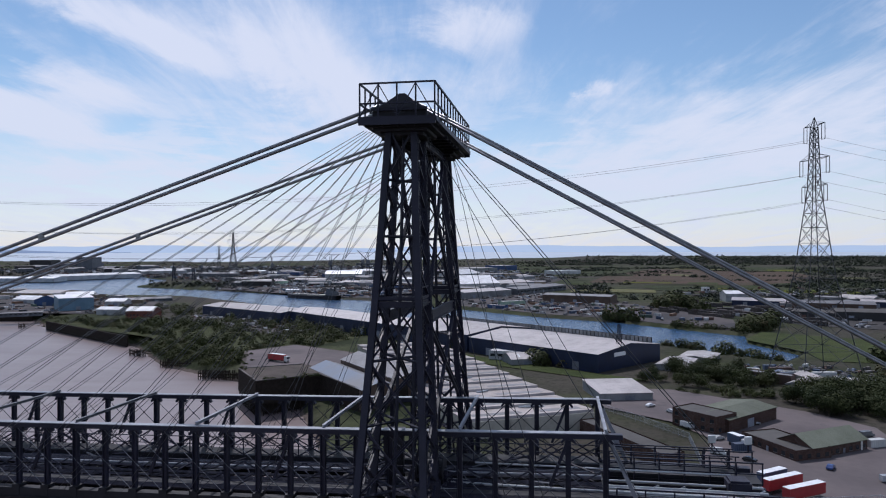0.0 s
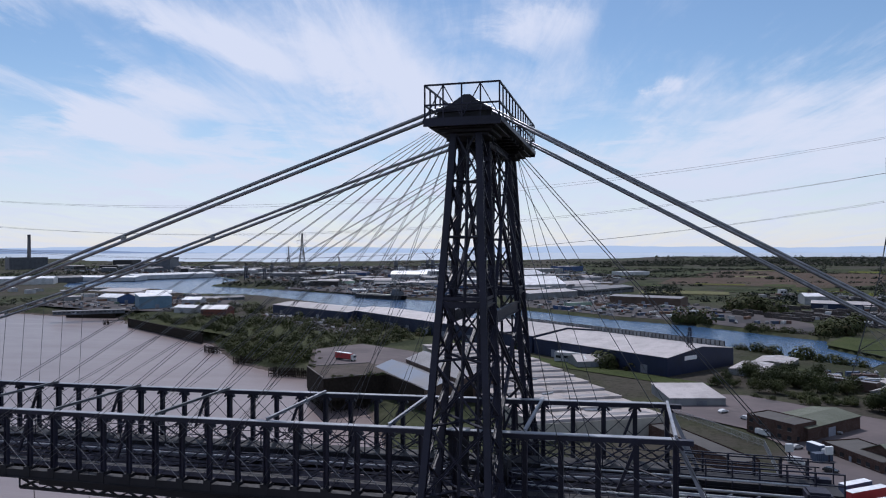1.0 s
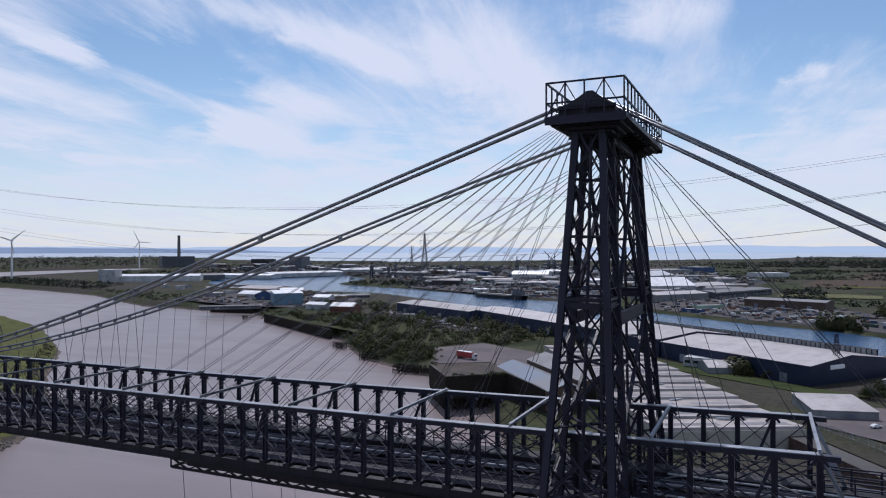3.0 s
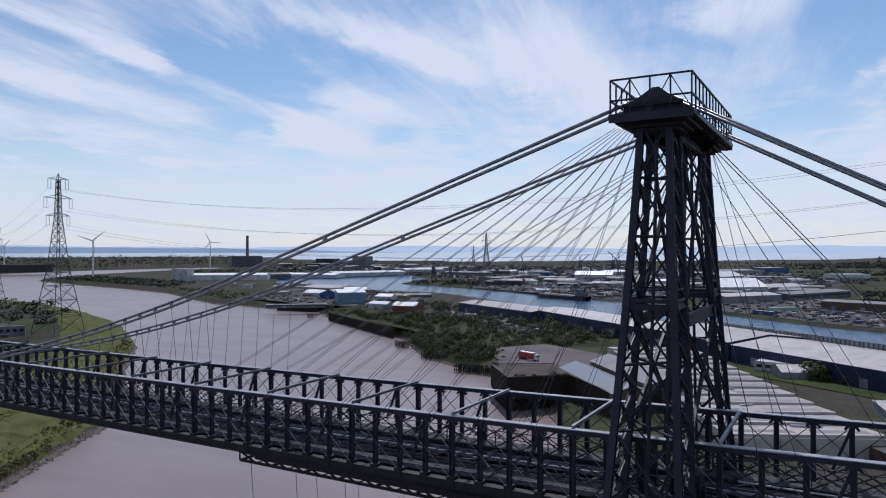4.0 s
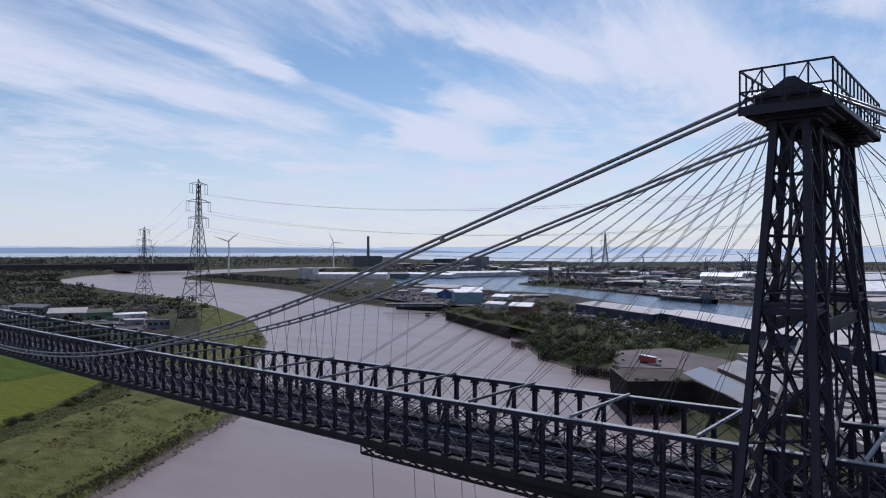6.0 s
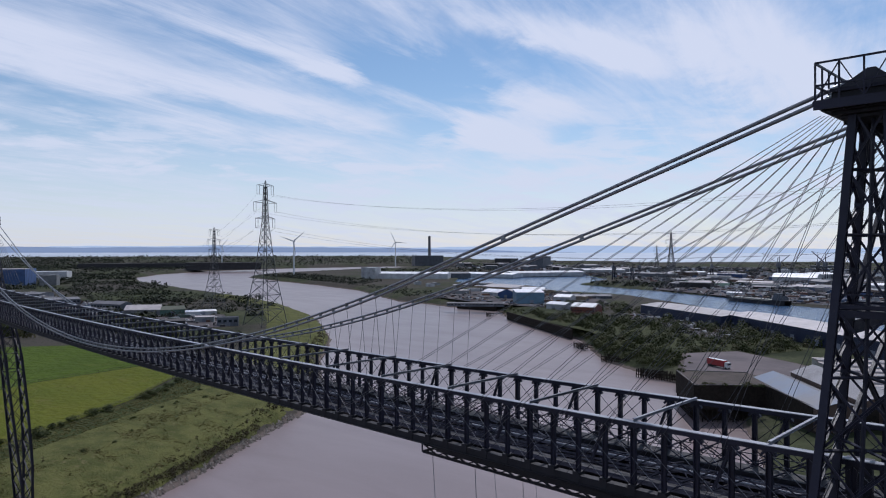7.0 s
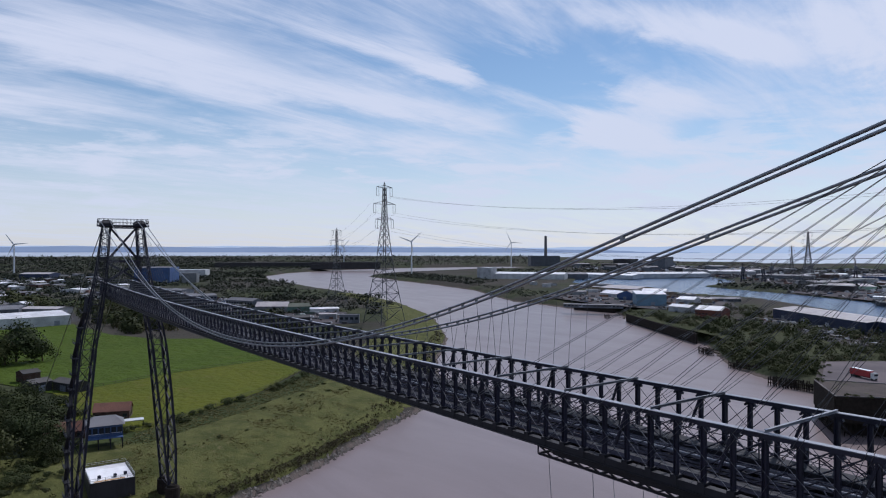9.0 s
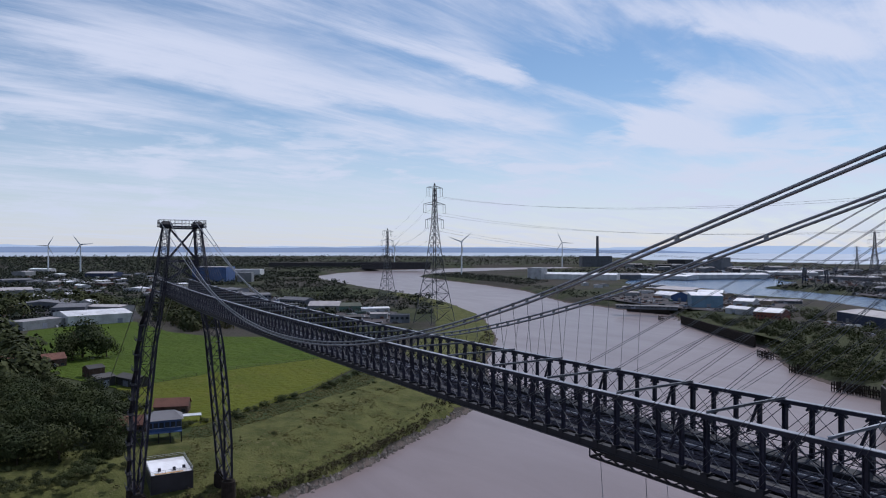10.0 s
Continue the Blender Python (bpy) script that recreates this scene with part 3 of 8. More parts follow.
def railing(parent, corners, z0, height, gap, post=0.07, cross=False):
    """A guard rail round a closed outline: posts, two rails, and thin crossed ties where they show."""
    for (ax, ay), (bx, by) in zip(corners, corners[1:] + corners[:1]):
        n = max(1, round(math.hypot(bx - ax, by - ay) / gap))
        for zz in (z0 + height, z0 + height * 0.42):
            bar("handrail", (ax, ay, zz), (bx, by, zz), 0.08, 0.08, STEEL, parent)
        for i in range(n):
            x, y = ax + (bx - ax) * i / n, ay + (by - ay) * i / n
            x1, y1 = ax + (bx - ax) * (i + 1) / n, ay + (by - ay) * (i + 1) / n
            bar("rail_post", (x, y, z0), (x, y, z0 + height), post, post, STEEL, parent)
            if cross:
                a, b = (z0, z0 + height) if i % 2 else (z0 + height, z0)
                bar("rail_tie", (x, y, a), (x1, y1, b), 0.045, 0.045, STEEL, parent)


def build_tower():
    t = thing("bridge_tower", "tall dark steel lattice bridge tower with splayed legs and railed platform", "bridge tower", "bridge towers")
    levels = [77.0, 74.4, 71.6, 68.6, 65.6, 62.6, 59.4, 56.0, 52.2, 48.2, 44.0, 39.6, 35.0, 30.2, 25.2, 20.2, 15.2, 10.2, 5.0]
    for side in (-1, 1):
        for cx in (-1, 1):
            for cy in (-1, 1):
                for za, zb in zip(levels, levels[1:]):
                    w_ = 0.32 if za > 60 else 0.42 if za > 44 else 0.54
                    bar("column", leg_at(zb, side, cx, cy), leg_at(za, side, cx, cy), w_, w_, STEEL, t, "beam", up=(0, 1, 0))
        for za, zb in zip(levels, levels[1:]):
            for (ax, ay), (bx, by) in (((-1, -1), (1, -1)), ((1, -1), (1, 1)), ((1, 1), (-1, 1)), ((-1, 1), (-1, -1))):
                wide = 0.17 if za > 56 else 0.23 if za > 44 else 0.31
                if ay == by or za < 56:
                    bar("lattice_brace", leg_at(za, side, ax, ay), leg_at(zb, side, bx, by), wide, 0.10, STEEL, t, "angle")
                    bar("lattice_brace", leg_at(za, side, bx, by), leg_at(zb, side, ax, ay), wide, 0.10, STEEL, t, "angle")
                else:
                    zm = (za + zb) / 2
                    for z0, z1 in ((za, zm), (zm, zb)):
                        bar("lacing_bar", leg_at(z0, side, ax, ay), leg_at(z1, side, bx, by), 0.14, 0.07, STEEL, t, "angle")
                        bar("lacing_bar", leg_at(z0, side, bx, by), leg_at(z1, side, ax, ay), 0.14, 0.07, STEEL, t, "angle")
                if zb in (68.6, 56.0, 39.6, 20.2, 5.0):
                    bar("strut", leg_at(zb, side, ax, ay), leg_at(zb, side, bx, by), 0.16, 0.16, STEEL, t, "angle")
        lacing = []
        for za, zb in zip(levels, levels[1:]):
            if za < 44:
                continue
            zm = (za + zb) / 2
            for z0 in (za,):
                lacing.append((leg_at(z0, side, -1, -1), leg_at(z0, side, 1, 1), 0.10))
                lacing.append((leg_at(z0, side, 1, -1), leg_at(z0, side, -1, 1), 0.10))
            lacing.append((leg_at(zb, side, 0, -0.5), leg_at(za, side, 0, -0.5), 0.12))
            lacing.append((leg_at(zb, side, 0.4, 0.4), leg_at(za, side, 0.4, 0.4), 0.09))
        tagged(bars_mesh("inner_lacing", lacing, STEEL, t), "thin inner lacing and ladder stiles of the leg", kind="stuff")
        # landing part of the way up
        zl = 68.6
        c = [leg_at(zl, side, cx, cy) for cx, cy in ((-1, -1), (1, -1), (1, 1), (-1, 1))]
        bm = bmesh.new()
        box(bm, c[0].x - 0.15, min(p.y for p in c), zl - 0.35, c[1].x + 0.15, max(p.y for p in c), zl - 0.28)
        part("landing", bm, STEEL, t)
        for p, q in zip(c, c[1:] + c[:1]):
            bar("landing_rail", p + Vector((0, 0, 0.5)), q + Vector((0, 0, 0.5)), 0.06, 0.06, STEEL, t)
            bar("landing_edge", p - Vector((0, 0, 0.3)), q - Vector((0, 0, 0.3)), 0.12, 0.30, STEEL, t)
        # stone-topped caissons under the columns
        for cx in (-1, 1):
            foot = leg_at(5.0, side, cx, 0)
            bm = bmesh.new()
            bmesh.ops.create_cone(bm, cap_ends=True, segments=20, radius1=2.1, radius2=1.9, depth=7.0, matrix=pose(foot.x, foot.y, 1.2))
            bmesh.ops.create_cone(bm, cap_ends=True, segments=20, radius1=1.5, radius2=1.3, depth=0.6, matrix=pose(foot.x, foot.y, 5.0))
            part("caisson", bm, TIMBER_DARK, t, "dark stained round masonry caisson")
    # portal bracing between the legs, above the boom: two crossed panels with a deep beam between
    for cx in (-1, 1):
        for z0, z1 in ((76.6, 67.9), (67.1, 61.9)):
            for s in (-1, 1):
                bar("portal_brace", leg_at(z0, s, cx, -s), leg_at(z1, -s, cx, s), 0.16, 0.32, STEEL, t, "beam")
        for zz, d in ((76.6, 0.35), (67.5, 0.62)):
            bar("portal_beam", leg_at(zz, -1, cx, 1), leg_at(zz, 1, cx, -1), 0.2, d, STEEL, t, "beam")
    # top platform: stepped leg heads, joists under a thin deck, guard rail
    for side in (-1, 1):
        for hx, y0, y1, z0, z1 in ((1.10, 3.15, 5.30, 76.60, 76.76), (1.36, 2.85, 5.62, 76.76, 76.92), (1.62, 2.55, 5.92, 76.92, 77.09)):
            bm = bmesh.new()
            box(bm, -hx, min(side * y0, side * y1), z0, hx, max(side * y0, side * y1), z1)
            bmesh.ops.bevel(bm, geom=bm.edges[:], offset=0.02, segments=1, affect="EDGES")
            part("leg_head", bm, STEEL_DARK, t)
    for xx in (-1.6, -0.8, 0.0, 0.8, 1.6):
        bar("joist", (xx, -6.1, 77.0), (xx, 6.1, 77.0), 0.12, 0.18, STEEL_DARK, t, "beam")
    for yy in (-2.2, -1.1, 0.0, 1.1, 2.2):
        bar("cross_joist", (-1.8, yy, 76.9), (1.8, yy, 76.9), 0.12, 0.14, STEEL_DARK, t, "beam")
    bm = bmesh.new()
    box(bm, -1.9, -6.25, 77.1, 1.9, 6.25, 77.2)
    part("deck", bm, STEEL, t)
    for yy in (-6.25, 6.25):
        bar("fascia", (-1.9, yy, 77.16), (1.9, yy, 77.16), 0.10, 0.40, STEEL, t)
    for xx in (-1.9, 1.9):
        bar("fascia", (xx, -6.25, 77.22), (xx, 6.25, 77.22), 0.08, 0.22, STEEL, t)
    railing(t, [(-1.85, -6.2), (1.85, -6.2), (1.85, 6.2), (-1.85, 6.2)], 77.3, 1.68, 0.93, cross=False)
    for (ax, bx) in ((-1.85, -0.92), (0.0, -0.92), (0.0, 0.92), (1.85, 0.92)):
        for yy in (-6.2, 6.2):
            bar("rail_tie", (ax, yy, 77.35), (bx, yy, 78.95), 0.045, 0.045, STEEL, t)
    # saddle housings over each leg
    for side in (-1, 1):
        y = side * 4.2
        bm = bmesh.new()
        rings = [[(-1.35, -1.5, 77.3), (1.35, -1.5, 77.3), (1.35, 1.5, 77.3), (-1.35, 1.5, 77.3)],
                 [(-1.35, -1.5, 77.75), (1.35, -1.5, 77.75), (1.35, 1.5, 77.75), (-1.35, 1.5, 77.75)],
                 [(-0.5, -1.1, 78.4), (0.5, -1.1, 78.4), (0.5, 1.1, 78.4), (-0.5, 1.1, 78.4)],
                 [(-0.16, -0.9, 78.7), (0.16, -0.9, 78.7), (0.16, 0.9, 78.7), (-0.16, 0.9, 78.7)]]
        vs = [[bm.verts.new((x, y + yy, z)) for x, yy, z in r] for r in rings]
        for a, b in zip(vs, vs[1:]):
            for i in range(4):
                bm.faces.new((a[i], a[(i + 1) % 4], b[(i + 1) % 4], b[i]))
        bm.faces.new(vs[-1])
        part("saddle_housing", bm, STEEL_DARK, t)
        for e in (-1, 1):
            bar("saddle_rib", (-1.4, y + e * 1.55, 77.8), (1.4, y + e * 1.55, 77.8), 0.12, 0.14, STEEL, t)
    return t


tower = build_tower()
tower.matrix_basis = pose(0.15, 0, 0)
copy_thing(tower, pose(-196.6, 0, 0))

# ---------------------------------------------------------------- cables, hangers, stays
SPAN = 196.6


def cable_z(x):
    """A parabola where the hangers pull, a straight tangent from the last of them to the saddle."""
    d = abs(x - MID)
    if d < 67.3:
        return 57.95 + 0.002329 * d * d
    return 68.50 + 0.332 * (d - 67.3)


for side in (-1, 1):
    for drop in (0.0, 0.37):
        y = side * 4.45 - drop * 0.4
        strand("main_cable", [(x, y + (1 if drop else -1) * side * 1.05 * max(0.0, (-138 - x) / 58.6), cable_z(x) - drop - 0.085 + side * 0.085) for x in np.linspace(-SPAN, 0, 80)], 0.10, CABLE)
        for x0, s in ((0, 1), (-SPAN, -1)):
            strand("back_cable", [(x0 + s * d, y + (side * 0.02 * d), 78.75 - drop * 0.4 - 0.538 * d - 0.012 * d * (137 - d) / 137) for d in np.linspace(0, 138, 24)], 0.085, CABLE)
for ob in scene.objects:
    if ob.name.startswith("main_cable"):
        tagged(ob, "thick dark spun wire main suspension cable", "cable", "main cables")
    if ob.name.startswith("back_cable"):
        tagged(ob, "thick dark wire backstay running down to its anchorage", "cable", "backstay cables")
lower_cables = [o for o in scene.objects if o.name.startswith("main_cable")]
for side in (-1, 1):
    y = side * 4.45 - 0.07
    holder = [o for o in lower_cables if abs(o.data.vertices[-1].co.y - side * 4.45) < 0.16][0]
    for i in range(-37, 38):
        x = MID + PANEL * i
        zc, zt = cable_z(x) - 0.085 + side * 0.085, z_top(x)
        bar("clamp", (x - 0.07, y, zc - 0.19), (x + 0.07, y, zc - 0.19), 0.20, 0.52, CABLE, holder)
        if zc - zt > 0.8:
            tagged(bar("hanger_rod", (x, y, zc - 0.3), (x, side * BOOM_Y, zt + 0.1), 0.032, 0.032, STAY_WIRE, None, "rod"), "thin vertical steel hanger from main cable to boom", "hanger rod", "hanger rods")
    for x in (-20.5, -176.1):
        bar("band", (x - 0.12, y, cable_z(x) - 0.27 + side * 0.085), (x + 0.12, y, cable_z(x) - 0.27 + side * 0.085), 0.20, 0.42, CABLE, holder)
    for tower_x, s in ((0, 1), (-SPAN, -1)):
        for i in range(9):
            xb = tower_x - s * (8.0 + 4.0 * i)
            for dx in (-0.20, 0.20):
                strand("oblique_stay", [(tower_x - s * (0.7 + 0.14 * i), side * (4.6 + 0.05 * i), 76.75 + 0.02 * i), (xb + dx, side * (BOOM_Y + 0.2), z_bot(xb) - 0.15)], 0.0155, STAY_WIRE, sides=4)
        for xb in (5.3, 7.3, 12.3):
            strand("oblique_stay", [(tower_x + s * 1.2, side * 4.2, 76.85), (tower_x + s * xb, side * (BOOM_Y + 0.2), z_bot(10) - 0.15)], 0.018, STAY_WIRE, sides=4)
for dx in (-0.12, 0.12):
    strand("oblique_stay", [(1.45 + dx, 4.2, 76.8), (17.8 + dx, BOOM_Y, z_bot(10) - 0.05)], 0.030, STAY_WIRE)
for ob in scene.objects:
    if ob.name.startswith("oblique_stay"):
        tagged(ob, "thin straight wire stay from tower top down to the boom", "stay cable", "oblique stays")

# ---------------------------------------------------------------- materials of buildings and plants
def sheet_metal(name, base, dirt, ribs=2.2, rough=0.45):
    """Profiled metal sheet: fine ribs, panel joints and grime."""
    m = bpy.data.materials.new(name)
    m.use_nodes = True
    n = Nodes(m.node_tree)
    where = n.add("ShaderNodeTexCoord").outputs["Object"]
    wave = n.add("ShaderNodeTexWave", Vector=where, Scale=ribs, Distortion=0.0)
    panel = n.noise(n.mapped(where, scale=(0.16, 0.02, 0.02)), 1.0, 2.0, 0.5)
    grime = n.noise(where, 0.12, 8.0, 0.7)
    rnd = n.add("ShaderNodeObjectInfo").outputs["Random"]
    col = n.mix(n.ramp(grime, 0.42, 0.70), base, dirt)
    col = n.mix(n.math("MULTIPLY", n.ramp(panel, 0.45, 0.6), 0.35), col, tuple(c * 0.7 for c in base))
    shade = n.add("ShaderNodeVectorMath")
    shade.operation = "SCALE"
    n.put(shade, "0", col)
    n.put(shade, "Scale", n.math("ADD", 0.78, n.math("MULTIPLY", rnd, 0.40)))
    bsdf = n.add("ShaderNodeBsdfPrincipled", Base_Color=shade.outputs[0], Roughness=rough)
    bsdf.inputs["Specular IOR Level"].default_value = 0.22
    bump = n.add("ShaderNodeBump", Height=wave.outputs["Fac"], Strength=0.4, Distance=0.05)
    n.put(bsdf, "Normal", bump.outputs[0])
    n.add("ShaderNodeOutputMaterial", Surface=bsdf.outputs[0])
    return m


def foliage(name, a, b):
    """Leaves: every clump its own tone, every tree its own shade."""
    m = bpy.data.materials.new(name)
    m.use_nodes = True
    n = Nodes(m.node_tree)
    isle = n.add("ShaderNodeNewGeometry").outputs["Random Per Island"]
    rnd = n.add("ShaderNodeObjectInfo").outputs["Random"]
    where = n.add("ShaderNodeNewGeometry").outputs["Position"]
    grove = n.ramp(n.noise(where, 0.11, 3.0, 0.6), 0.36, 0.64)
    col = n.mix(n.math("ADD", n.math("MULTIPLY", grove, 0.75), n.math("MULTIPLY", isle, 0.25)), a, b)
    col = n.mix(n.math("MULTIPLY", rnd, 0.55), col, tuple(0.55 * (p + q) * s for p, q, s in zip(a, b, (1.15, 0.95, 0.7))))
    bsdf = n.add("ShaderNodeBsdfPrincipled", Base_Color=col, Roughness=0.75)
    bsdf.inputs["Specular IOR Level"].default_value = 0.12
    n.add("ShaderNodeOutputMaterial", Surface=bsdf.outputs[0])
    return m


def brickwork(name, base, other):
    m = bpy.data.materials.new(name)
    m.use_nodes = True
    n = Nodes(m.node_tree)
    where = n.add("ShaderNodeTexCoord").outputs["Object"]
    tex = n.add("ShaderNodeTexBrick", Vector=n.mapped(where, rot=(90, 0, 0)), Scale=1.0)
    tex.inputs["Color1"].default_value, tex.inputs["Color2"].default_value = (*base, 1), (*other, 1)
    tex.inputs["Mortar"].default_value = (0.12, 0.10, 0.095, 1)
    tex.inputs["Brick Width"].default_value, tex.inputs["Row Height"].default_value, tex.inputs["Mortar Size"].default_value = 0.45, 0.15, 0.012
    grime = n.noise(where, 0.4, 7.0, 0.7)
    col = n.mix(n.ramp(grime, 0.4, 0.75), tex.outputs["Color"], tuple(c * 0.55 for c in base))
    bsdf = n.add("ShaderNodeBsdfPrincipled", Base_Color=col, Roughness=0.9)
    bsdf.inputs["Specular IOR Level"].default_value = 0.1
    n.add("ShaderNodeOutputMaterial", Surface=bsdf.outputs[0])
    return m


WALLS = {
    "navy": sheet_metal("navy_cladding", (0.020, 0.029, 0.066), (0.017, 0.023, 0.048)),
    "slate": sheet_metal("slate_cladding", (0.11, 0.12, 0.14), (0.07, 0.075, 0.085)),
    "white": sheet_metal("pale_cladding", (0.42, 0.43, 0.44), (0.26, 0.26, 0.27)),
    "grey": sheet_metal("grey_cladding", (0.22, 0.23, 0.24), (0.14, 0.145, 0.15)),
    "cream": sheet_metal("cream_render", (0.36, 0.34, 0.30), (0.25, 0.23, 0.20)),
    "brick": brickwork("brown_brick", (0.085, 0.050, 0.040), (0.065, 0.038, 0.032)),
    "redbrick": brickwork("red_brick", (0.19, 0.062, 0.045), (0.14, 0.050, 0.038)),
    "cabin": sheet_metal("cabin_panel", (0.62, 0.61, 0.58), (0.45, 0.43, 0.40)),
    "tan": sheet_metal("tan_cladding", (0.30, 0.235, 0.165), (0.22, 0.17, 0.12)),
    "rust": sheet_metal("rusty_sheet", (0.105, 0.072, 0.058), (0.07, 0.046, 0.038)),
    "blue": sheet_metal("blue_cladding", (0.045, 0.085, 0.20), (0.035, 0.06, 0.13)),
    "teal": sheet_metal("teal_cladding", (0.12, 0.20, 0.27), (0.09, 0.15, 0.20)),
    "mint": sheet_metal("mint_cladding", (0.30, 0.42, 0.33), (0.2, 0.29, 0.23)),
    "green": sheet_metal("green_cladding", (0.10, 0.17, 0.14), (0.07, 0.12, 0.10)),
    "dark": sheet_metal("black_cladding", (0.035, 0.034, 0.038), (0.022, 0.022, 0.024)),
}
ROOF_PALE = sheet_metal("pale_roof_sheet", (0.37, 0.335, 0.33), (0.25, 0.225, 0.22), 1.6, 0.5)
ROOF_WHITE = sheet_metal("white_roof_sheet", (0.74, 0.73, 0.74), (0.50, 0.48, 0.48), 1.6, 0.42)
ROOF_GREY = sheet_metal("grey_roof_sheet", (0.17, 0.165, 0.175), (0.11, 0.105, 0.11), 1.6, 0.6)
ROOF_DARK = sheet_metal("dark_felt_roof", (0.075, 0.070, 0.068), (0.052, 0.049, 0.048), 0.3, 0.85)
ROOF_MOSS = sheet_metal("mossy_roof_sheet", (0.125, 0.135, 0.105), (0.09, 0.10, 0.07), 1.6, 0.8)
ROOF_TILE = sheet_metal("red_tile_roof", (0.16, 0.075, 0.055), (0.10, 0.05, 0.04), 6.0, 0.85)
GLASS = material("window_glass", (0.025, 0.030, 0.036), (0.018, 0.022, 0.028), 0.5, 0.12)
ROOFLIGHT = material("rooflight_sheet", (0.60, 0.62, 0.62), (0.45, 0.47, 0.48), 0.3, 0.3)
DOOR_PAINT = material("door_paint", (0.20, 0.22, 0.26), (0.15, 0.16, 0.20), 0.5, 0.5, vary=0.4)
WOOD = material("bark", (0.085, 0.065, 0.048), (0.05, 0.04, 0.03), 2.0, 0.9, bump=0.5)
LEAF_A = foliage("oak_leaves", (0.018, 0.026, 0.010), (0.036, 0.046, 0.017))
LEAF_B = foliage("willow_leaves", (0.022, 0.031, 0.011), (0.040, 0.052, 0.018))
# Wide range puts lit and shaded clumps of scrub into the leaf colour.
LEAF_C = foliage("scrub_leaves", (0.013, 0.019, 0.008), (0.058, 0.068, 0.024))
LEAF_D = foliage("dry_scrub", (0.032, 0.032, 0.015), (0.080, 0.072, 0.034))
LEAF_WEED = foliage("tide_weed", (0.032, 0.027, 0.014), (0.066, 0.055, 0.026))
# Slight blue tint: the haze of distance is put into these leaves.
LEAF_FAR = foliage("far_leaves", (0.013, 0.019, 0.014), (0.028, 0.036, 0.025))
TURBINE = material("turbine_white", (0.62, 0.64, 0.66), (0.55, 0.57, 0.60), 0.1, 0.4)
TYRE = material("tyre_rubber", (0.02, 0.02, 0.02), None, 2.0, 0.8)
RED = material("lorry_red", (0.32, 0.022, 0.028), (0.25, 0.018, 0.022), 0.4, 0.4)
CAR_PAINTS = [material("car_" + n_, c, None, 0.3, 0.25, vary=0.15) for n_, c in (("white", (0.66, 0.66, 0.66)), ("silver", (0.36, 0.37, 0.39)), ("black", (0.025, 0.025, 0.028)), ("blue", (0.04, 0.07, 0.20)), ("red", (0.28, 0.03, 0.03)), ("grey", (0.14, 0.145, 0.155)))]
BOX_PAINTS = [material("container_" + n_, c, None, 0.3, 0.6, vary=0.2) for n_, c in (("brown", (0.10, 0.055, 0.042)), ("blue", (0.05, 0.075, 0.13)), ("green", (0.06, 0.095, 0.075)), ("grey", (0.24, 0.245, 0.25)), ("white", (0.52, 0.52, 0.51)), ("rusty", (0.17, 0.085, 0.05)))]


SOIL = grass_material("weedy_soil", (0.045, 0.050, 0.028), (0.060, 0.054, 0.046), (0.028, 0.036, 0.016), 0.02)


# ---------------------------------------------------------------- ground cover
def ground_sheet(name, pts, mat, label, category, z=GROUND + 0.34):
    return sheet(name, pts, z, mat, label, category)


PITCH_FAR = [(-523, -41), (-640, -34), (-700, 46), (-577, 62), (-530, 84), (-486, 152), (-392, 130), (-378, 63), (-360, 22), (-354, 0), (-427, -33)]
PITCH_NEAR = [(-354, 0), (-360, 22), (-378, 63), (-392, 130), (-352, 126), (-330, 104), (-304, 80), (-284, 53), (-262, 20), (-260, 8), (-300, -2)]
ground_sheet("lawn_far", PITCH_FAR, GRASS, "broad mown green playing field", "field", 4.40)
ground_sheet("lawn_near", PITCH_NEAR, GRASS_PALE, "strip of yellower mown grass beside the fence", "field", 4.36)
ground_sheet("road_yard", [(20, 262), (50, 237), (60, 214), (45, 170), (40, 120), (110, 120), (118, 190), (123, 240), (108, 262), (60, 300), (30, 300)], YARD, "pale worn tarmac works yard", "yard", 4.42)
ground_sheet("road_quay", [(-88, 740), (-140, 790), (-100, 900), (-20, 1000), (40, 900), (120, 760), (166, 640), (150, 548), (127, 566), (64, 630), (-8, 670)], DUSTY, "pale dusty quayside storage yard", "yard")
ground_sheet("road_dockland", [(-310, 880), (-420, 950), (-560, 1030), (-540, 1280), (-480, 1500), (-260, 1480), (-180, 1150), (-230, 860)], DUSTY, "pale concrete dockside yards", "yard")
ground_sheet("road_works", [(170, 700), (230, 880), (400, 900), (470, 760), (300, 560), (215, 600)], ASPHALT, "dark works yard with stacked stock", "yard")
ground_sheet("road_jetty", [(-700, 640), (-560, 600), (-470, 600), (-410, 620), (-440, 700), (-520, 800), (-640, 860), (-780, 900), (-760, 760)], DUSTY, "dusty wharf yard among sheds", "yard")
ground_sheet("road_riverside", [(-930, 200), (-800, 210), (-560, 200), (-540, 250), (-640, 300), (-760, 270), (-930, 260)], DUSTY, "gravelled yard among riverside works", "yard")
ground_sheet("road_estate", [(-640, -60), (-700, 60), (-900, 70), (-950, -60), (-760, -80)], ASPHALT, "tarmac round the estate buildings", "yard")
ground_sheet("lawn_bank", [(140, 494), (165, 545), (240, 500), (225, 395), (160, 400), (163, 434)], GRASS_ROUGH, "green grassy dock bank", "grass")
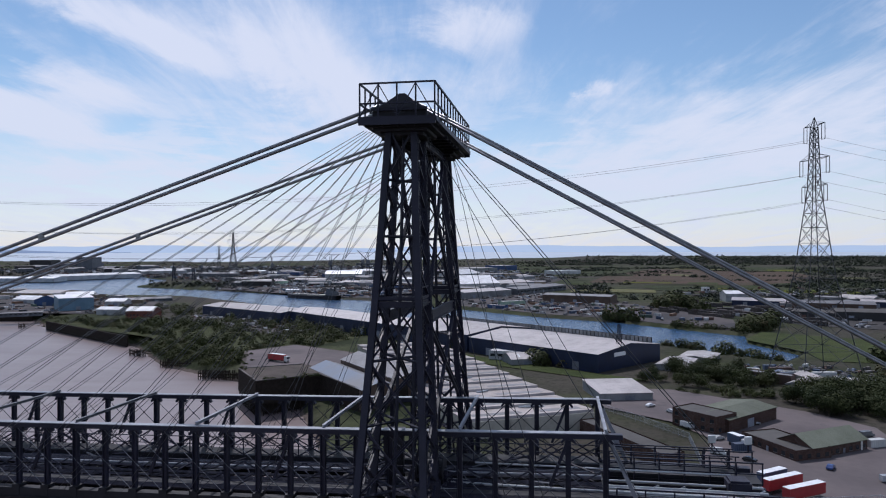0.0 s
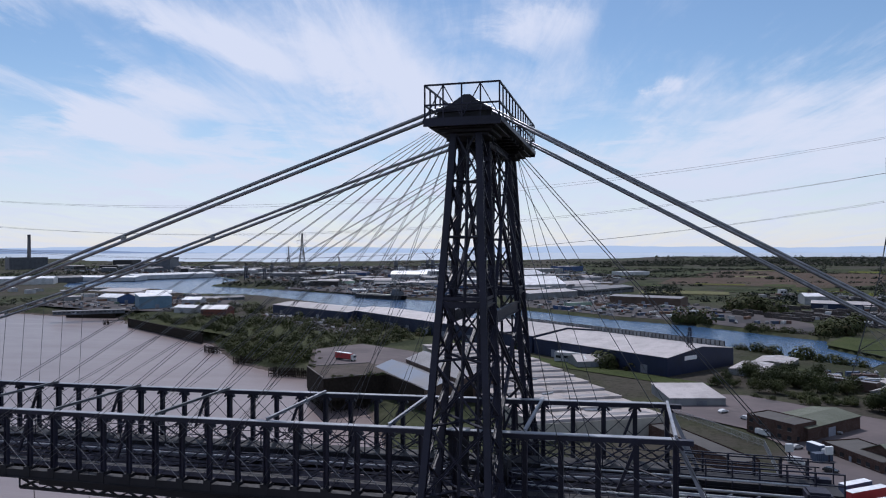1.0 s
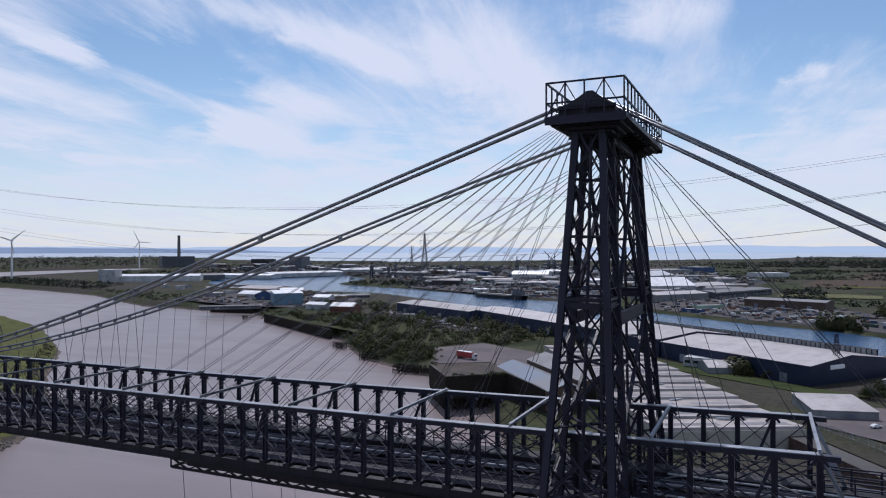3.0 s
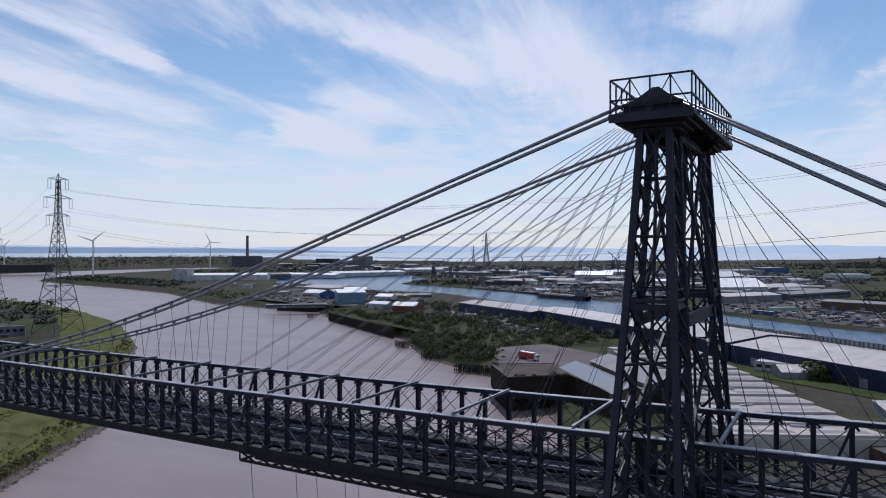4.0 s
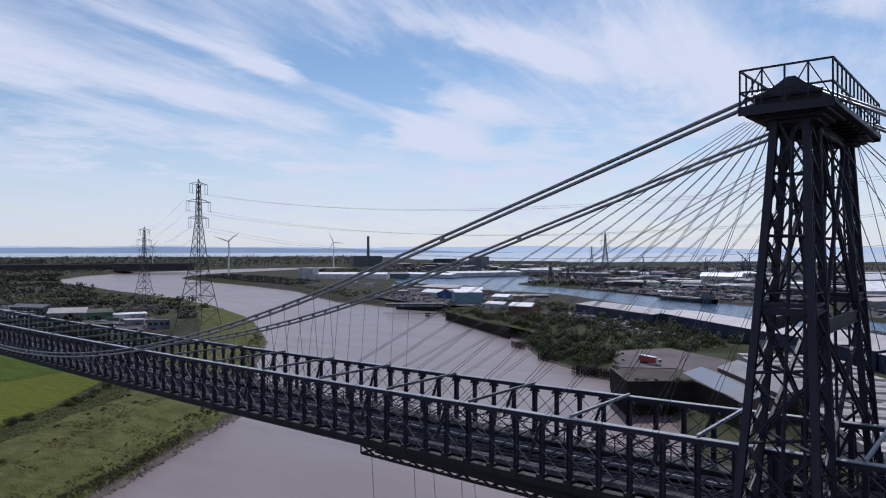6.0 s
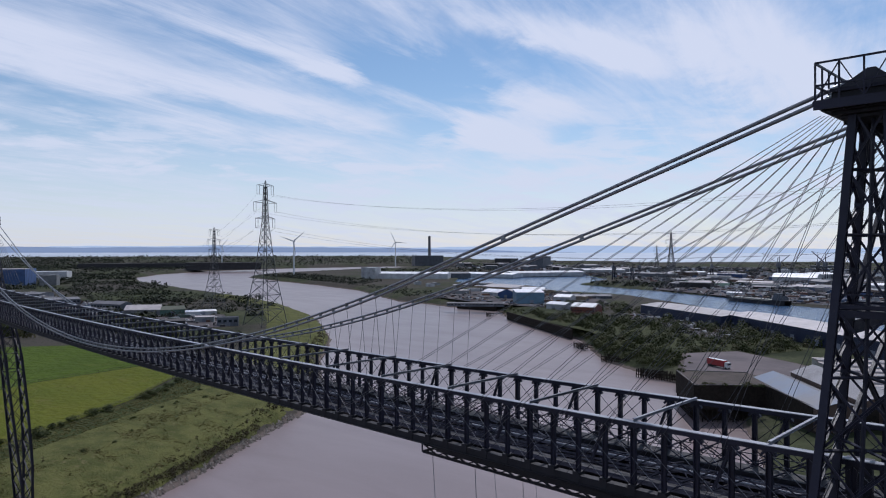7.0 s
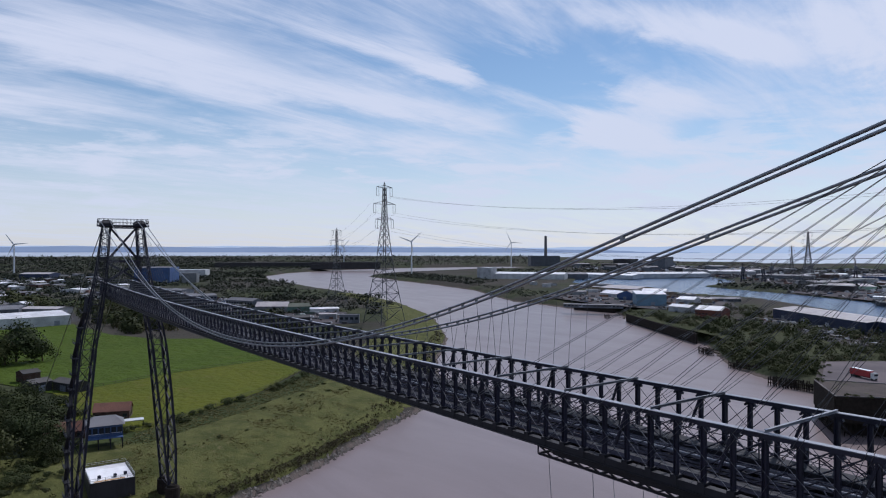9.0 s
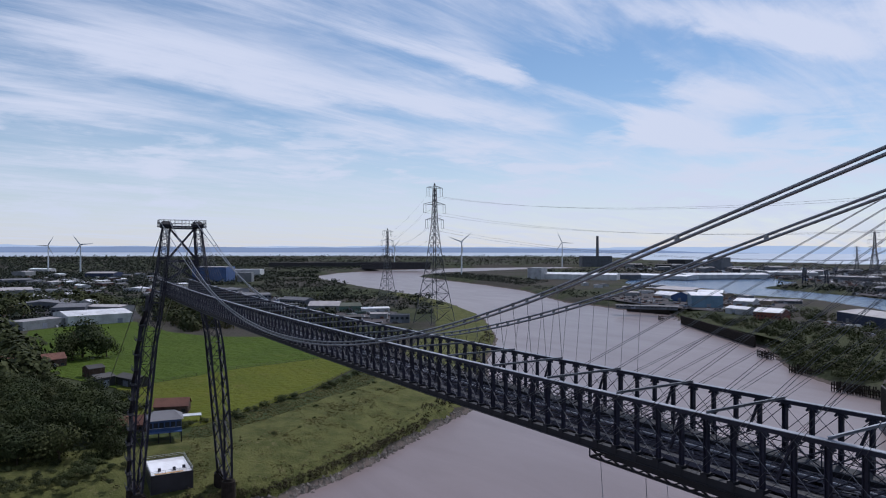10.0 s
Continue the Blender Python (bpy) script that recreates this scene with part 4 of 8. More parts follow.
ground_sheet("lawn_path", [(-262, 10), (-284, 55), (-304, 82), (-330, 106), (-352, 128), (-392, 132), (-400, 160), (-330, 160), (-285, 112), (-255, 75), (-236, 40), (-226, 10), (-235, -8), (-262, -4)], GRASS_ROUGH, "trodden grassy path between fence and river bank", "grass", 4.30)
POINT_TURF = grass_material("dry_olive_turf", (0.052, 0.056, 0.025), (0.032, 0.038, 0.016), (0.082, 0.072, 0.046), 0.06)
ground_sheet("lawn_point", [(-436, 514), (-368, 474), (-300, 440), (-232, 376), (-182, 352), (-165, 400), (-140, 462), (-200, 512), (-300, 556), (-400, 566)], POINT_TURF, "dry olive rough grass on the point of land", "grass", 4.28)
ground_sheet("road_scrapyard", [(-372, 566), (-300, 540), (-236, 478), (-206, 470), (-190, 500), (-250, 548), (-330, 604)], DUSTY, "dusty scrap yard before the warehouses", "yard", 4.38)
ground_sheet("lawn_verge", [(-40, 362), (-12, 344), (30, 318), (52, 322), (30, 336), (-25, 372), (-60, 400)], GRASS_ROUGH, "mown verge before the warehouse", "grass")
for i, (x, y, w_, d, a, mat, lab) in enumerate(((200, 1900, 900, 500, 10, PASTURE, "hazy reddish-green fields"), (420, 1350, 520, 260, -12, PASTURE, "rough green pasture"), (100, 2500, 700, 380, 8, PASTURE, "dull far meadows"),
                                                (300, 1120, 300, 130, -10, PASTURE, "green field by the works"), (900, 2300, 700, 320, -5, PASTURE, "far pasture"), (-900, 100, 260, 60, 20, GRASS_ROUGH, "rough grass beyond the estate"))):
    c, s = math.cos(radians(a)), math.sin(radians(a))
    ground_sheet("field_%d" % (i + 1), [(x + u * w_ / 2 * c - v * d / 2 * s, y + u * w_ / 2 * s + v * d / 2 * c) for u, v in ((-1, -0.8), (0.1, -1), (1, -0.7), (0.9, 0.8), (0, 1), (-0.9, 0.9))], mat, lab, "field", 4.55 + 0.02 * i)
ground_sheet("road_docks", [(-250, 880), (-420, 960), (-560, 1050), (-760, 1330), (-1000, 1560), (-1300, 1560), (-1900, 1850), (-1700, 2250), (-700, 2500), (-150, 2100), (20, 1500), (-60, 1000)], ASPHALT, "grey-brown dockland of yards and sidings", "dockland", 4.30)
ground_sheet("road_town", [(-560, -90), (-720, 60), (-900, 190), (-1300, 260), (-1900, 260), (-2000, -150), (-1000, -200)], SOIL, "dull ground between sheds and gardens", "ground", 4.25)
HAY = grass_material("pale_stubble", (0.125, 0.120, 0.060), (0.095, 0.098, 0.045), (0.15, 0.13, 0.08), 0.02)
strips = random.Random(77)
for i in range(24):
    a, d = strips.uniform(-26, 1), 1.0 / strips.uniform(1.0 / 2450, 1.0 / 1050)
    half, deep = strips.uniform(0.8, 3.0), strips.uniform(25, 110) * d / 1500
    edge = [(a - half, d), (a, d + strips.uniform(-0.3, 0.3) * deep), (a + half, d), (a + half * 0.94, d + deep), (a, d + deep * strips.uniform(0.8, 1.2)), (a - half * 0.96, d + deep * 0.9)]
    ground_sheet("field_%d" % (i + 7), [(EYE[0] - math.sin(radians(b)) * q, EYE[1] + math.cos(radians(b)) * q) for b, q in edge], (PASTURE, GRASS_ROUGH, GRASS_PALE, HAY, PASTURE)[i % 5],
                 ("dull green pasture", "rough green meadow", "bright green meadow", "pale stubble field", "dark green pasture")[i % 5] + " among far hedges", "field", 4.82 + 0.012 * i)
HEATH = grass_material("reddish_heath", (0.085, 0.056, 0.046), (0.06, 0.05, 0.036), (0.05, 0.058, 0.028), 0.02)
ground_sheet("field_heath", [(60, 1330), (330, 1260), (560, 1500), (640, 2000), (290, 2200), (120, 1700)], HEATH, "reddish-brown heathy waste ground", "heath", 4.75)


# ---------------------------------------------------------------- buildings
ROOFS = {"navy": ROOF_PALE, "slate": ROOF_GREY, "white": ROOF_WHITE, "grey": ROOF_PALE, "cream": ROOF_WHITE, "brick": ROOF_DARK, "redbrick": ROOF_WHITE, "cabin": ROOF_WHITE,
         "tan": ROOF_PALE, "rust": ROOF_GREY, "blue": ROOF_PALE, "teal": ROOF_WHITE, "mint": ROOF_PALE, "green": ROOF_MOSS, "dark": ROOF_DARK}
SAY = {"navy": "dark navy metal-clad", "slate": "slate-grey clad", "white": "pale clad", "grey": "grey clad", "cream": "cream rendered", "brick": "brown brick", "redbrick": "red brick", "cabin": "white panelled",
       "tan": "tan clad", "rust": "rusty brown", "blue": "blue clad", "teal": "teal blue clad", "mint": "pale green clad", "green": "green clad", "dark": "blackish clad"}
SAY_ROOF = {"flat": "flat roof", "low": "low pitched sheet roof", "gable": "gabled sheet roof", "mono": "single-slope roof", "round": "curved white roof", "greengable": "mossy green pitched roof", "mosslow": "low mossy sheet roof", "redgable": "red tiled roof"}
dice = random.Random(5)


def shed(x, y, length, depth, angle, height, style, roof, base=GROUND, category=""):
    """A building: walls, roof, doors, windows and roof lights, standing with its front towards the river."""
    height = max(height, 2.6)
    far = math.hypot(x - EYE[0], y - EYE[1])
    small = length < 30 and style in ("brick", "redbrick", "cabin")
    ob = thing("house" if small else "warehouse", SAY[style] + (" low building" if small else " industrial shed") + " with " + SAY_ROOF[roof], category or ("house" if small else "warehouse"),
               "", pose(x, y, base, 0, 0, angle))
    wall, top = WALLS[style], ROOFS[style]
    if roof in ("greengable", "mosslow"):
        top = ROOF_MOSS
    if roof == "redgable":
        top = ROOF_TILE
    a, b, h = length / 2, depth / 2, height
    along = length >= depth
    rise = {"flat": 0.0, "low": 0.055, "gable": 0.17, "mono": 0.06, "round": 0.12, "greengable": 0.24, "mosslow": 0.07, "redgable": 0.32}[roof] * min(length, depth)
    bm = bmesh.new()
    if roof in ("flat", "mono"):
        back = h + (rise if roof == "mono" else 0)
        lift = 0.5 if roof == "flat" else 0.0
        v = [bm.verts.new(c) for c in ((-a, -b, -0.6), (a, -b, -0.6), (a, b, -0.6), (-a, b, -0.6), (-a, -b, h + lift), (a, -b, h + lift), (a, b, back + lift), (-a, b, back + lift))]
        for f in ((0, 1, 5, 4), (1, 2, 6, 5), (2, 3, 7, 6), (3, 0, 4, 7)):
            bm.faces.new([v[i] for i in f])
    else:
        n = 9 if roof == "round" else 2
        prof = []
        half = b if along else a
        for i in range(n + 1):
            u = -1 + 2 * i / n
            prof.append((u * half, h + (rise * (1 - abs(u)) if roof != "round" else rise * 2 * math.sqrt(max(0, 1 - u * u * 0.98)) * 0.5)))
        for e in (-1, 1):
            ring = [(-half, -0.6), (half, -0.6)] + prof[::-1]
            pts = [(e * a, p, q) if along else (p, e * b, q) for p, q in ring]
            bm.faces.new([bm.verts.new(c) for c in pts])
        for e in (-1, 1):
            if along:
                bm.faces.new([bm.verts.new(c) for c in ((-a, e * b, -0.6), (a, e * b, -0.6), (a, e * b, h), (-a, e * b, h))])
            else:
                bm.faces.new([bm.verts.new(c) for c in ((e * a, -b, -0.6), (e * a, b, -0.6), (e * a, b, h), (e * a, -b, h))])
    bmesh.ops.recalc_face_normals(bm, faces=bm.faces)
    part("wall", bm, wall, ob)
    bm = bmesh.new()
    o = 0.35
    if roof in ("flat", "mono"):
        z1 = h + rise if roof == "mono" else h
        lo = 0.3 if roof == "mono" else -0.4
        v = [bm.verts.new(c) for c in ((-a + lo * -1, -b - lo, h + 0.04), (a + lo, -b - lo, h + 0.04), (a + lo, b + lo, z1 + 0.04), (-a - lo, b + lo, z1 + 0.04))]
        f = bm.faces.new(v)
        ext = bmesh.ops.extrude_face_region(bm, geom=[f])
        for q in ext["geom"]:
            if isinstance(q, bmesh.types.BMVert):
                q.co.z += 0.18
        bmesh.ops.recalc_face_normals(bm, faces=bm.faces)
        part("roof", bm, top, ob)
    else:
        halves = [prof[: n // 2 + 1], prof[n // 2:]] if roof != "round" else [prof]
        for run in halves:
            bm = bmesh.new()
            run = list(run)
            for (p0, q0), (p1, q1) in zip(run, run[1:]):
                m = math.hypot(p1 - p0, q1 - q0)
                ex = o / m
                if abs(p0) > abs(p1):
                    p0, q0 = p0 - (p1 - p0) * ex, q0 - (q1 - q0) * ex
                else:
                    p1, q1 = p1 + (p1 - p0) * ex, q1 + (q1 - q0) * ex
                for t0, t1 in (((0.03, 0.20)),):
                    c8 = []
                    for e in (-1, 1):
                        for p, q in ((p0, q0), (p1, q1)):
                            for t_ in (t0, t1):
                                c8.append((e * (a + o), p, q + t_) if along else (p, e * (b + o), q + t_))
                    v = [bm.verts.new(c) for c in c8]
                    for f in ((0, 1, 3, 2), (4, 6, 7, 5), (0, 4, 5, 1), (2, 3, 7, 6), (1, 5, 7, 3), (0, 2, 6, 4)):
                        bm.faces.new([v[i] for i in f])
            bmesh.ops.recalc_face_normals(bm, faces=bm.faces)
            part("roof", bm, top, ob)
            if far < 560 and not small and roof in ("low", "gable") and max(length, depth) > 22 and style not in ("navy", "rust"):
                k = int(min(8, max(length, depth) // 9))
                (p0, q0), (p1, q1) = run[0], run[-1]
                for i in range(k):
                    u = (-1 + 2 * (i + 0.5) / k) * (a if along else b)
                    lo, hi = 0.25, 0.75
                    A = (p0 + (p1 - p0) * lo, q0 + (q1 - q0) * lo + 0.22)
                    B = (p0 + (p1 - p0) * hi, q0 + (q1 - q0) * hi + 0.22)
                    pts = [(u - 0.55, *A), (u + 0.55, *A), (u + 0.55, *B), (u - 0.55, *B)] if along else [(A[0], u - 0.55, A[1]), (A[0], u + 0.55, A[1]), (B[0], u + 0.55, B[1]), (B[0], u - 0.55, B[1])]
                    bm2 = bmesh.new()
                    f = bm2.faces.new([bm2.verts.new(c) for c in pts])
                    ext = bmesh.ops.extrude_face_region(bm2, geom=[f])
                    for q_ in ext["geom"]:
                        if isinstance(q_, bmesh.types.BMVert):
                            q_.co.z += 0.06
                    bmesh.ops.recalc_face_normals(bm2, faces=bm2.faces)
                    part("roof_light", bm2, ROOFLIGHT, ob)
    # openings on the walls that face the river
    if far < 1300:
        if small:
            k = max(2, int(length // 3.2))
            for i in range(k):
                u = -a + length * (i + 0.5) / k
                if i == k // 2:
                    bar("door", (u, -b - 0.04, 0), (u, -b - 0.04, 2.1), 1.0, 0.10, DOOR_PAINT, ob, up=(0, 1, 0))
                else:
                    for zz in ((1.0, 4.0) if h > 5.5 else (1.0,)):
                        bar("window", (u, -b - 0.03, zz), (u, -b - 0.03, zz + 1.3), 1.5, 0.08, GLASS, ob, up=(0, 1, 0))
                        bar("window_sill", (u - 0.85, -b - 0.06, zz - 0.06), (u + 0.85, -b - 0.06, zz - 0.06), 0.16, 0.10, CONCRETE, ob)
            k = max(2, int(depth // 3.4))
            for i in range(k):
                v_ = -b + depth * (i + 0.5) / k
                for e in (-1, 1):
                    bar("window", (e * (a + 0.03), v_, 1.0), (e * (a + 0.03), v_, 2.3), 1.4, 0.08, GLASS, ob, up=(1, 0, 0))
        else:
            k = max(1, int(length // 26))
            for i in range(k):
                u = -a + length * (i + 0.5) / k + dice.uniform(-3, 3) * (length > 20)
                dh = min(4.6, h * 0.72)
                bar("roller_door", (u, -b - 0.05, 0), (u, -b - 0.05, dh), min(4.4, length * 0.3), 0.12, DOOR_PAINT, ob, up=(0, 1, 0))
            if style == "white" and roof == "flat" or style in ("cream", "slate"):
                k = max(2, int(length // 4))
                for i in range(k):
                    u = -a + length * (i + 0.5) / k
                    bar("window", (u, -b - 0.08, h * 0.45), (u, -b - 0.08, h * 0.75), length / k * 0.6, 0.14, GLASS, ob, up=(0, 1, 0))
    return ob


long_shed = shed(7.9, 396.1, 99.8, 62, -38.7, 9.8, "navy", "low")
bar("sign_panel", (50.0, -16.0, 8.2), (50.0, -5.0, 8.2), 0.12, 2.2, ROOF_WHITE, long_shed, label="plain pale sign panel on the end wall")
shed(-64.7, 456.2, 84.6, 62, -39.9, 10.9, "navy", "low")
shed(-165.3, 525.4, 157.9, 42, -38.8, 10.5, "navy", "low")
shed(-284.0, 596.0, 128.0, 42, -30.0, 9.5, "navy", "low")
shed(-24.3, 381.3, 19.1, 14, -9.4, 5.1, "white", "flat")
shed(-12.5, 368.2, 23.2, 16, 24.1, 3.5, "grey", "gable")
shed(72.7, 367.5, 16.5, 30, -21.9, 3.1, "grey", "low")
shed(90.2, 397.1, 19.1, 26, -22.0, 2.3, "grey", "low")
shed(32.9, 285.4, 23.7, 26, 15.1, 3.4, "grey", "mono")
shed(60.6, 232.0, 19.0, 12, -46.8, 6.2, "brick", "flat")
shed(72.5, 242.0, 34.0, 18, 47.1, 5.0, "brick", "mosslow")
shed(81.0, 206.0, 24.0, 14, -63.2, 3.3, "brick", "flat")
shed(93.5, 208.5, 26.0, 13, 34.1, 3.6, "brick", "greengable")
shed(100.0, 209.6, 10.5, 6, 23.5, 3.1, "cabin", "flat")
shed(123.3, 315.3, 12.4, 18, -36.3, 2.1, "grey", "gable")
shed(129.3, 323.6, 9.4, 18, 9.7, 4.0, "grey", "gable")
shed(147.8, 320.5, 12.5, 14, -21.2, 1.9, "grey", "low")
shed(92.6, 340.4, 10.6, 8, -26.2, 3.8, "tan", "flat")
shed(110.1, 330.3, 24.5, 6, -35.5, 4.3, "rust", "flat")
shed(151.3, 326.2, 16.3, 10, -14.5, 2.2, "white", "low")
shed(-196.0, 1363.5, 84.0, 50, 68.8, 15.7, "white", "gable")
shed(-138.8, 1093.1, 71.7, 70, 34.4, 10.7, "white", "gable")
shed(-89.3, 1155.6, 93.3, 60, 55.7, 9.0, "grey", "low")
shed(-107.2, 915.5, 94.4, 45, 53.3, 8.5, "grey", "low")
shed(-36.3, 1031.1, 150.0, 40, 62.7, 8.0, "slate", "low")
shed(30.9, 832.0, 85.9, 30, -20.5, 9.2, "rust", "low")
shed(-170.8, 2063.3, 77.1, 60, 53.0, 15.1, "blue", "flat")
shed(13.0, 1771.9, 85.2, 40, 36.2, 10.0, "white", "flat")
shed(-244.8, 1888.0, 138.8, 80, 49.7, 12.2, "grey", "flat")
shed(-61.5, 729.9, 22.8, 8, -29.3, 3.8, "blue", "flat")
shed(-49.1, 779.5, 32.5, 10, 39.4, 4.6, "mint", "flat")
shed(239.5, 823.0, 62, 40, -14.6, 6.2, "navy", "low")
shed(305.0, 790.0, 80.0, 40, -16.0, 6.5, "rust", "low")
shed(289.7, 666.1, 53.6, 36, -11.6, 7.9, "dark", "low")
shed(223.9, 883.8, 28.3, 20, 9.7, 9.9, "white", "gable")
shed(257.2, 680.9, 48.2, 30, -31.1, 5.5, "dark", "low")
shed(369.2, 880.7, 46.0, 24, -60.4, 4.9, "grey", "gable")
shed(375.2, 813.3, 60.0, 30, -20.0, 6.4, "navy", "low")
shed(220.6, 1042.6, 9.2, 10, 9.7, 8.4, "white", "flat")
shed(-1097.8, 1233.4, 156.3, 50, 9.7, 6.9, "white", "low")
shed(-1042.2, 1374.3, 207.2, 60, 68.0, 8.4, "white", "low")
shed(-1049.5, 1655.3, 118.9, 60, 52.9, 8.8, "white", "low")
shed(-732.8, 861.3, 72.3, 60, 0.3, 4.0, "tan", "low")
shed(-642.5, 724.0, 34.3, 24, -5.2, 4.9, "white", "gable")
shed(-590.5, 697.9, 29.9, 30, 9.7, 7.3, "blue", "gable")
shed(-522.3, 644.3, 34.5, 34, 46.2, 13.9, "teal", "mono")
shed(-641.1, 810.9, 34.4, 20, 27.8, 5.3, "white", "gable")
shed(-500.8, 691.1, 22.8, 18, 9.7, 6.5, "white", "gable")
shed(-443.3, 598.9, 26.4, 14, -3.3, 5.7, "white", "gable")
shed(-385.5, 564.2, 25.6, 20, 9.7, 8.5, "redbrick", "gable")
shed(-520.9, 767.5, 69.6, 26, 42.0, 3.5, "slate", "low")
shed(-488.2, 1513.6, 84.0, 70, 9.7, 7.8, "white", "round")
shed(-496.3, 1661.3, 82.4, 60, 74.5, 11.2, "white", "low")
shed(-543.0, 1192.0, 64.8, 60, 47.9, 6.2, "mint", "low")
shed(-635.4, 1542.6, 53.8, 50, 9.7, 10.8, "blue", "flat")
shed(-615.6, 1812.9, 25.0, 40, 9.7, 15.6, "white", "flat")
shed(-627.0, 1281.6, 64.5, 50, 56.9, 6.7, "slate", "low")
shed(-826.6, 1504.9, 94.1, 40, 9.7, 8.1, "slate", "low")
shed(-754.6, 2643.1, 89.8, 60, 9.7, 9.0, "slate", "flat")
shed(-486.4, 1284.7, 61.6, 40, 9.7, 5.6, "grey", "low")
shed(-391.2, 954.5, 21.2, 16, 9.7, 5.1, "white", "low")
shed(-349.2, 1179.3, 75.9, 40, -20.2, 6.2, "grey", "low")
shed(-525.9, 1346.0, 58.9, 30, 9.7, 7.1, "rust", "low")
shed(-1976.9, 1867.6, 116.5, 50, 62.0, 40.0, "slate", "flat")
shed(-2077, 1047, 230, 60, 62.5, 22.0, "dark", "flat")
shed(-2405, 930, 420, 50, 68.0, 16.0, "dark", "flat")
shed(-1743.1, 2075.5, 73.1, 60, 9.7, 28.8, "dark", "flat")
shed(-1468.7, 1933.5, 49.6, 60, 9.7, 40.7, "slate", "flat")
shed(-1780.1, 2293.6, 157.8, 60, 9.7, 12.6, "slate", "flat")
shed(-1202.2, 947.4, 34.0, 30, 23.9, 25.0, "white", "flat")
shed(-1151.3, 1026.4, 170.0, 60, 37.3, 11.5, "white", "low")
shed(-1118.9, 1127.8, 70.0, 50, 58.6, 10.0, "slate", "low")
shed(-538.6, 564.8, 67.1, 10, 39.4, 3.2, "slate", "low")
shed(-1690.1, 423.8, 93.0, 40, 58.6, 16.4, "white", "flat")
shed(-1446.8, 298.1, 68.1, 60, 58.6, 29.5, "blue", "flat")
shed(-1392.8, 348.3, 28.4, 20, 58.6, 18.2, "grey", "flat")
shed(-783.4, 241.1, 42.9, 16, 24.1, 6.8, "slate", "gable")
shed(-692.1, 240.3, 32.9, 24, 58.6, 6.6, "grey", "gable")
shed(-678.8, 262.1, 24.1, 18, 74.5, 6.0, "green", "gable")
shed(-664.5, 285.6, 30.1, 18, 71.2, 3.6, "white", "low")
shed(-549.3, 255.5, 17.9, 8, 58.6, 7.2, "slate", "flat")
shed(-588.5, 211.6, 40.9, 20, 72.3, 4.6, "dark", "low")
shed(-592.8, 255.7, 16.2, 12, 58.6, 4.9, "grey", "low")
shed(-903.0, 221.3, 43.5, 30, 85.6, 6.6, "slate", "low")
shed(-1051.7, 216.6, 79.7, 30, 39.9, 6.8, "slate", "low")
shed(-665.4, -27.7, 43.1, 20, 129.1, 7.0, "grey", "flat")
shed(-691.1, 16.2, 53.2, 50, 101.1, 8.7, "white", "low")
shed(-797.1, 4.9, 29.6, 60, 81.2, 8.3, "slate", "flat")
shed(-882.4, -13.3, 54.7, 60, 72.9, 6.6, "slate", "low")
shed(-1120.2, -53.3, 52.2, 50, 96.5, 9.8, "grey", "low")
shed(-1161.6, 114.2, 27.8, 30, 58.6, 5.2, "white", "low")
shed(-2215.5, 9.9, 54.5, 40, 58.6, 9.3, "white", "low")
shed(-1893.4, -35.3, 32.8, 40, 58.6, 11.8, "grey", "low")
shed(-1732.7, 121.4, 63.2, 50, 58.6, 11.4, "navy", "low")
shed(-1594.1, 37.4, 26.1, 40, 58.6, 3.4, "white", "flat")
shed(-858.7, 25.5, 14.7, 14, 140.3, 7.5, "white", "gable")
shed(-919.2, 22.6, 17.7, 20, 85.8, 4.0, "grey", "low")
shed(-796.3, 41.5, 26.1, 40, 137.8, 6.4, "grey", "low")
shed(-1846.3, 32.2, 26.3, 30, 58.6, 6.6, "white", "low")
shed(-1446.1, 42.6, 28.6, 40, 102.1, 5.2, "white", "low")
shed(-1536.4, -50.7, 52.9, 40, 109.9, 7.3, "slate", "low")
shed(-436.4, -47.7, 17.2, 9, 140.5, 5.1, "brick", "redgable")
shed(-440.2, -24.1, 12.5, 9, 105.8, 4.7, "brick", "redgable")
shed(-394.3, -6.6, 8.0, 8, 109.6, 4.9, "brick", "gable")
shed(-364.2, -5.5, 9.5, 8, 116.8, 4.8, "dark", "gable")
shed(-358.3, 7.9, 16.9, 8, 24.3, 4.2, "dark", "gable")
# north-light factory: rows of pale roof slopes with dark glazing between
ROOF_FACTORY = sheet_metal("weathered_factory_roof", (0.34, 0.30, 0.285), (0.23, 0.205, 0.19), 1.2, 0.7)


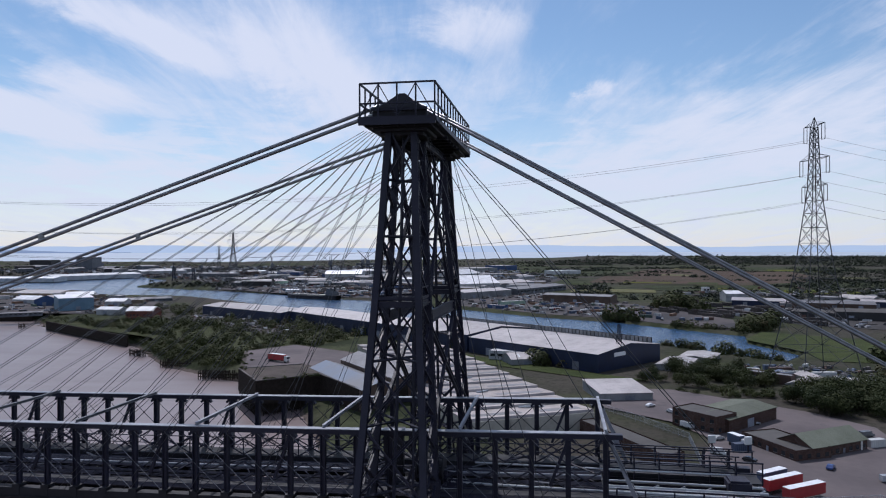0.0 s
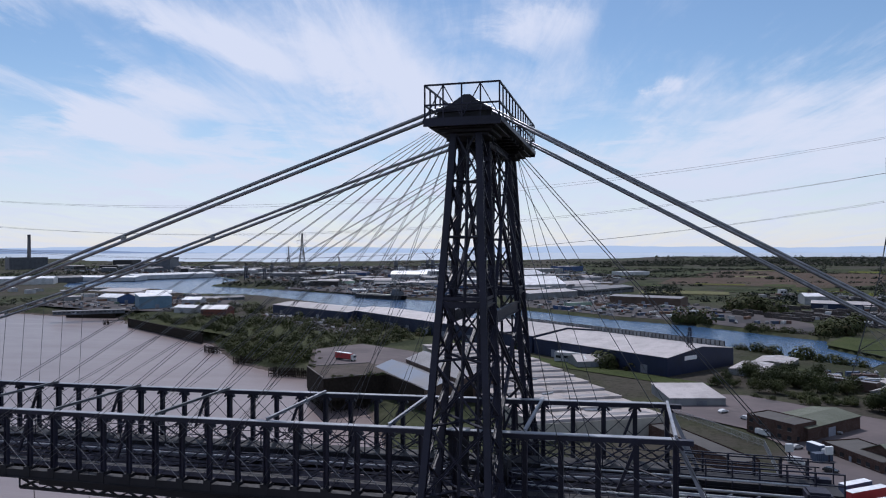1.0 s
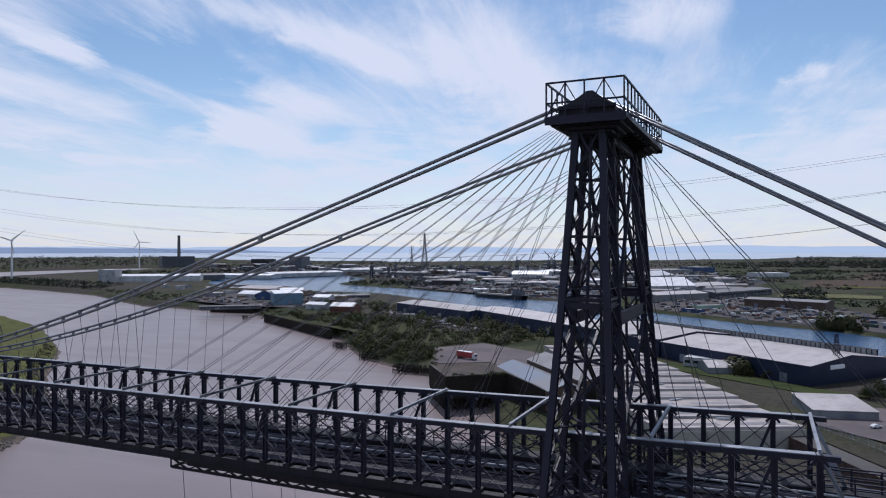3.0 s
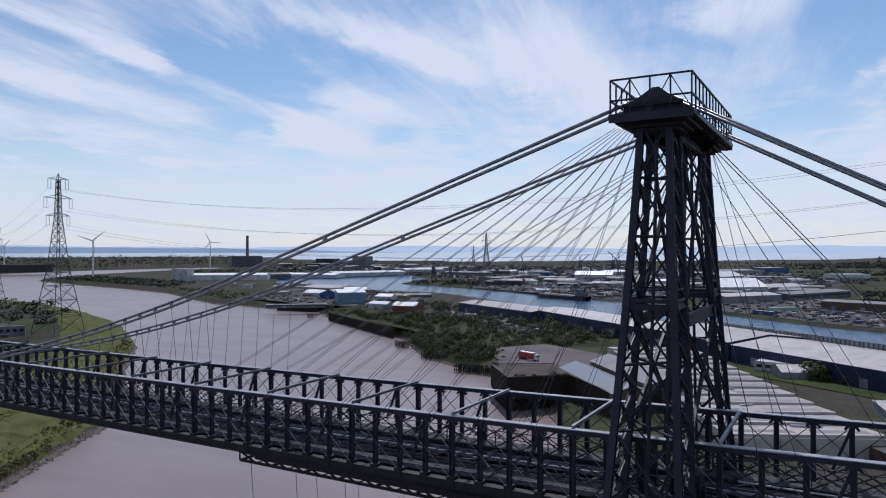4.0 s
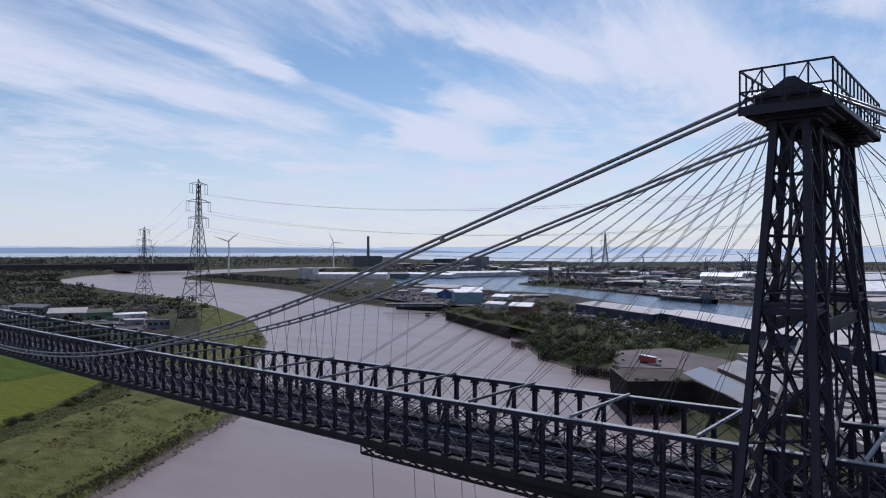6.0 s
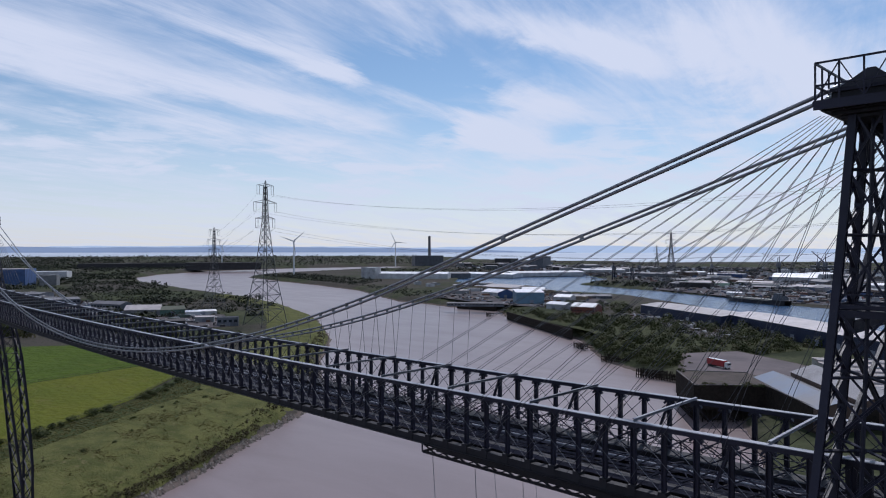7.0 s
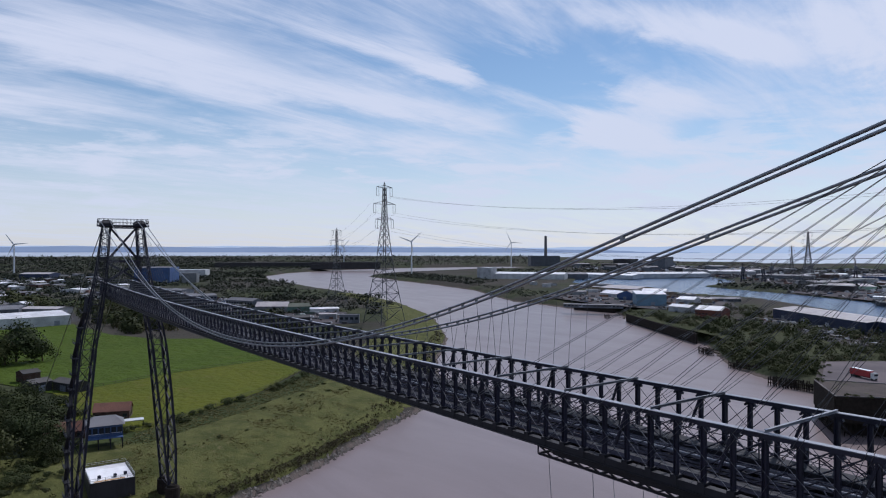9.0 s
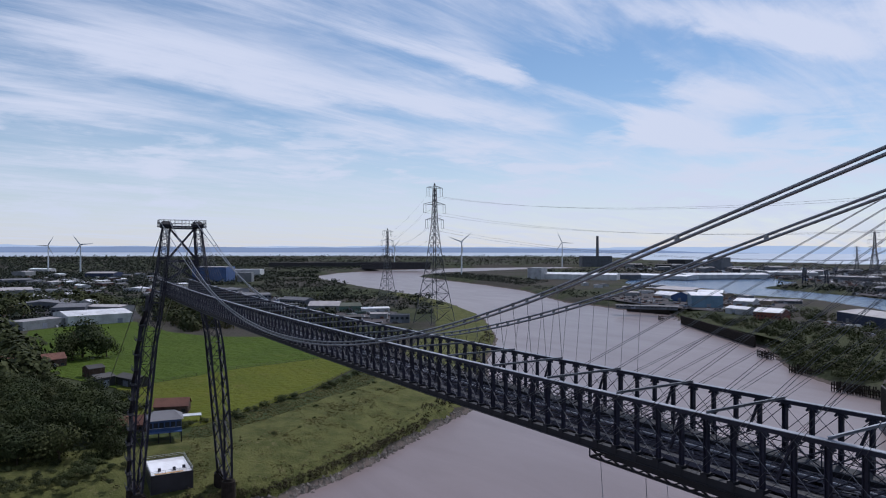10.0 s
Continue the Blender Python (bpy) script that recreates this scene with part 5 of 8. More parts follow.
def sawtooth_factory():
    ob = thing("factory", "long pale-roofed factory with rows of north-light roof ridges", "factory", at=pose(-119, 383, GROUND, 0, 0, math.degrees(math.atan2(-0.888, 0.46))))
    L, W, H, n = 206.0, 50.0, 6.2, 13
    bm = bmesh.new()
    box(bm, 0, 0, -0.6, L, W, H)
    part("wall", bm, WALLS["cream"], ob)
    p = L / n
    for i in range(n):
        x0, x1 = i * p, (i + 1) * p
        bm = bmesh.new()
        v = [bm.verts.new(c) for c in ((x0, -0.3, H + 0.05), (x1 - 1.1, -0.3, H + 0.95), (x1 - 1.1, W + 0.3, H + 0.95), (x0, W + 0.3, H + 0.05), (x0, -0.3, H - 0.1), (x1 - 1.1, -0.3, H - 0.1), (x1 - 1.1, W + 0.3, H - 0.1), (x0, W + 0.3, H - 0.1))]
        for f in ((0, 1, 2, 3), (0, 4, 5, 1), (1, 5, 6, 2), (2, 6, 7, 3)):
            bm.faces.new([v[k] for k in f])
        bmesh.ops.recalc_face_normals(bm, faces=bm.faces)
        part("roof_slope", bm, ROOF_FACTORY, ob)
        bm = bmesh.new()
        v = [bm.verts.new(c) for c in ((x1 - 1.05, 0.4, H + 0.92), (x1 - 0.5, 0.4, H + 0.1), (x1 - 0.5, W - 0.4, H + 0.1), (x1 - 1.05, W - 0.4, H + 0.92))]
        bm.faces.new(v)
        bm.faces.ensure_lookup_table()
        ext = bmesh.ops.extrude_face_region(bm, geom=[bm.faces[0]])
        for q in ext["geom"]:
            if isinstance(q, bmesh.types.BMVert):
                q.co.x += 0.08
        bmesh.ops.recalc_face_normals(bm, faces=bm.faces)
        part("glazing", bm, ROOF_PALE, ob)
        for j in range(2):
            y = W * (j + 0.5) / 2 + dice.uniform(-2, 2)
            bar("roof_light", (x0 + p * 0.46, y, H + 0.50), (x0 + p * 0.74, y, H + 0.76), W * dice.uniform(0.30, 0.43), 0.10, ROOF_GREY, ob)
    for i in range(0, n, 2):
        bar("roof_vent", (i * p + 3, W * 0.5 + dice.uniform(-12, 12), H + 0.4), (i * p + 3, W * 0.5, H + 0.95), 0.9, 0.9, STEEL_PALE, ob, "rod")
    return ob


sawtooth_factory()


# wharf on timber piles
DECK = 12.0
WHARF = [(-148, 279), (-126, 251), (-104, 272), (-74, 240), (-58, 256), (-84, 322), (-113, 343), (-153, 365), (-172, 335)]
wharf = thing("wharf", "dark piled timber wharf with a bare dusty deck", "wharf")
bm = bmesh.new()
top = [bm.verts.new((x, y, DECK)) for x, y in WHARF]
f = bm.faces.new(top)
f.normal_update()
if f.normal.z < 0:
    f.normal_flip()
ext = bmesh.ops.extrude_face_region(bm, geom=[f])
for q in ext["geom"]:
    if isinstance(q, bmesh.types.BMVert):
        q.co.z -= 1.2
bmesh.ops.recalc_face_normals(bm, faces=bm.faces)
part("deck", bm, WHARF_DECK, wharf, "brown dusty deck surface with weeds")
for (ax, ay), (bx, by) in zip(WHARF[:5], WHARF[1:5]):
    m = math.hypot(bx - ax, by - ay)
    ux, uy = (bx - ax) / m, (by - ay) / m
    ox, oy = uy * 0.25, -ux * 0.25
    bar("fender_wall", (ax + ox, ay + oy, 6.6), (bx + ox, by + oy, 6.6), 0.35, 10.4, TIMBER_DARK, wharf)
    bar("kerb", (ax, ay, DECK + 0.15), (bx, by, DECK + 0.15), 0.4, 0.3, CONCRETE, wharf)
    for i in range(int(m // 2.2)):
        d = (i + 0.5) * 2.2
        for back in (0.0, 6.0):
            px, py = ax + ux * d - uy * back, ay + uy * d + ux * back
            bar("pile", (px, py, TIDE - 3), (px, py, 3.0), 0.5, 0.5, TIMBER_DARK, wharf, "rod")
bm = bmesh.new()
inner = [(x * 0.9 - 10.5, y * 0.9 + 31) for x, y in WHARF]
vs = [bm.verts.new((x, y, 10.8)) for x, y in inner]
f = bm.faces.new(vs)
ext = bmesh.ops.extrude_face_region(bm, geom=[f])
for q in ext["geom"]:
    if isinstance(q, bmesh.types.BMVert):
        q.co.z = -6
bmesh.ops.recalc_face_normals(bm, faces=bm.faces)
part("fill", bm, TIMBER_DARK, wharf)
yard_top = [(-146, 281), (-122, 297), (-108, 288), (-92, 306), (-90, 318), (-113, 341), (-152, 363), (-170, 335)]
part("paving", sheet_mesh(yard_top, DECK + 0.02, 0.06), YARD, wharf, "pale dusty paving behind the kerb")
bar("kerb", (-146, 281, DECK + 0.2), (-122, 297, DECK + 0.2), 0.5, 0.4, CONCRETE, wharf)
glazed = shed(-87.6, 268.6, 64, 17, -50, 8.0, "rust", "gable")
shed(-75.5, 284.5, 64, 20, -50, 10.0, "rust", "gable")
for o in glazed.children:
    if o.name.startswith("roof"):
        # The slope's sky reflection is put into its bluish colour.
        o.data.materials[0] = material("bluish_roof_sheet", (0.13, 0.155, 0.205), (0.15, 0.14, 0.14), 0.05, 0.4)
        break


# ---------------------------------------------------------------- plants
def crown_mesh(name, blobs, leaves, leaf, seed, mat, flat=0.8):
    """Leaf clumps spread over overlapping lobes, uneven, with gaps."""
    r = random.Random(seed)
    lobes = []
    for i in range(blobs):
        a, u = r.uniform(0, 6.28), math.sqrt(r.random())
        h = r.uniform(0.0, 1.0)
        lobes.append((Vector((math.cos(a) * u * 0.62 * (1 - 0.45 * h), math.sin(a) * u * 0.62 * (1 - 0.45 * h), 0.32 + 0.62 * h * flat)), r.uniform(0.20, 0.36)))
    verts, faces = [], []
    for i in range(leaves):
        c, rad = lobes[i % blobs]
        d = Vector((r.gauss(0, 1), r.gauss(0, 1), r.gauss(0, 1))).normalized()
        p = c + d * rad * r.uniform(0.75, 1.12)
        p.z = max(p.z, 0.06)
        n = (d + Vector((r.uniform(-0.35, 0.35), r.uniform(-0.35, 0.35), r.uniform(-0.1, 0.4)))).normalized()
        u = n.orthogonal().normalized()
        v = n.cross(u)
        s = leaf * r.uniform(0.6, 1.4)
        k = len(verts)
        for a in range(4):
            t = a * 1.5708 + r.uniform(-0.4, 0.4)
            q = s * r.uniform(0.7, 1.15)
            verts.append(p + u * math.cos(t) * q + v * math.sin(t) * q + n * r.uniform(-0.2, 0.2) * s)
        faces.append((k, k + 1, k + 2, k + 3))
    me = bpy.data.meshes.new(name)
    me.from_pydata([tuple(v) for v in verts], [], faces)
    me.materials.append(mat)
    return me


def trunk_mesh(seed):
    r = random.Random(seed)
    bm = bmesh.new()

    def limb(a, b, r0, r1):
        run = b - a
        m = Matrix.Translation((a + b) / 2) @ run.to_track_quat("Z", "Y").to_matrix().to_4x4()
        bmesh.ops.create_cone(bm, cap_ends=False, segments=6, radius1=r0, radius2=r1, depth=run.length, matrix=m)

    limb(Vector((0, 0, -0.04)), Vector((0.01, 0.01, 0.42)), 0.035, 0.022)
    for i in range(5):
        a = i * 1.25 + r.uniform(-0.3, 0.3)
        limb(Vector((0.01, 0.01, 0.22 + 0.04 * i)), Vector((math.cos(a) * 0.32, math.sin(a) * 0.32, 0.55 + 0.06 * i)), 0.016, 0.006)
    me = bpy.data.meshes.new("trunk")
    bm.to_mesh(me)
    bm.free()
    me.materials.append(WOOD)
    return me


TRUNKS = [trunk_mesh(s) for s in range(3)]
CROWNS = [crown_mesh("crown", 18, 1850, 0.030, 10 + s, (LEAF_A, LEAF_B, LEAF_A, LEAF_C)[s % 4]) for s in range(6)]
SCRUBS = [crown_mesh("crown", 9, 720, 0.046, 40 + s, (LEAF_C, LEAF_B, LEAF_C)[s % 3], 0.5) for s in range(6)]
green = random.Random(11)


def tree(x, y, size, base=GROUND, scrub=False, label="", group=""):
    ob = thing("bush" if scrub else "tree", label or ("low rounded green scrub bush with dense leaves" if scrub else "broad-leaved tree with dense dark green crown"), "bush" if scrub else "tree", group or ("riverside scrub" if scrub else "trees"),
               pose(x, y, base, 0, 0, green.uniform(0, 360)))
    wide = green.uniform(0.85, 1.25)
    c = new("crown", green.choice(SCRUBS if scrub else CROWNS))
    c.parent = ob
    c.matrix_basis = Matrix.Diagonal((size * wide, size * wide, size * (0.75 if scrub else 1.0), 1))
    if scrub and size < 4.5:
        return ob
    t = new("trunk", green.choice(TRUNKS))
    t.parent = ob
    t.matrix_basis = Matrix.Diagonal((size * 0.9, size * 0.9, size * (0.6 if scrub else 0.9), 1))
    return ob


def contains(poly, x, y):
    hit = False
    for (x0, y0), (x1, y1) in zip(poly, poly[1:] + poly[:1]):
        if (y0 > y) != (y1 > y) and x < (x1 - x0) * (y - y0) / (y1 - y0) + x0:
            hit = not hit
    return hit


SPREAD = []


def scatter(poly, count, lo, hi, scrub=False, base=GROUND, group=""):
    """Plants over a piece of land: near ones as things of their own, the far mass heaped into one."""
    if np.hypot(np.mean([p[0] for p in poly]) - EYE[0], np.mean([p[1] for p in poly]) - EYE[1]) > (420 if scrub else 395):
        SPREAD.append((poly, int(count * 2.4), (lo + hi) / 2 * 1.05))
        return
    xs, ys = [p[0] for p in poly], [p[1] for p in poly]
    n = 0
    while n < count:
        x, y = green.uniform(min(xs), max(xs)), green.uniform(min(ys), max(ys))
        if contains(poly, x, y):
            tree(x, y, green.uniform(lo, hi), base, scrub, group=group)
            n += 1


# scrub on the point of land, trees along the warehouses
scatter([(-440, 512), (-368, 470), (-300, 436), (-232, 372), (-182, 348), (-165, 400), (-140, 470), (-200, 520), (-300, 560), (-400, 570)], 270, 2.2, 6.4, True)
scatter([(-260, 560), (-150, 470), (-120, 480), (-180, 540), (-250, 590)], 22, 4, 7)
scatter([(-330, 560), (-260, 520), (-230, 545), (-300, 590)], 5, 4, 6)
scatter([(-120, 470), (-70, 420), (-50, 405), (-60, 430), (-110, 490)], 10, 4, 6)
scatter([(-480, 596), (-402, 572), (-330, 606), (-340, 660), (-420, 690), (-500, 650)], 46, 3.0, 6.0, True)
# round the works east of the warehouse
scatter([(40, 318), (70, 308), (104, 312), (118, 336), (90, 356), (62, 350), (52, 338)], 46, 4, 9)
scatter([(100, 262), (118, 250), (150, 268), (160, 310), (128, 312), (104, 290)], 46, 6, 12)
scatter([(60, 290), (100, 284), (104, 300), (66, 306)], 20, 3, 6, True)
scatter([(78, 470), (117, 427), (142, 403), (136, 398), (110, 420), (76, 456)], 26, 3, 6, True)
scatter([(-20, 372), (20, 345), (34, 350), (10, 365), (-15, 385)], 10, 4, 8)
scatter([(40, 620), (66, 604), (80, 618), (60, 640)], 18, 6, 10)
scatter([(150, 540), (175, 560), (195, 620), (165, 600)], 22, 6, 11)
scatter([(100, 576), (150, 548), (152, 556), (105, 590)], 20, 3, 5, True)
scatter([(190, 400), (235, 410), (240, 440), (196, 430)], 18, 4, 8)
scatter([(110, 760), (150, 720), (170, 740), (130, 820)], 20, 8, 14)
scatter([(170, 316), (200, 318), (205, 350), (172, 360)], 16, 4, 8)
# west bank: wood by the tower, garden trees, trees in the field
scatter([(-232, -14), (-300, -8), (-330, -14), (-360, -30), (-366, -52), (-300, -58), (-238, -52)], 96, 7, 12)
scatter([(-218, -14), (-240, -6), (-262, -2), (-262, -16), (-225, -26)], 20, 2.5, 5, True)
scatter([(-210, -20), (-216, -50), (-226, -50), (-222, -20)], 18, 1.5, 3, True)
scatter([(-370, -24), (-470, -34), (-480, -56), (-380, -60)], 26, 7, 12)
scatter([(-500, -44), (-640, -56), (-660, -80), (-520, -70)], 30, 8, 14)
for x, y, s in ((-466, -7, 25), (-462, 6, 13), (-458, -13, 14), (-480, -12, 16)):
    tree(x, y, s, label="large spreading tree standing on the mown field")
for i, (x, y) in enumerate(((-261, 14), (-265, 22), (-268, 34), (-274, 41), (-281, 49), (-287, 58), (-290, 66), (-301, 84), (-305, 88), (-312, 97), (-321, 105), (-328, 112), (-340, 124), (-348, 131))):
    tree(x + green.uniform(-1, 1), y + green.uniform(-1, 1), green.uniform(3.2, 6.0), scrub=True, group="hedge bushes")
scatter([(-262, 8), (-300, -4), (-340, -2), (-345, 4), (-300, 6), (-268, 16)], 24, 3, 5, True)
scatter([(-500, 150), (-600, 150), (-640, 190), (-560, 195), (-500, 190)], 26, 6, 11)
scatter([(-480, 165), (-400, 140), (-420, 190), (-480, 235), (-520, 230)], 40, 1.8, 3.6)
scatter([(-640, 295), (-720, 260), (-930, 250), (-1000, 330), (-860, 350), (-720, 330)], 60, 1.6, 3.0)
scatter([(-560, 80), (-700, 66), (-720, 150), (-600, 140)], 40, 8, 13)
scatter([(-720, 60), (-900, 90), (-900, 180), (-740, 170)], 50, 7, 12)
scatter([(-760, -20), (-860, -40), (-900, -100), (-780, -90)], 24, 8, 13)
scatter([(-800, 50), (-1000, 60), (-1000, -60), (-930, -70)], 40, 8, 13)


def inside(poly, x, y):
    hit = np.zeros(x.shape, bool)
    for (x0, y0), (x1, y1) in zip(poly, poly[1:] + poly[:1]):
        if y0 != y1:
            hit ^= ((y0 > y) != (y1 > y)) & (x < (x1 - x0) * (y - y0) / (y1 - y0) + x0)
    return hit


def fill(poly, n, r):
    """n places spread at random over an outline."""
    lo, hi = np.min(poly, 0), np.max(poly, 0)
    got = np.zeros((0, 2))
    while len(got) < n:
        p = r.uniform(lo, hi, (4 * n + 64, 2))
        got = np.vstack([got, p[inside(poly, p[:, 0], p[:, 1])]])
    return got[:n]


def mesh_from_arrays(name, verts, corners):
    """A mesh of loose faces that all have the same number of corners."""
    me = bpy.data.meshes.new(name)
    me.vertices.add(len(verts))
    me.vertices.foreach_set("co", verts.ravel())
    n = len(verts) // corners
    me.loops.add(n * corners)
    me.loops.foreach_set("vertex_index", np.arange(n * corners))
    me.polygons.add(n)
    me.polygons.foreach_set("loop_start", np.arange(n) * corners)
    me.update(calc_edges=True)
    return me


def leaf_quads(p, nrm, size, r):
    """Small uneven four-cornered leaf clumps at the places p, facing about nrm."""
    nrm = nrm / np.linalg.norm(nrm, axis=1, keepdims=True)
    u = np.cross(nrm, np.where(np.abs(nrm[:, 2:]) > 0.9, [[1.0, 0, 0]], [[0, 0, 1.0]]))
    u /= np.linalg.norm(u, axis=1, keepdims=True)
    v = np.cross(nrm, u)
    k = len(p)
    t = np.arange(4)[None] * 1.571 + r.uniform(-0.4, 0.4, (k, 4))
    q = size[:, None] * r.uniform(0.7, 1.2, (k, 4))
    return (p[:, None] + u[:, None] * (np.cos(t) * q)[..., None] + v[:, None] * (np.sin(t) * q)[..., None]).reshape(-1, 3)


BANK = LEFT_BANK + RIGHT_BANK


def bank_z(x, y):
    d = inside_distance(x, y, BANK)
    return GROUND - np.interp(d, [-32, -7, -3, 0, 8], [0, 3.4, 5.4, 8.0, 11.0])


def far_wood(name, areas, seed, label, clumps=14, leaf=0.19, mat=None, sloping=False):
    """Distant woods: thousands of small leaf clumps heaped over uneven domes."""
    r = np.random.RandomState(seed)
    all_verts = []
    for poly, n, size in areas:
        xy = fill(poly, n, r)
        if not sloping:
            xy = xy[(inside_distance(xy[:, 0], xy[:, 1], BANK) < -9) & (inside_distance(xy[:, 0], xy[:, 1], BASIN) < -2)]
            n = len(xy)
            if n == 0:
                continue
        s = size * np.exp(r.normal(-0.08, 0.36, n)).clip(0.4, 1.7)
        d = np.hypot(xy[:, 0] - EYE[0], xy[:, 1] - EYE[1])
        base = GROUND - 0.6 + np.clip((d - 2400) / 2300, 0, 1) ** 1.6 * 33.0
        if sloping:
            base = bank_z(xy[:, 0], xy[:, 1]) + 0.3
        way_ = r.normal(0, 1, (n, clumps, 3))
        way_[..., 2] = np.abs(way_[..., 2]) * 1.1 - 0.25
        way_ /= np.linalg.norm(way_, axis=2, keepdims=True)
        grow = s[:, None] * r.uniform(0.74, 1.05, (n, clumps))
        p = np.stack([xy[:, :1] + way_[..., 0] * grow * 0.62, xy[:, 1:] + way_[..., 1] * grow * 0.62, base[:, None] + s[:, None] * 0.22 + way_[..., 2] * grow * 0.72], -1).reshape(-1, 3)
        nrm = way_.reshape(-1, 3) + r.uniform(-0.3, 0.3, (n * clumps, 3)) + [0, 0, 0.12]
        all_verts.append(leaf_quads(p, nrm, np.repeat(s, clumps) * leaf * r.uniform(0.7, 1.3, n * clumps), r))
    me = mesh_from_arrays(name, np.vstack(all_verts), 4)
    me.materials.append(mat or LEAF_FAR)
    return tagged(new(name, me), label, "woodland", kind="stuff")


far_wood("far_woods", [
    ([(-1000, -160), (-1000, 80), (-1400, 200), (-1900, 250), (-2300, -100), (-1800, -300)], 3250, 5.8),
    ([(-1300, 60), (-1250, 220), (-1500, 420), (-1900, 500), (-2000, 200)], 1250, 5.0),
    ([(-2300, -300), (-2200, 500), (-2600, 900), (-3600, 1300), (-4200, -200)], 3250, 7.2),
    ([(-1536, 850), (-1280, 790), (-1000, 760), (-1100, 900), (-1350, 960), (-1600, 1000)], 875, 4.3),
    ([(-2150, 700), (-2250, 1200), (-2600, 1500), (-3000, 1300), (-2600, 700)], 1125, 6.5),
    ([(-690, 1050), (-740, 1120), (-600, 1330), (-480, 1240), (-560, 1060)], 162, 7.9),
    ([(-1750, 1350), (-1500, 1250), (-1300, 1500), (-1500, 1800)], 250, 6.5),
    ([(-900, 1620), (-700, 1700), (-760, 2200), (-1200, 2300)], 275, 6.5),
], 3, "distant dark green woods and scrub on flat land")
def sector(a0, a1, r0, r1):
    """A piece of a ring round the bridge, by bearing (degrees from +y towards -x) and distance."""
    pts = [(a, r0) for a in np.linspace(a0, a1, 7)] + [(a, r1) for a in np.linspace(a1, a0, 7)]
    return [(EYE[0] - math.sin(radians(a)) * r, EYE[1] + math.cos(radians(a)) * r) for a, r in pts]


far_wood("far_belts", [
    (sector(47, 96, 2600, 3300), 2100, 6.0), (sector(47, 96, 3300, 4300), 2380, 7.8), (sector(66, 96, 1900, 2600), 1260, 5.4),
    (sector(28, 47, 2700, 3250), 588, 5.4), (sector(-26, -2, 3000, 4200), 1819, 7.8), (sector(-2, 20, 2600, 3300), 700, 5.4),
    (sector(40, 47, 2100, 2800), 224, 4.8),
], 9, "dark hazy woods and hedges along the far horizon", 12, 0.19)
def hedge_belts(seed, a0, a1, r0, r1, count, size):
    """Broken rows of hedge and copse, each a thin strip lying across the open country."""
    r = random.Random(seed)
    rows = []
    for i in range(count):
        a, d = r.uniform(a0, a1), 1.0 / r.uniform(1.0 / r1, 1.0 / r0)
        half, deep = r.uniform(0.5, 2.6), r.uniform(6, 22) * d / 1500
        rows.append((sector(a - half, a + half, d, d + deep), int(radians(2 * half) * d / (size * 0.62) * r.uniform(0.7, 1.6)), size * r.uniform(0.7, 1.3)))
    return rows


far_wood("far_hedges", hedge_belts(41, -27, 1, 900, 1500, 34, 4.6) + hedge_belts(42, -27, 3, 1500, 2400, 60, 5.4) + hedge_belts(43, -27, 3, 2300, 3000, 36, 6.0) + [
    (sector(-27, -17, 980, 1500), 900, 5.0), (sector(-27, -19, 1500, 2300), 500, 5.4), (sector(-4, -1, 1000, 1250), 160, 5.4),
    ([(-250, 2850), (1600, 2700), (2600, 4200), (900, 3700), (100, 3350)], 3400, 7.9),
    ([(400, 560), (600, 700), (700, 1000), (480, 900)], 299, 6.0), ([(230, 430), (330, 480), (330, 560), (240, 520)], 90, 5.0),
], 4, "distant hedgerows, copses and scrub between fields")
far_wood("far_thickets", hedge_belts(51, 60, 96, 700, 1300, 60, 5.0) + hedge_belts(52, 60, 96, 1300, 2400, 60, 6.0) + [
    ([(-640, 300), (-930, 268), (-1150, 300), (-1150, 440), (-872, 425), (-730, 385)], 620, 3.4),
    ([(-1100, 260), (-1456, 420), (-1456, 520), (-1150, 470)], 420, 4.2), ([(-1456, 440), (-1650, 520), (-1850, 700), (-2000, 500), (-1700, 380)], 520, 5.2),
    ([(-1000, 640), (-880, 660), (-700, 610), (-740, 700), (-900, 760), (-1050, 760)], 420, 3.0),
], 24, "dark thickets, hedges and gardens on the far flat land")


TUFT = foliage("rank_grass", (0.062, 0.066, 0.023), (0.125, 0.116, 0.048))


def rough_tufts(name, poly, count, seed, label, base_fn):
    """Tussocks of rough grass on the river bank."""
    r = np.random.RandomState(seed)
    xy = np.repeat(fill(poly, count, r), 4, axis=0) + r.normal(0, 0.4, (count * 4, 2))
    z = base_fn(xy[:, 0], xy[:, 1]) + 0.5
    n = len(xy)
    a, h, wd = r.uniform(0, 6.28, n), r.uniform(0.03, 0.12, n), r.uniform(0.12, 0.42, n)
    lean = r.normal(0, 0.25, (n, 2))
    v = np.stack([np.stack([xy[:, 0] - np.cos(a) * wd, xy[:, 1] - np.sin(a) * wd, z - 0.1], -1), np.stack([xy[:, 0] + np.cos(a) * wd, xy[:, 1] + np.sin(a) * wd, z - 0.1], -1),
                  np.stack([xy[:, 0] + lean[:, 0], xy[:, 1] + lean[:, 1], z + h], -1)], 1).reshape(-1, 3)
    me = mesh_from_arrays(name, v, 3)
    me.materials.append(TUFT)
    return tagged(new(name, me), label, "grass", kind="stuff")


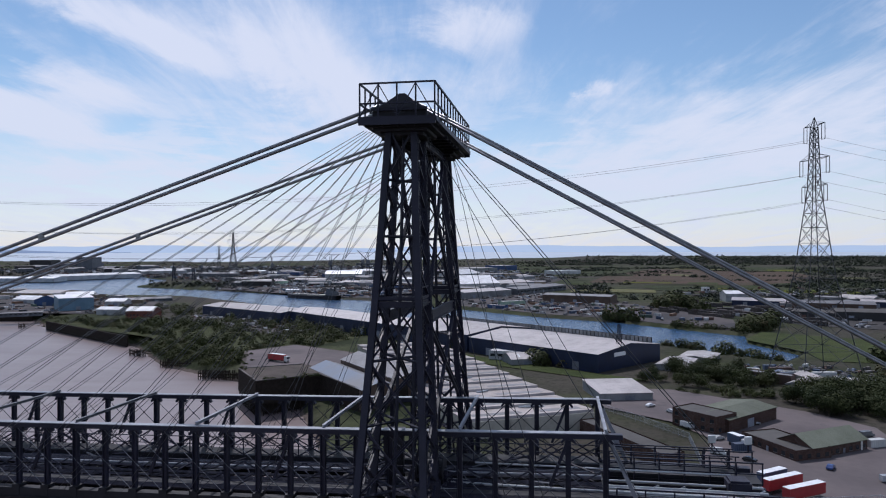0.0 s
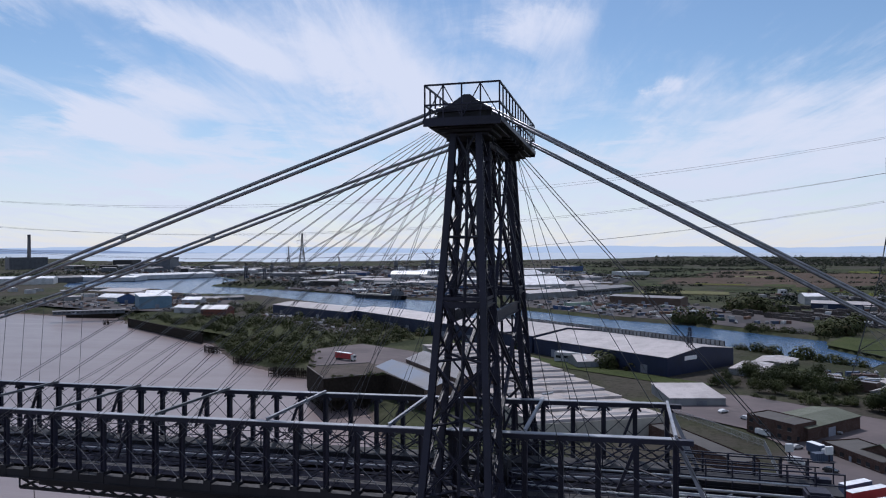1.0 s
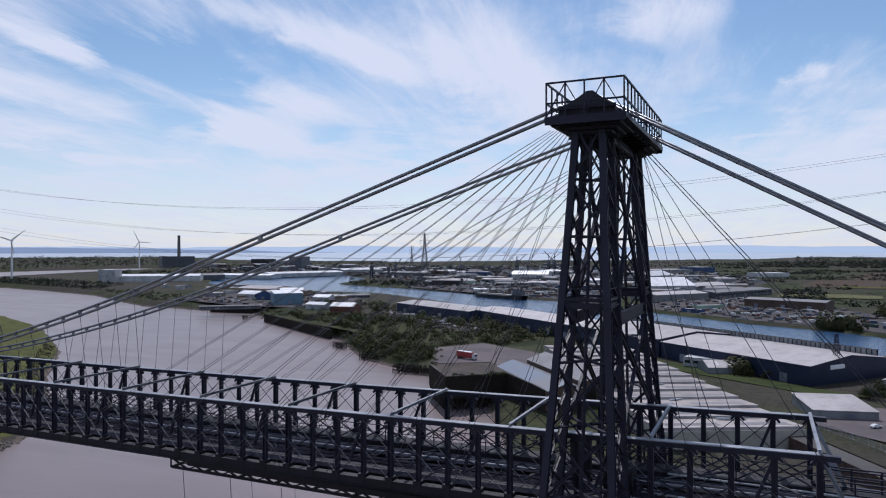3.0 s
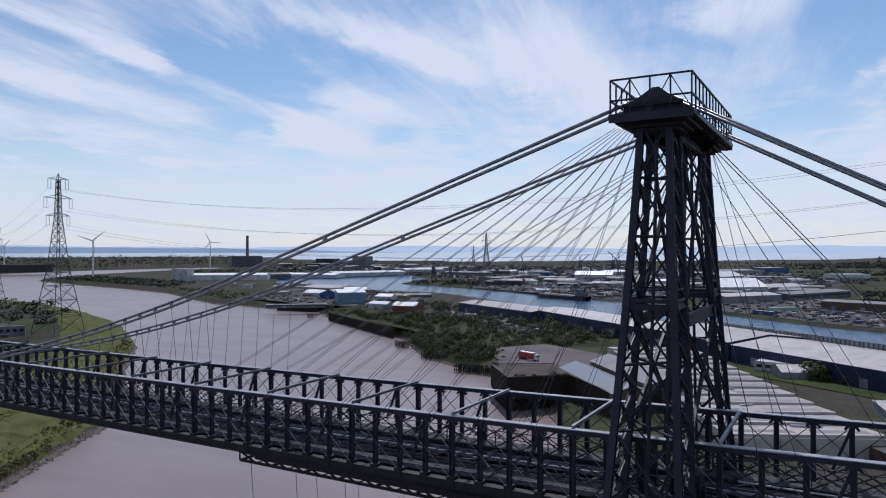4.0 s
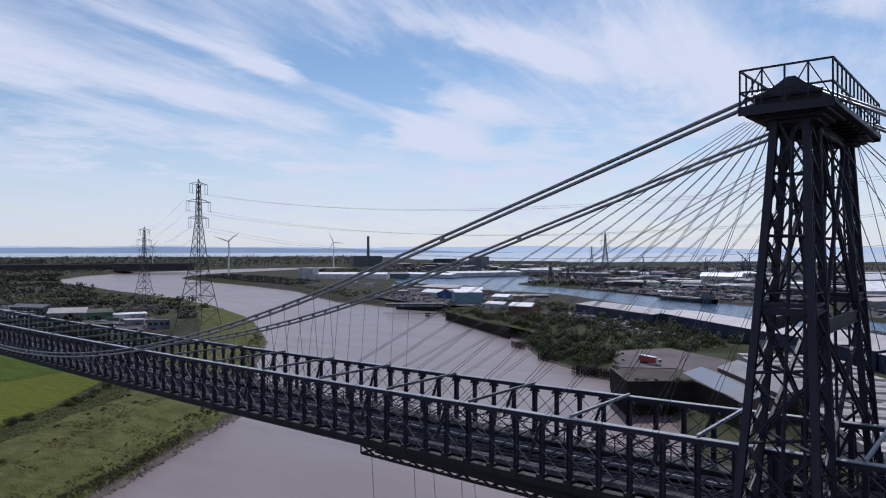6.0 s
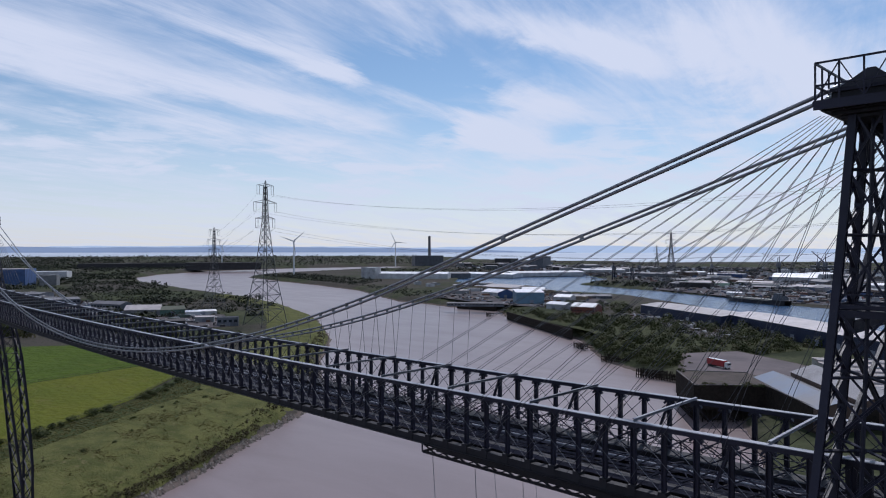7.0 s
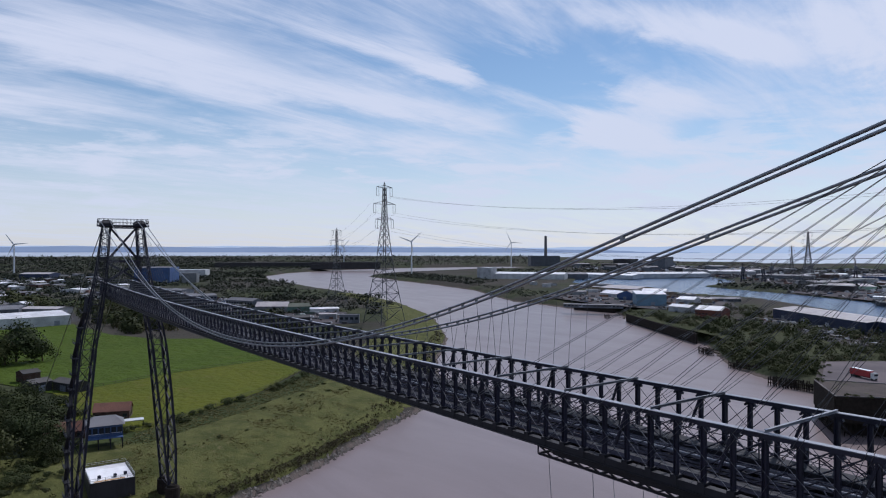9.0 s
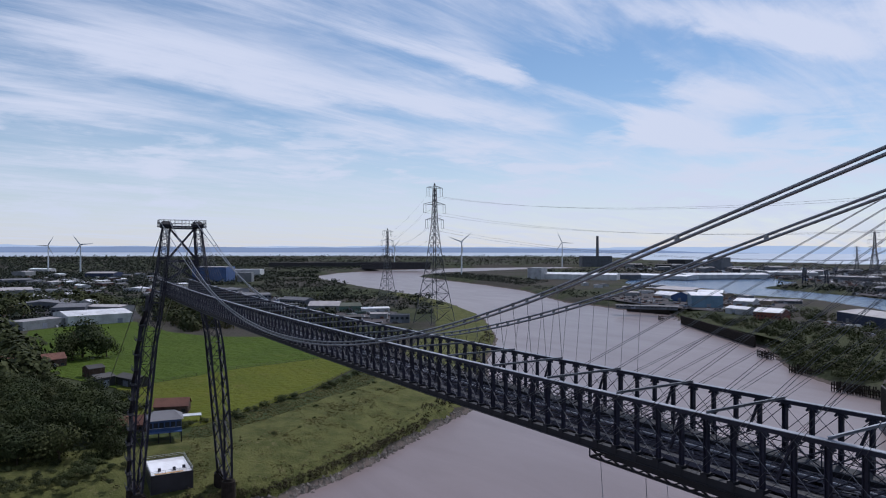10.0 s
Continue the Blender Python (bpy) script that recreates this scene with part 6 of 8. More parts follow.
far_wood("scrub_mass", [(p, int(n * 0.75), s * 1.15) for p, n, s in SPREAD], 6, "dense dark green scrub and small trees on waste land", 120, 0.085, LEAF_C)
far_wood("bank_scrub", [([(-440, 522), (-389, 491), (-316, 450), (-242, 370), (-190, 341), (-176, 352), (-225, 388), (-300, 448), (-370, 482), (-430, 532)], 300, 3.4), ([(-560, 590), (-440, 530), (-420, 545), (-540, 606)], 60, 2.6)], 15, "dark tangled scrub down the river bank", 70, 0.10, LEAF_C, True)
far_wood("dry_scrub", [(p, int(n * 0.42), s * 0.75) for p, n, s in SPREAD], 7, "olive and straw-brown low scrub on waste land", 80, 0.085, LEAF_D)


def along_bank(points, step):
    out_ = []
    for (x0, y0), (x1, y1) in zip(points, points[1:]):
        m = math.hypot(x1 - x0, y1 - y0)
        n = max(1, int(m // step))
        for i in range(n):
            t = i / n
            out_.append((x0 + (x1 - x0) * t, y0 + (y1 - y0) * t, (x1 - x0) / m, (y1 - y0) / m))
    return out_


def bank_strip(points, near, deep):
    """The outline of a strip on the land side of the west bank."""
    return [(x - near, y - near * 0.3) for x, y in points] + [(x - near - deep, y - (near + deep) * 0.3) for x, y in points[::-1]]


far_wood("bank_weeds", [(bank_strip(LEFT_BANK[3:9], 2.0, 2.8), 1300, 0.8), (bank_strip(LEFT_BANK[3:9], 4.4, 5.0), 260, 0.7), (bank_strip(LEFT_BANK[3:9], 9.0, 34.0), 60, 0.9), (bank_strip(LEFT_BANK[8:13], 4.0, 8.0), 500, 1.3)], 33, "ragged dark weeds and tussocks along the river's edge", 26, 0.14, LEAF_WEED, True)
shore = along_bank(LEFT_BANK[2:17], 5.0)
dirs = [Vector((s[2], s[3])) for s in shore]
verts, faces = [], []
OFFS = (1.6, 2.6, 4.0, 6.0, 9.0, 13.0, 18.0, 24.0, 31.0, 40.0, 52.0)
for i, (x, y, _, _) in enumerate(shore):
    d = sum((dirs[max(0, min(len(dirs) - 1, i + k))] for k in range(-4, 5)), Vector((0, 0))).normalized()
    n = Vector((-d.y, d.x)) * (1 if d.y * -1 < 0 else -1)
    if n.x > 0:
        n = -n
    for k, o in enumerate(OFFS):
        j = o + float(wave(np.array(x), np.array(y + k), 14, 9)) * (1.0 if k == 0 else 0.5) * min(1.5, 0.6 + o / 20)
        z = GROUND - float(np.interp(-o, [-32, -7, -3, 0, 8], [0, 3.4, 5.4, 8.0, 11.0])) + 0.5 + green.uniform(-0.15, 0.15)
        verts.append((x + n.x * j, y + n.y * j, z if k else z - 1.2))
K = len(OFFS)
for i in range(len(shore) - 1):
    for k in range(K - 1):
        faces.append((i * K + k, i * K + k + 1, (i + 1) * K + k + 1, (i + 1) * K + k))
BANK_GRASS = grass_material("bank_turf", (0.096, 0.098, 0.033), (0.054, 0.060, 0.019), (0.122, 0.110, 0.052), 0.13)
tagged(mesh_object("lawn_riverbank", verts, faces, BANK_GRASS, smooth=True), "rough green grass bank sloping down to the river", "grass bank", kind="structure")
rough_tufts("bank_grass", [(-195, 2), (-199, 30), (-212, 56), (-235, 86), (-262, 118), (-318, 168), (-346, 132), (-318, 102), (-290, 62), (-262, 18), (-240, 4), (-222, -8)], 12000, 8, "tussocky rough grass on the river bank", bank_z)


def shore_stones(name, points, count, seed, label):
    """Broken stone and clods along the waterline."""
    r = random.Random(seed)
    verts, faces = [], []
    for i in range(count):
        x, y, dx, dy = r.choice(points)
        t, o = r.uniform(-2.5, 2.5), r.gauss(0.7, 0.9)
        px, py = x + dx * t - abs(dy) * o, y + dy * t + (dx * o if dy > 0 else -dx * o)
        z = TIDE + 0.2 + max(0.0, o) * 0.75
        s = r.uniform(0.2, 0.65)
        k = len(verts)
        for u, v, h in ((-1, -1, -0.5), (1, -1, -0.5), (1, 1, -0.5), (-1, 1, -0.5), (0, 0, 0.8)):
            verts.append((px + (u + r.uniform(-0.4, 0.4)) * s, py + (v + r.uniform(-0.4, 0.4)) * s, z + h * s * r.uniform(0.6, 1.2)))
        faces += [(k, k + 1, k + 4), (k + 1, k + 2, k + 4), (k + 2, k + 3, k + 4), (k + 3, k, k + 4)]
    return tagged(mesh_object(name, verts, faces, MUD_STONE), label, "stones", kind="stuff")


MUD_STONE = material("muddy_stone", (0.185, 0.160, 0.140), (0.075, 0.062, 0.050), 0.6, 0.8, bump=0.4)
shore_stones("shore_stones", along_bank(LEFT_BANK[3:12], 2.0), 1500, 12, "muddy broken stones along the waterline")


# ---------------------------------------------------------------- pylons and lines
def pylon(x, y, turn, tall, foot, arms, label):
    """A lattice transmission tower with three pairs of arms and hanging insulators."""
    ob = thing("electricity_pylon", label, "pylon", "electricity pylons", pose(x, y, GROUND, 0, 0, turn))
    k = tall / 127.0

    def half(z):
        return float(np.interp(z, [0, 0.40 * tall, 0.72 * tall, 0.96 * tall, tall], [foot, foot * 0.42, foot * 0.145, foot * 0.08, 0.15]))

    levels = [0, 0.11, 0.21, 0.30, 0.38, 0.45, 0.515, 0.575, 0.63, 0.68, 0.725, 0.77, 0.81, 0.85, 0.89, 0.93, 0.96]
    levels = [z * tall for z in levels]
    far = math.hypot(x - EYE[0], y - EYE[1]) > 500
    lacing, legs = [], []
    wide = max(0.22, 0.36 * k) * (2.3 if math.hypot(x, y) > 900 else 1.5 if far else 1.15)
    corner = ((-1, -1), (1, -1), (1, 1), (-1, 1))
    for za, zb in zip(levels, levels[1:]):
        a, b = half(za), half(zb)
        for (cx, cy), (dx, dy) in zip(corner, corner[1:] + corner[:1]):
            if far:
                legs.append(((cx * a, cy * a, za), (cx * b, cy * b, zb), wide))
            else:
                bar("leg", (cx * a, cy * a, za), (cx * b, cy * b, zb), wide, wide, PYLON, ob, "angle")
            for p, q in (((cx * a, cy * a, za), (dx * b, dy * b, zb)), ((dx * a, dy * a, za), (cx * b, cy * b, zb)), ((cx * b, cy * b, zb), (dx * b, dy * b, zb))):
                if far:
                    lacing.append((p, q, wide * 0.5))
                else:
                    bar("brace", p, q, wide * 0.5, wide * 0.5, PYLON, ob, "angle")
    if far:
        bars_mesh("lacing", lacing, PYLON, ob)
        tagged(bars_mesh("leg_frame", legs, PYLON, ob), kind="stuff")
    for cx, cy in corner:
        bar("leg", (cx * half(0.96 * tall), cy * half(0.96 * tall), 0.96 * tall), (0, 0, tall), wide * 0.7, wide * 0.7, PYLON, ob, "angle")
    for z, reach in arms:
        for s in (-1, 1):
            tip = (s * reach, 0, z + 0.4)
            h = half(z)
            for cy in (-1, 1):
                bar("arm", (s * h, cy * h, z), tip, wide * 0.6, wide * 0.6, PYLON, ob, "angle")
                bar("arm", (s * h, cy * h, z + reach * 0.22), tip, wide * 0.5, wide * 0.5, PYLON, ob, "angle")
            for in_ in (0.0, 2.6 * k):
                bar("insulator", (s * (reach - in_), 0, z + 0.3), (s * (reach - in_), 0, z - 7.5 * k), 0.26 * k + 0.08, 0.26 * k + 0.08, STEEL_DARK, ob, "rod")
            bar("yoke", (s * reach, 0, z - 7.5 * k), (s * (reach - 2.6 * k), 0, z - 7.5 * k), 0.2, 0.2, STEEL_DARK, ob)
    return ob


BIG_ARMS = [(122, 8.8), (107, 12.2), (93, 10.2)]
R_ARMS = [(130.5, 8.8), (113, 12.4), (99, 10.6)]


def arms_scaled(tall):
    return [(z * tall / 127, r * tall / 127) for z, r in BIG_ARMS]


P1, PR, P2, PM = (-529, 280), (138, 348), (-677, 307), (-568, 1112)
line_turn = math.degrees(math.atan2(PR[1] - P1[1], PR[0] - P1[0])) + 90
pylon(*P1, line_turn, 127, 13.5, BIG_ARMS, "tall grey lattice pylon standing on the grassy river bank")
pylon(*PR, line_turn + 9, 135, 16.0, R_ARMS, "tall grey lattice pylon standing among trees and sheds")
pylon(*P2, 100, 90, 9.5, arms_scaled(90), "grey lattice pylon on the far river bank")
pylon(*PM, 40, 98, 13.0, arms_scaled(98), "dark lattice pylon among the dock yards")
pylon(-830, 1560, 40, 76, 8.0, arms_scaled(76), "slender distant lattice pylon near the shore")


def conductors(a, turn_a, za, b, turn_b, zb, sag_):
    for (h0, r0), (h1, r1) in zip(za, zb):
        for s in (-1, 1):
            p = Vector((a[0] + math.cos(radians(turn_a)) * r0 * s, a[1] + math.sin(radians(turn_a)) * r0 * s, GROUND + h0 - 7.5))
            q = Vector((b[0] + math.cos(radians(turn_b)) * r1 * s, b[1] + math.sin(radians(turn_b)) * r1 * s, GROUND + h1 - 7.5))
            pts = [p.lerp(q, t) - Vector((0, 0, sag_ * 4 * t * (1 - t))) for t in np.linspace(0, 1, 25)]
            tagged(strand("power_line", pts, 0.055, STEEL_DARK, sides=4), "thin sagging overhead power line between pylons", "power line", "power lines")


conductors(P1, line_turn, BIG_ARMS, PR, line_turn + 9, R_ARMS, 27)
conductors(P2, 100, arms_scaled(90), P1, line_turn, BIG_ARMS, 4)
conductors(PR, line_turn + 9, R_ARMS, (520, 250), line_turn, arms_scaled(60), 14)
conductors(P2, 100, arms_scaled(90), (-1000, 420), 120, arms_scaled(60), 8)


def lattice_mast(x, y, tall, foot):
    """A small guyless lattice mast: four legs and crossed lacing."""
    ob = thing("lattice_mast", "slender dark lattice mast standing before the navy warehouse", "mast", at=pose(x, y, GROUND, 0, 0, 20))
    corner = ((-1, -1), (1, -1), (1, 1), (-1, 1))
    lacing = []
    for (cx, cy), (dx, dy) in zip(corner, corner[1:] + corner[:1]):
        bar("leg", (cx * foot, cy * foot, -0.5), (cx * foot * 0.25, cy * foot * 0.25, tall), 0.2, 0.2, STEEL, ob, "angle")
        for i in range(9):
            a, b = i / 9.0, (i + 1) / 9.0
            p, q = foot * (1 - 0.75 * a), foot * (1 - 0.75 * b)
            lacing.append(((cx * p, cy * p, a * tall), (dx * q, dy * q, b * tall), 0.13))
            lacing.append(((dx * p, dy * p, a * tall), (cx * q, cy * q, b * tall), 0.13))
    tagged(bars_mesh("lacing", lacing, STEEL, ob), "thin crossed lacing of the mast", kind="stuff")
    for z in (0.62, 0.8, 0.95):
        bar("arm", (-1.6, 0, z * tall), (1.6, 0, z * tall), 0.16, 0.16, STEEL, ob)
    return ob


lattice_mast(40.4, 364.2, 24.0, 2.0)


def turbine(x, y, hub, blade, turn, spin):
    ob = thing("wind_turbine", "white three-bladed wind turbine standing far off", "wind turbine", "wind turbines", pose(x, y, GROUND, 0, 0, turn))
    bm = bmesh.new()
    bmesh.ops.create_cone(bm, cap_ends=True, segments=14, radius1=2.2, radius2=1.3, depth=hub, matrix=pose(0, 0, hub / 2))
    part("mast", bm, TURBINE, ob)
    bm = bmesh.new()
    bmesh.ops.create_cone(bm, cap_ends=True, segments=10, radius1=1.9, radius2=1.5, depth=9, matrix=pose(0, 1.0, hub + 1, 90))
    part("nacelle", bm, TURBINE, ob)
    bm = bmesh.new()
    bmesh.ops.create_uvsphere(bm, u_segments=10, v_segments=8, radius=1.7, matrix=pose(0, -4.4, hub + 1))
    part("hub", bm, TURBINE, ob)
    for i in range(3):
        a = radians(spin + 120 * i)
        bm = bmesh.new()
        ring = []
        for u, wd in ((0, 0.9), (0.15, 1.7), (0.5, 1.2), (1.0, 0.3)):
            c = Vector((math.sin(a) * u * blade, -4.6, hub + 1 + math.cos(a) * u * blade))
            side = Vector((math.cos(a), 0, -math.sin(a)))
            ring.append([bm.verts.new(c + side * wd), bm.verts.new(c + Vector((0, 0.35 * wd, 0))), bm.verts.new(c - side * wd), bm.verts.new(c - Vector((0, 0.35 * wd, 0)))])
        for p, q in zip(ring, ring[1:]):
            for j in range(4):
                bm.faces.new((p[j], p[(j + 1) % 4], q[(j + 1) % 4], q[j]))
        bm.faces.new(ring[-1])
        bmesh.ops.recalc_face_normals(bm, faces=bm.faces)
        part("blade", bm, TURBINE, ob)
    return ob


turbine(-1486, 929, 85, 36, 40, 50)
turbine(-2009, 1726, 92, 46, 35, -25)
turbine(-2184, 23, 73, 30, 70, 30)
turbine(-2043, 93, 76, 32, 70, -35)
turbine(-2691, 1358, 76, 36, 50, 40)

chimney = thing("chimney", "tall dark slender power station chimney", "chimney", at=pose(-1995, 1895, GROUND))
bm = bmesh.new()
bmesh.ops.create_cone(bm, cap_ends=True, segments=16, radius1=6.5, radius2=4.8, depth=118, matrix=pose(0, 0, 59))
part("stack", bm, material("chimney_concrete", (0.14, 0.14, 0.15), None, 0.05, 0.9), chimney)
bar("rim", (0, 0, 115), (0, 0, 118.6), 11, 11, STEEL_DARK, chimney, "rod")


# ---------------------------------------------------------------- vehicles, boxes, stacks
def lorry(x, y, z, turn, paint, label, cab=True, length=12.5):
    ob = thing("lorry" if cab else "trailer", label, "lorry" if cab else "trailer", "", pose(x, y, z, 0, 0, turn))
    bm = bmesh.new()
    box(bm, -length / 2, -1.25, 1.1, length / 2, 1.25, 4.0)
    bmesh.ops.bevel(bm, geom=bm.edges[:], offset=0.06, segments=1, affect="EDGES")
    part("body", bm, paint, ob)
    bm = bmesh.new()
    box(bm, -length / 2 + 0.03, -1.2, 4.0, length / 2 - 0.03, 1.2, 4.05)
    part("roof", bm, material("trailer_roof", (0.70, 0.72, 0.75), (0.6, 0.61, 0.63), 0.4, 0.5), ob)
    bar("chassis", (-length / 2, 0, 0.85), (length / 2 + (2.6 if cab else 0), 0, 0.85), 1.1, 0.3, STEEL_DARK, ob)
    if cab:
        bm = bmesh.new()
        box(bm, length / 2 + 0.5, -1.22, 0.6, length / 2 + 2.6, 1.22, 3.4)
        bmesh.ops.bevel(bm, geom=bm.edges[:], offset=0.22, segments=2, affect="EDGES")
        part("cab", bm, CAR_PAINTS[0], ob)
        bar("windscreen", (length / 2 + 2.62, -1.0, 2.5), (length / 2 + 2.62, 1.0, 2.5), 0.06, 0.9, GLASS, ob)
    for u in (-length / 2 + 1.2, -length / 2 + 2.4, -length / 2 + 3.6) + ((length / 2 + 1.4,) if cab else ()):
        for s in (-1, 1):
            bm = bmesh.new()
            bmesh.ops.create_cone(bm, cap_ends=True, segments=12, radius1=0.5, radius2=0.5, depth=0.4, matrix=pose(u, s * 1.05, 0.5, 90))
            part("wheel", bm, TYRE, ob)
    return ob


lorry(-138.6, 302.8, DECK, -22, RED, "red curtain-sided lorry with white cab parked on the wharf", True, 11)
lorry(71.4, 157.7, 4.4, 34, RED, "red box trailer with pale roof parked in the yard", False, 13.6)
lorry(67.9, 164.1, 4.4, 36, RED, "red box trailer with pale roof parked in the yard", False, 13.6)
lorry(66.6, 169.0, 4.4, 38, BOX_PAINTS[1], "blue box trailer with pale roof parked in the yard", False, 10)
lorry(66, 207, 4.4, -60, BOX_PAINTS[1], "small blue box lorry parked beside the brick offices", True, 5.5)

CAR_MESHES = {}


def car_mesh(kind, mat):
    key = (kind, mat.name)
    if key not in CAR_MESHES:
        bm = bmesh.new()
        if kind == "car":
            outline = [(-2.1, 0.35), (-2.1, 0.85), (-1.75, 0.95), (-1.2, 1.42), (0.35, 1.45), (1.0, 0.98), (2.0, 0.80), (2.15, 0.4)]
        else:
            outline = [(-2.6, 0.4), (-2.6, 2.1), (1.2, 2.15), (1.9, 1.25), (2.6, 1.1), (2.7, 0.4)]
        rows = [[bm.verts.new((x, s * (0.88 if z < 1.1 else 0.74), z)) for x, z in outline] for s in (-1, 1)]
        bm.faces.new(rows[0])
        bm.faces.new(rows[1][::-1])
        for i in range(len(outline)):
            j = (i + 1) % len(outline)
            bm.faces.new((rows[0][j], rows[0][i], rows[1][i], rows[1][j]))
        bmesh.ops.recalc_face_normals(bm, faces=bm.faces)
        me = bpy.data.meshes.new("body")
        bm.to_mesh(me)
        bm.free()
        me.materials.append(mat)
        CAR_MESHES[key] = me
    return CAR_MESHES[key]


def car(x, y, turn, kind="car", paint=None, base=4.45):
    mat = paint or green.choice(CAR_PAINTS)
    ob = thing("van" if kind == "van" else "car", mat.name.split("_")[1] + (" panel van" if kind == "van" else " hatchback car") + " parked on a works yard", kind, "parked vehicles", pose(x, y, base, 0, 0, turn))
    b = new("body", car_mesh(kind, mat))
    b.parent = ob
    if math.hypot(x - EYE[0], y - EYE[1]) > 400:
        bars_mesh("wheels", [((u, -0.9, 0.32), (u, 0.9, 0.32), 0.6) for u in (-1.3, 1.35)], TYRE, ob)
        return ob
    if kind == "car":
        for s in (-1, 1):
            bar("side_window", (-1.1, s * 0.80, 1.18), (0.55, s * 0.80, 1.18), 0.06, 0.30, GLASS, ob)
    else:
        bar("windscreen", (1.58, -0.66, 1.70), (1.58, 0.66, 1.70), 0.12, 0.7, GLASS, ob)
    for u in (-1.3, 1.35):
        for s in (-1, 1):
            bar("wheel", (u, s * 0.70, 0.32), (u, s * 0.92, 0.32), 0.66, 0.66, TYRE, ob, "rod")
    return ob


car(54, 229, -50, "van", CAR_PAINTS[0])
car(78, 243, -20, "van", CAR_PAINTS[0])
car(73, 236, -20, "car", CAR_PAINTS[2])
car(80, 238, -20, "car", CAR_PAINTS[1])
car(62, 214, 30, "car", CAR_PAINTS[0])
for poly, n in (([(-50, 760), (30, 690), (110, 610), (150, 640), (80, 760), (0, 840)], 14), ([(-300, 900), (-420, 970), (-500, 1200), (-300, 1300), (-220, 950)], 22), ([(-640, 700), (-480, 610), (-430, 640), (-600, 800)], 12),
                ([(-900, 220), (-700, 225), (-580, 235), (-660, 280), (-880, 250)], 8), ([(-650, -40), (-700, 40), (-880, 40), (-900, -40)], 10)):
    xs, ys = [p[0] for p in poly], [p[1] for p in poly]
    k = 0
    while k < n:
        x, y = green.uniform(min(xs), max(xs)), green.uniform(min(ys), max(ys))
        if contains(poly, x, y):
            car(x, y, green.choice((10, 100, 55)) + green.uniform(-6, 6), green.choice(("car", "car", "van")), None, GROUND + 0.36)
            k += 1

BOX_MESHES = {}


def container(x, y, turn, mat, base=GROUND + 0.34, length=6.1, high=2.6):
    """A shipping container with ribbed sides and its doors."""
    ob = thing("shipping_container", mat.name.split("_")[1] + " steel shipping container standing in a storage yard", "container", "shipping containers", pose(x, y, base, 0, 0, turn))
    key = (mat.name, length)
    if key not in BOX_MESHES:
        bm = bmesh.new()
        n = 16
        pts = [(-length / 2 + length * i / n, 1.22 - (0.07 if i % 2 else 0)) for i in range(n + 1)]
        ring = [(x_, -y_) for x_, y_ in pts] + [(x_, y_) for x_, y_ in pts[::-1]]
        lo = [bm.verts.new((p, q, 0)) for p, q in ring]
        hi = [bm.verts.new((p, q, high)) for p, q in ring]
        for i in range(len(ring)):
            j = (i + 1) % len(ring)
            bm.faces.new((lo[i], lo[j], hi[j], hi[i]))
        bm.faces.new(hi)
        bm.faces.new(lo[::-1])
        me = bpy.data.meshes.new("body")
        bm.to_mesh(me)
        bm.free()
        me.materials.append(mat)
        BOX_MESHES[key] = me
    b = new("body", BOX_MESHES[key])
    b.parent = ob
    for s in (-0.6, 0.6) if math.hypot(x - EYE[0], y - EYE[1]) < 500 else ():
        bar("door", (length / 2 + 0.02, s, 0.1), (length / 2 + 0.02, s, high - 0.1), 1.1, 0.06, mat, ob, up=(1, 0, 0))
    return ob


for poly, n in (([(-60, 745), (20, 680), (100, 620), (150, 600), (120, 720), (40, 800), (-30, 830)], 46), ([(-300, 880), (-410, 950), (-540, 1060), (-520, 1240), (-300, 1350), (-220, 900)], 70), ([(-640, 690), (-470, 606), (-440, 660), (-600, 830), (-740, 850)], 34),
                ([(-880, 215), (-600, 210), (-560, 240), (-700, 275)], 24), ([(96, 330), (130, 340), (150, 350), (120, 372), (100, 360)], 12), ([(230, 860), (380, 870), (420, 780)], 20)):
    xs, ys = [p[0] for p in poly], [p[1] for p in poly]
    k = 0
    while k < n:
        x, y = green.uniform(min(xs), max(xs)), green.uniform(min(ys), max(ys))
        if contains(poly, x, y):
            container(x, y, green.choice((-35, 55, 10)) + green.uniform(-4, 4), green.choice(BOX_PAINTS), length=green.choice((6.1, 12.2)))
            k += 1


def stock_stack(x, y, turn, length, rows, layers, mat):
    """A long stack of dark bars and plates on the works yard, piled in layers."""
    ob = thing("stock_stack", "long dark stack of steel stock lying on a works yard", "stack", "steel stacks", pose(x, y, GROUND + 0.34, 0, 0, turn))
    bm = bmesh.new()
    half = [rows * 0.55 * (1 - 0.18 * j) for j in range(layers)]
    up = [(h, 0.9 * (j + e)) for j, h in enumerate(half) for e in (0, 1)]
    ring = [(-p, q) for p, q in up] + [(p, q) for p, q in up[::-1]]
    ends = [[bm.verts.new((e * (length / 2 - green.uniform(0, 1.5)), p, q)) for p, q in ring] for e in (-1, 1)]
    bm.faces.new(ends[0])
    bm.faces.new(ends[1][::-1])
    for i in range(len(ring)):
        j = (i + 1) % len(ring)
        bm.faces.new((ends[0][i], ends[0][j], ends[1][j], ends[1][i]))
    bmesh.ops.recalc_face_normals(bm, faces=bm.faces)
    part("stacked_stock", bm, mat, ob)
    return ob


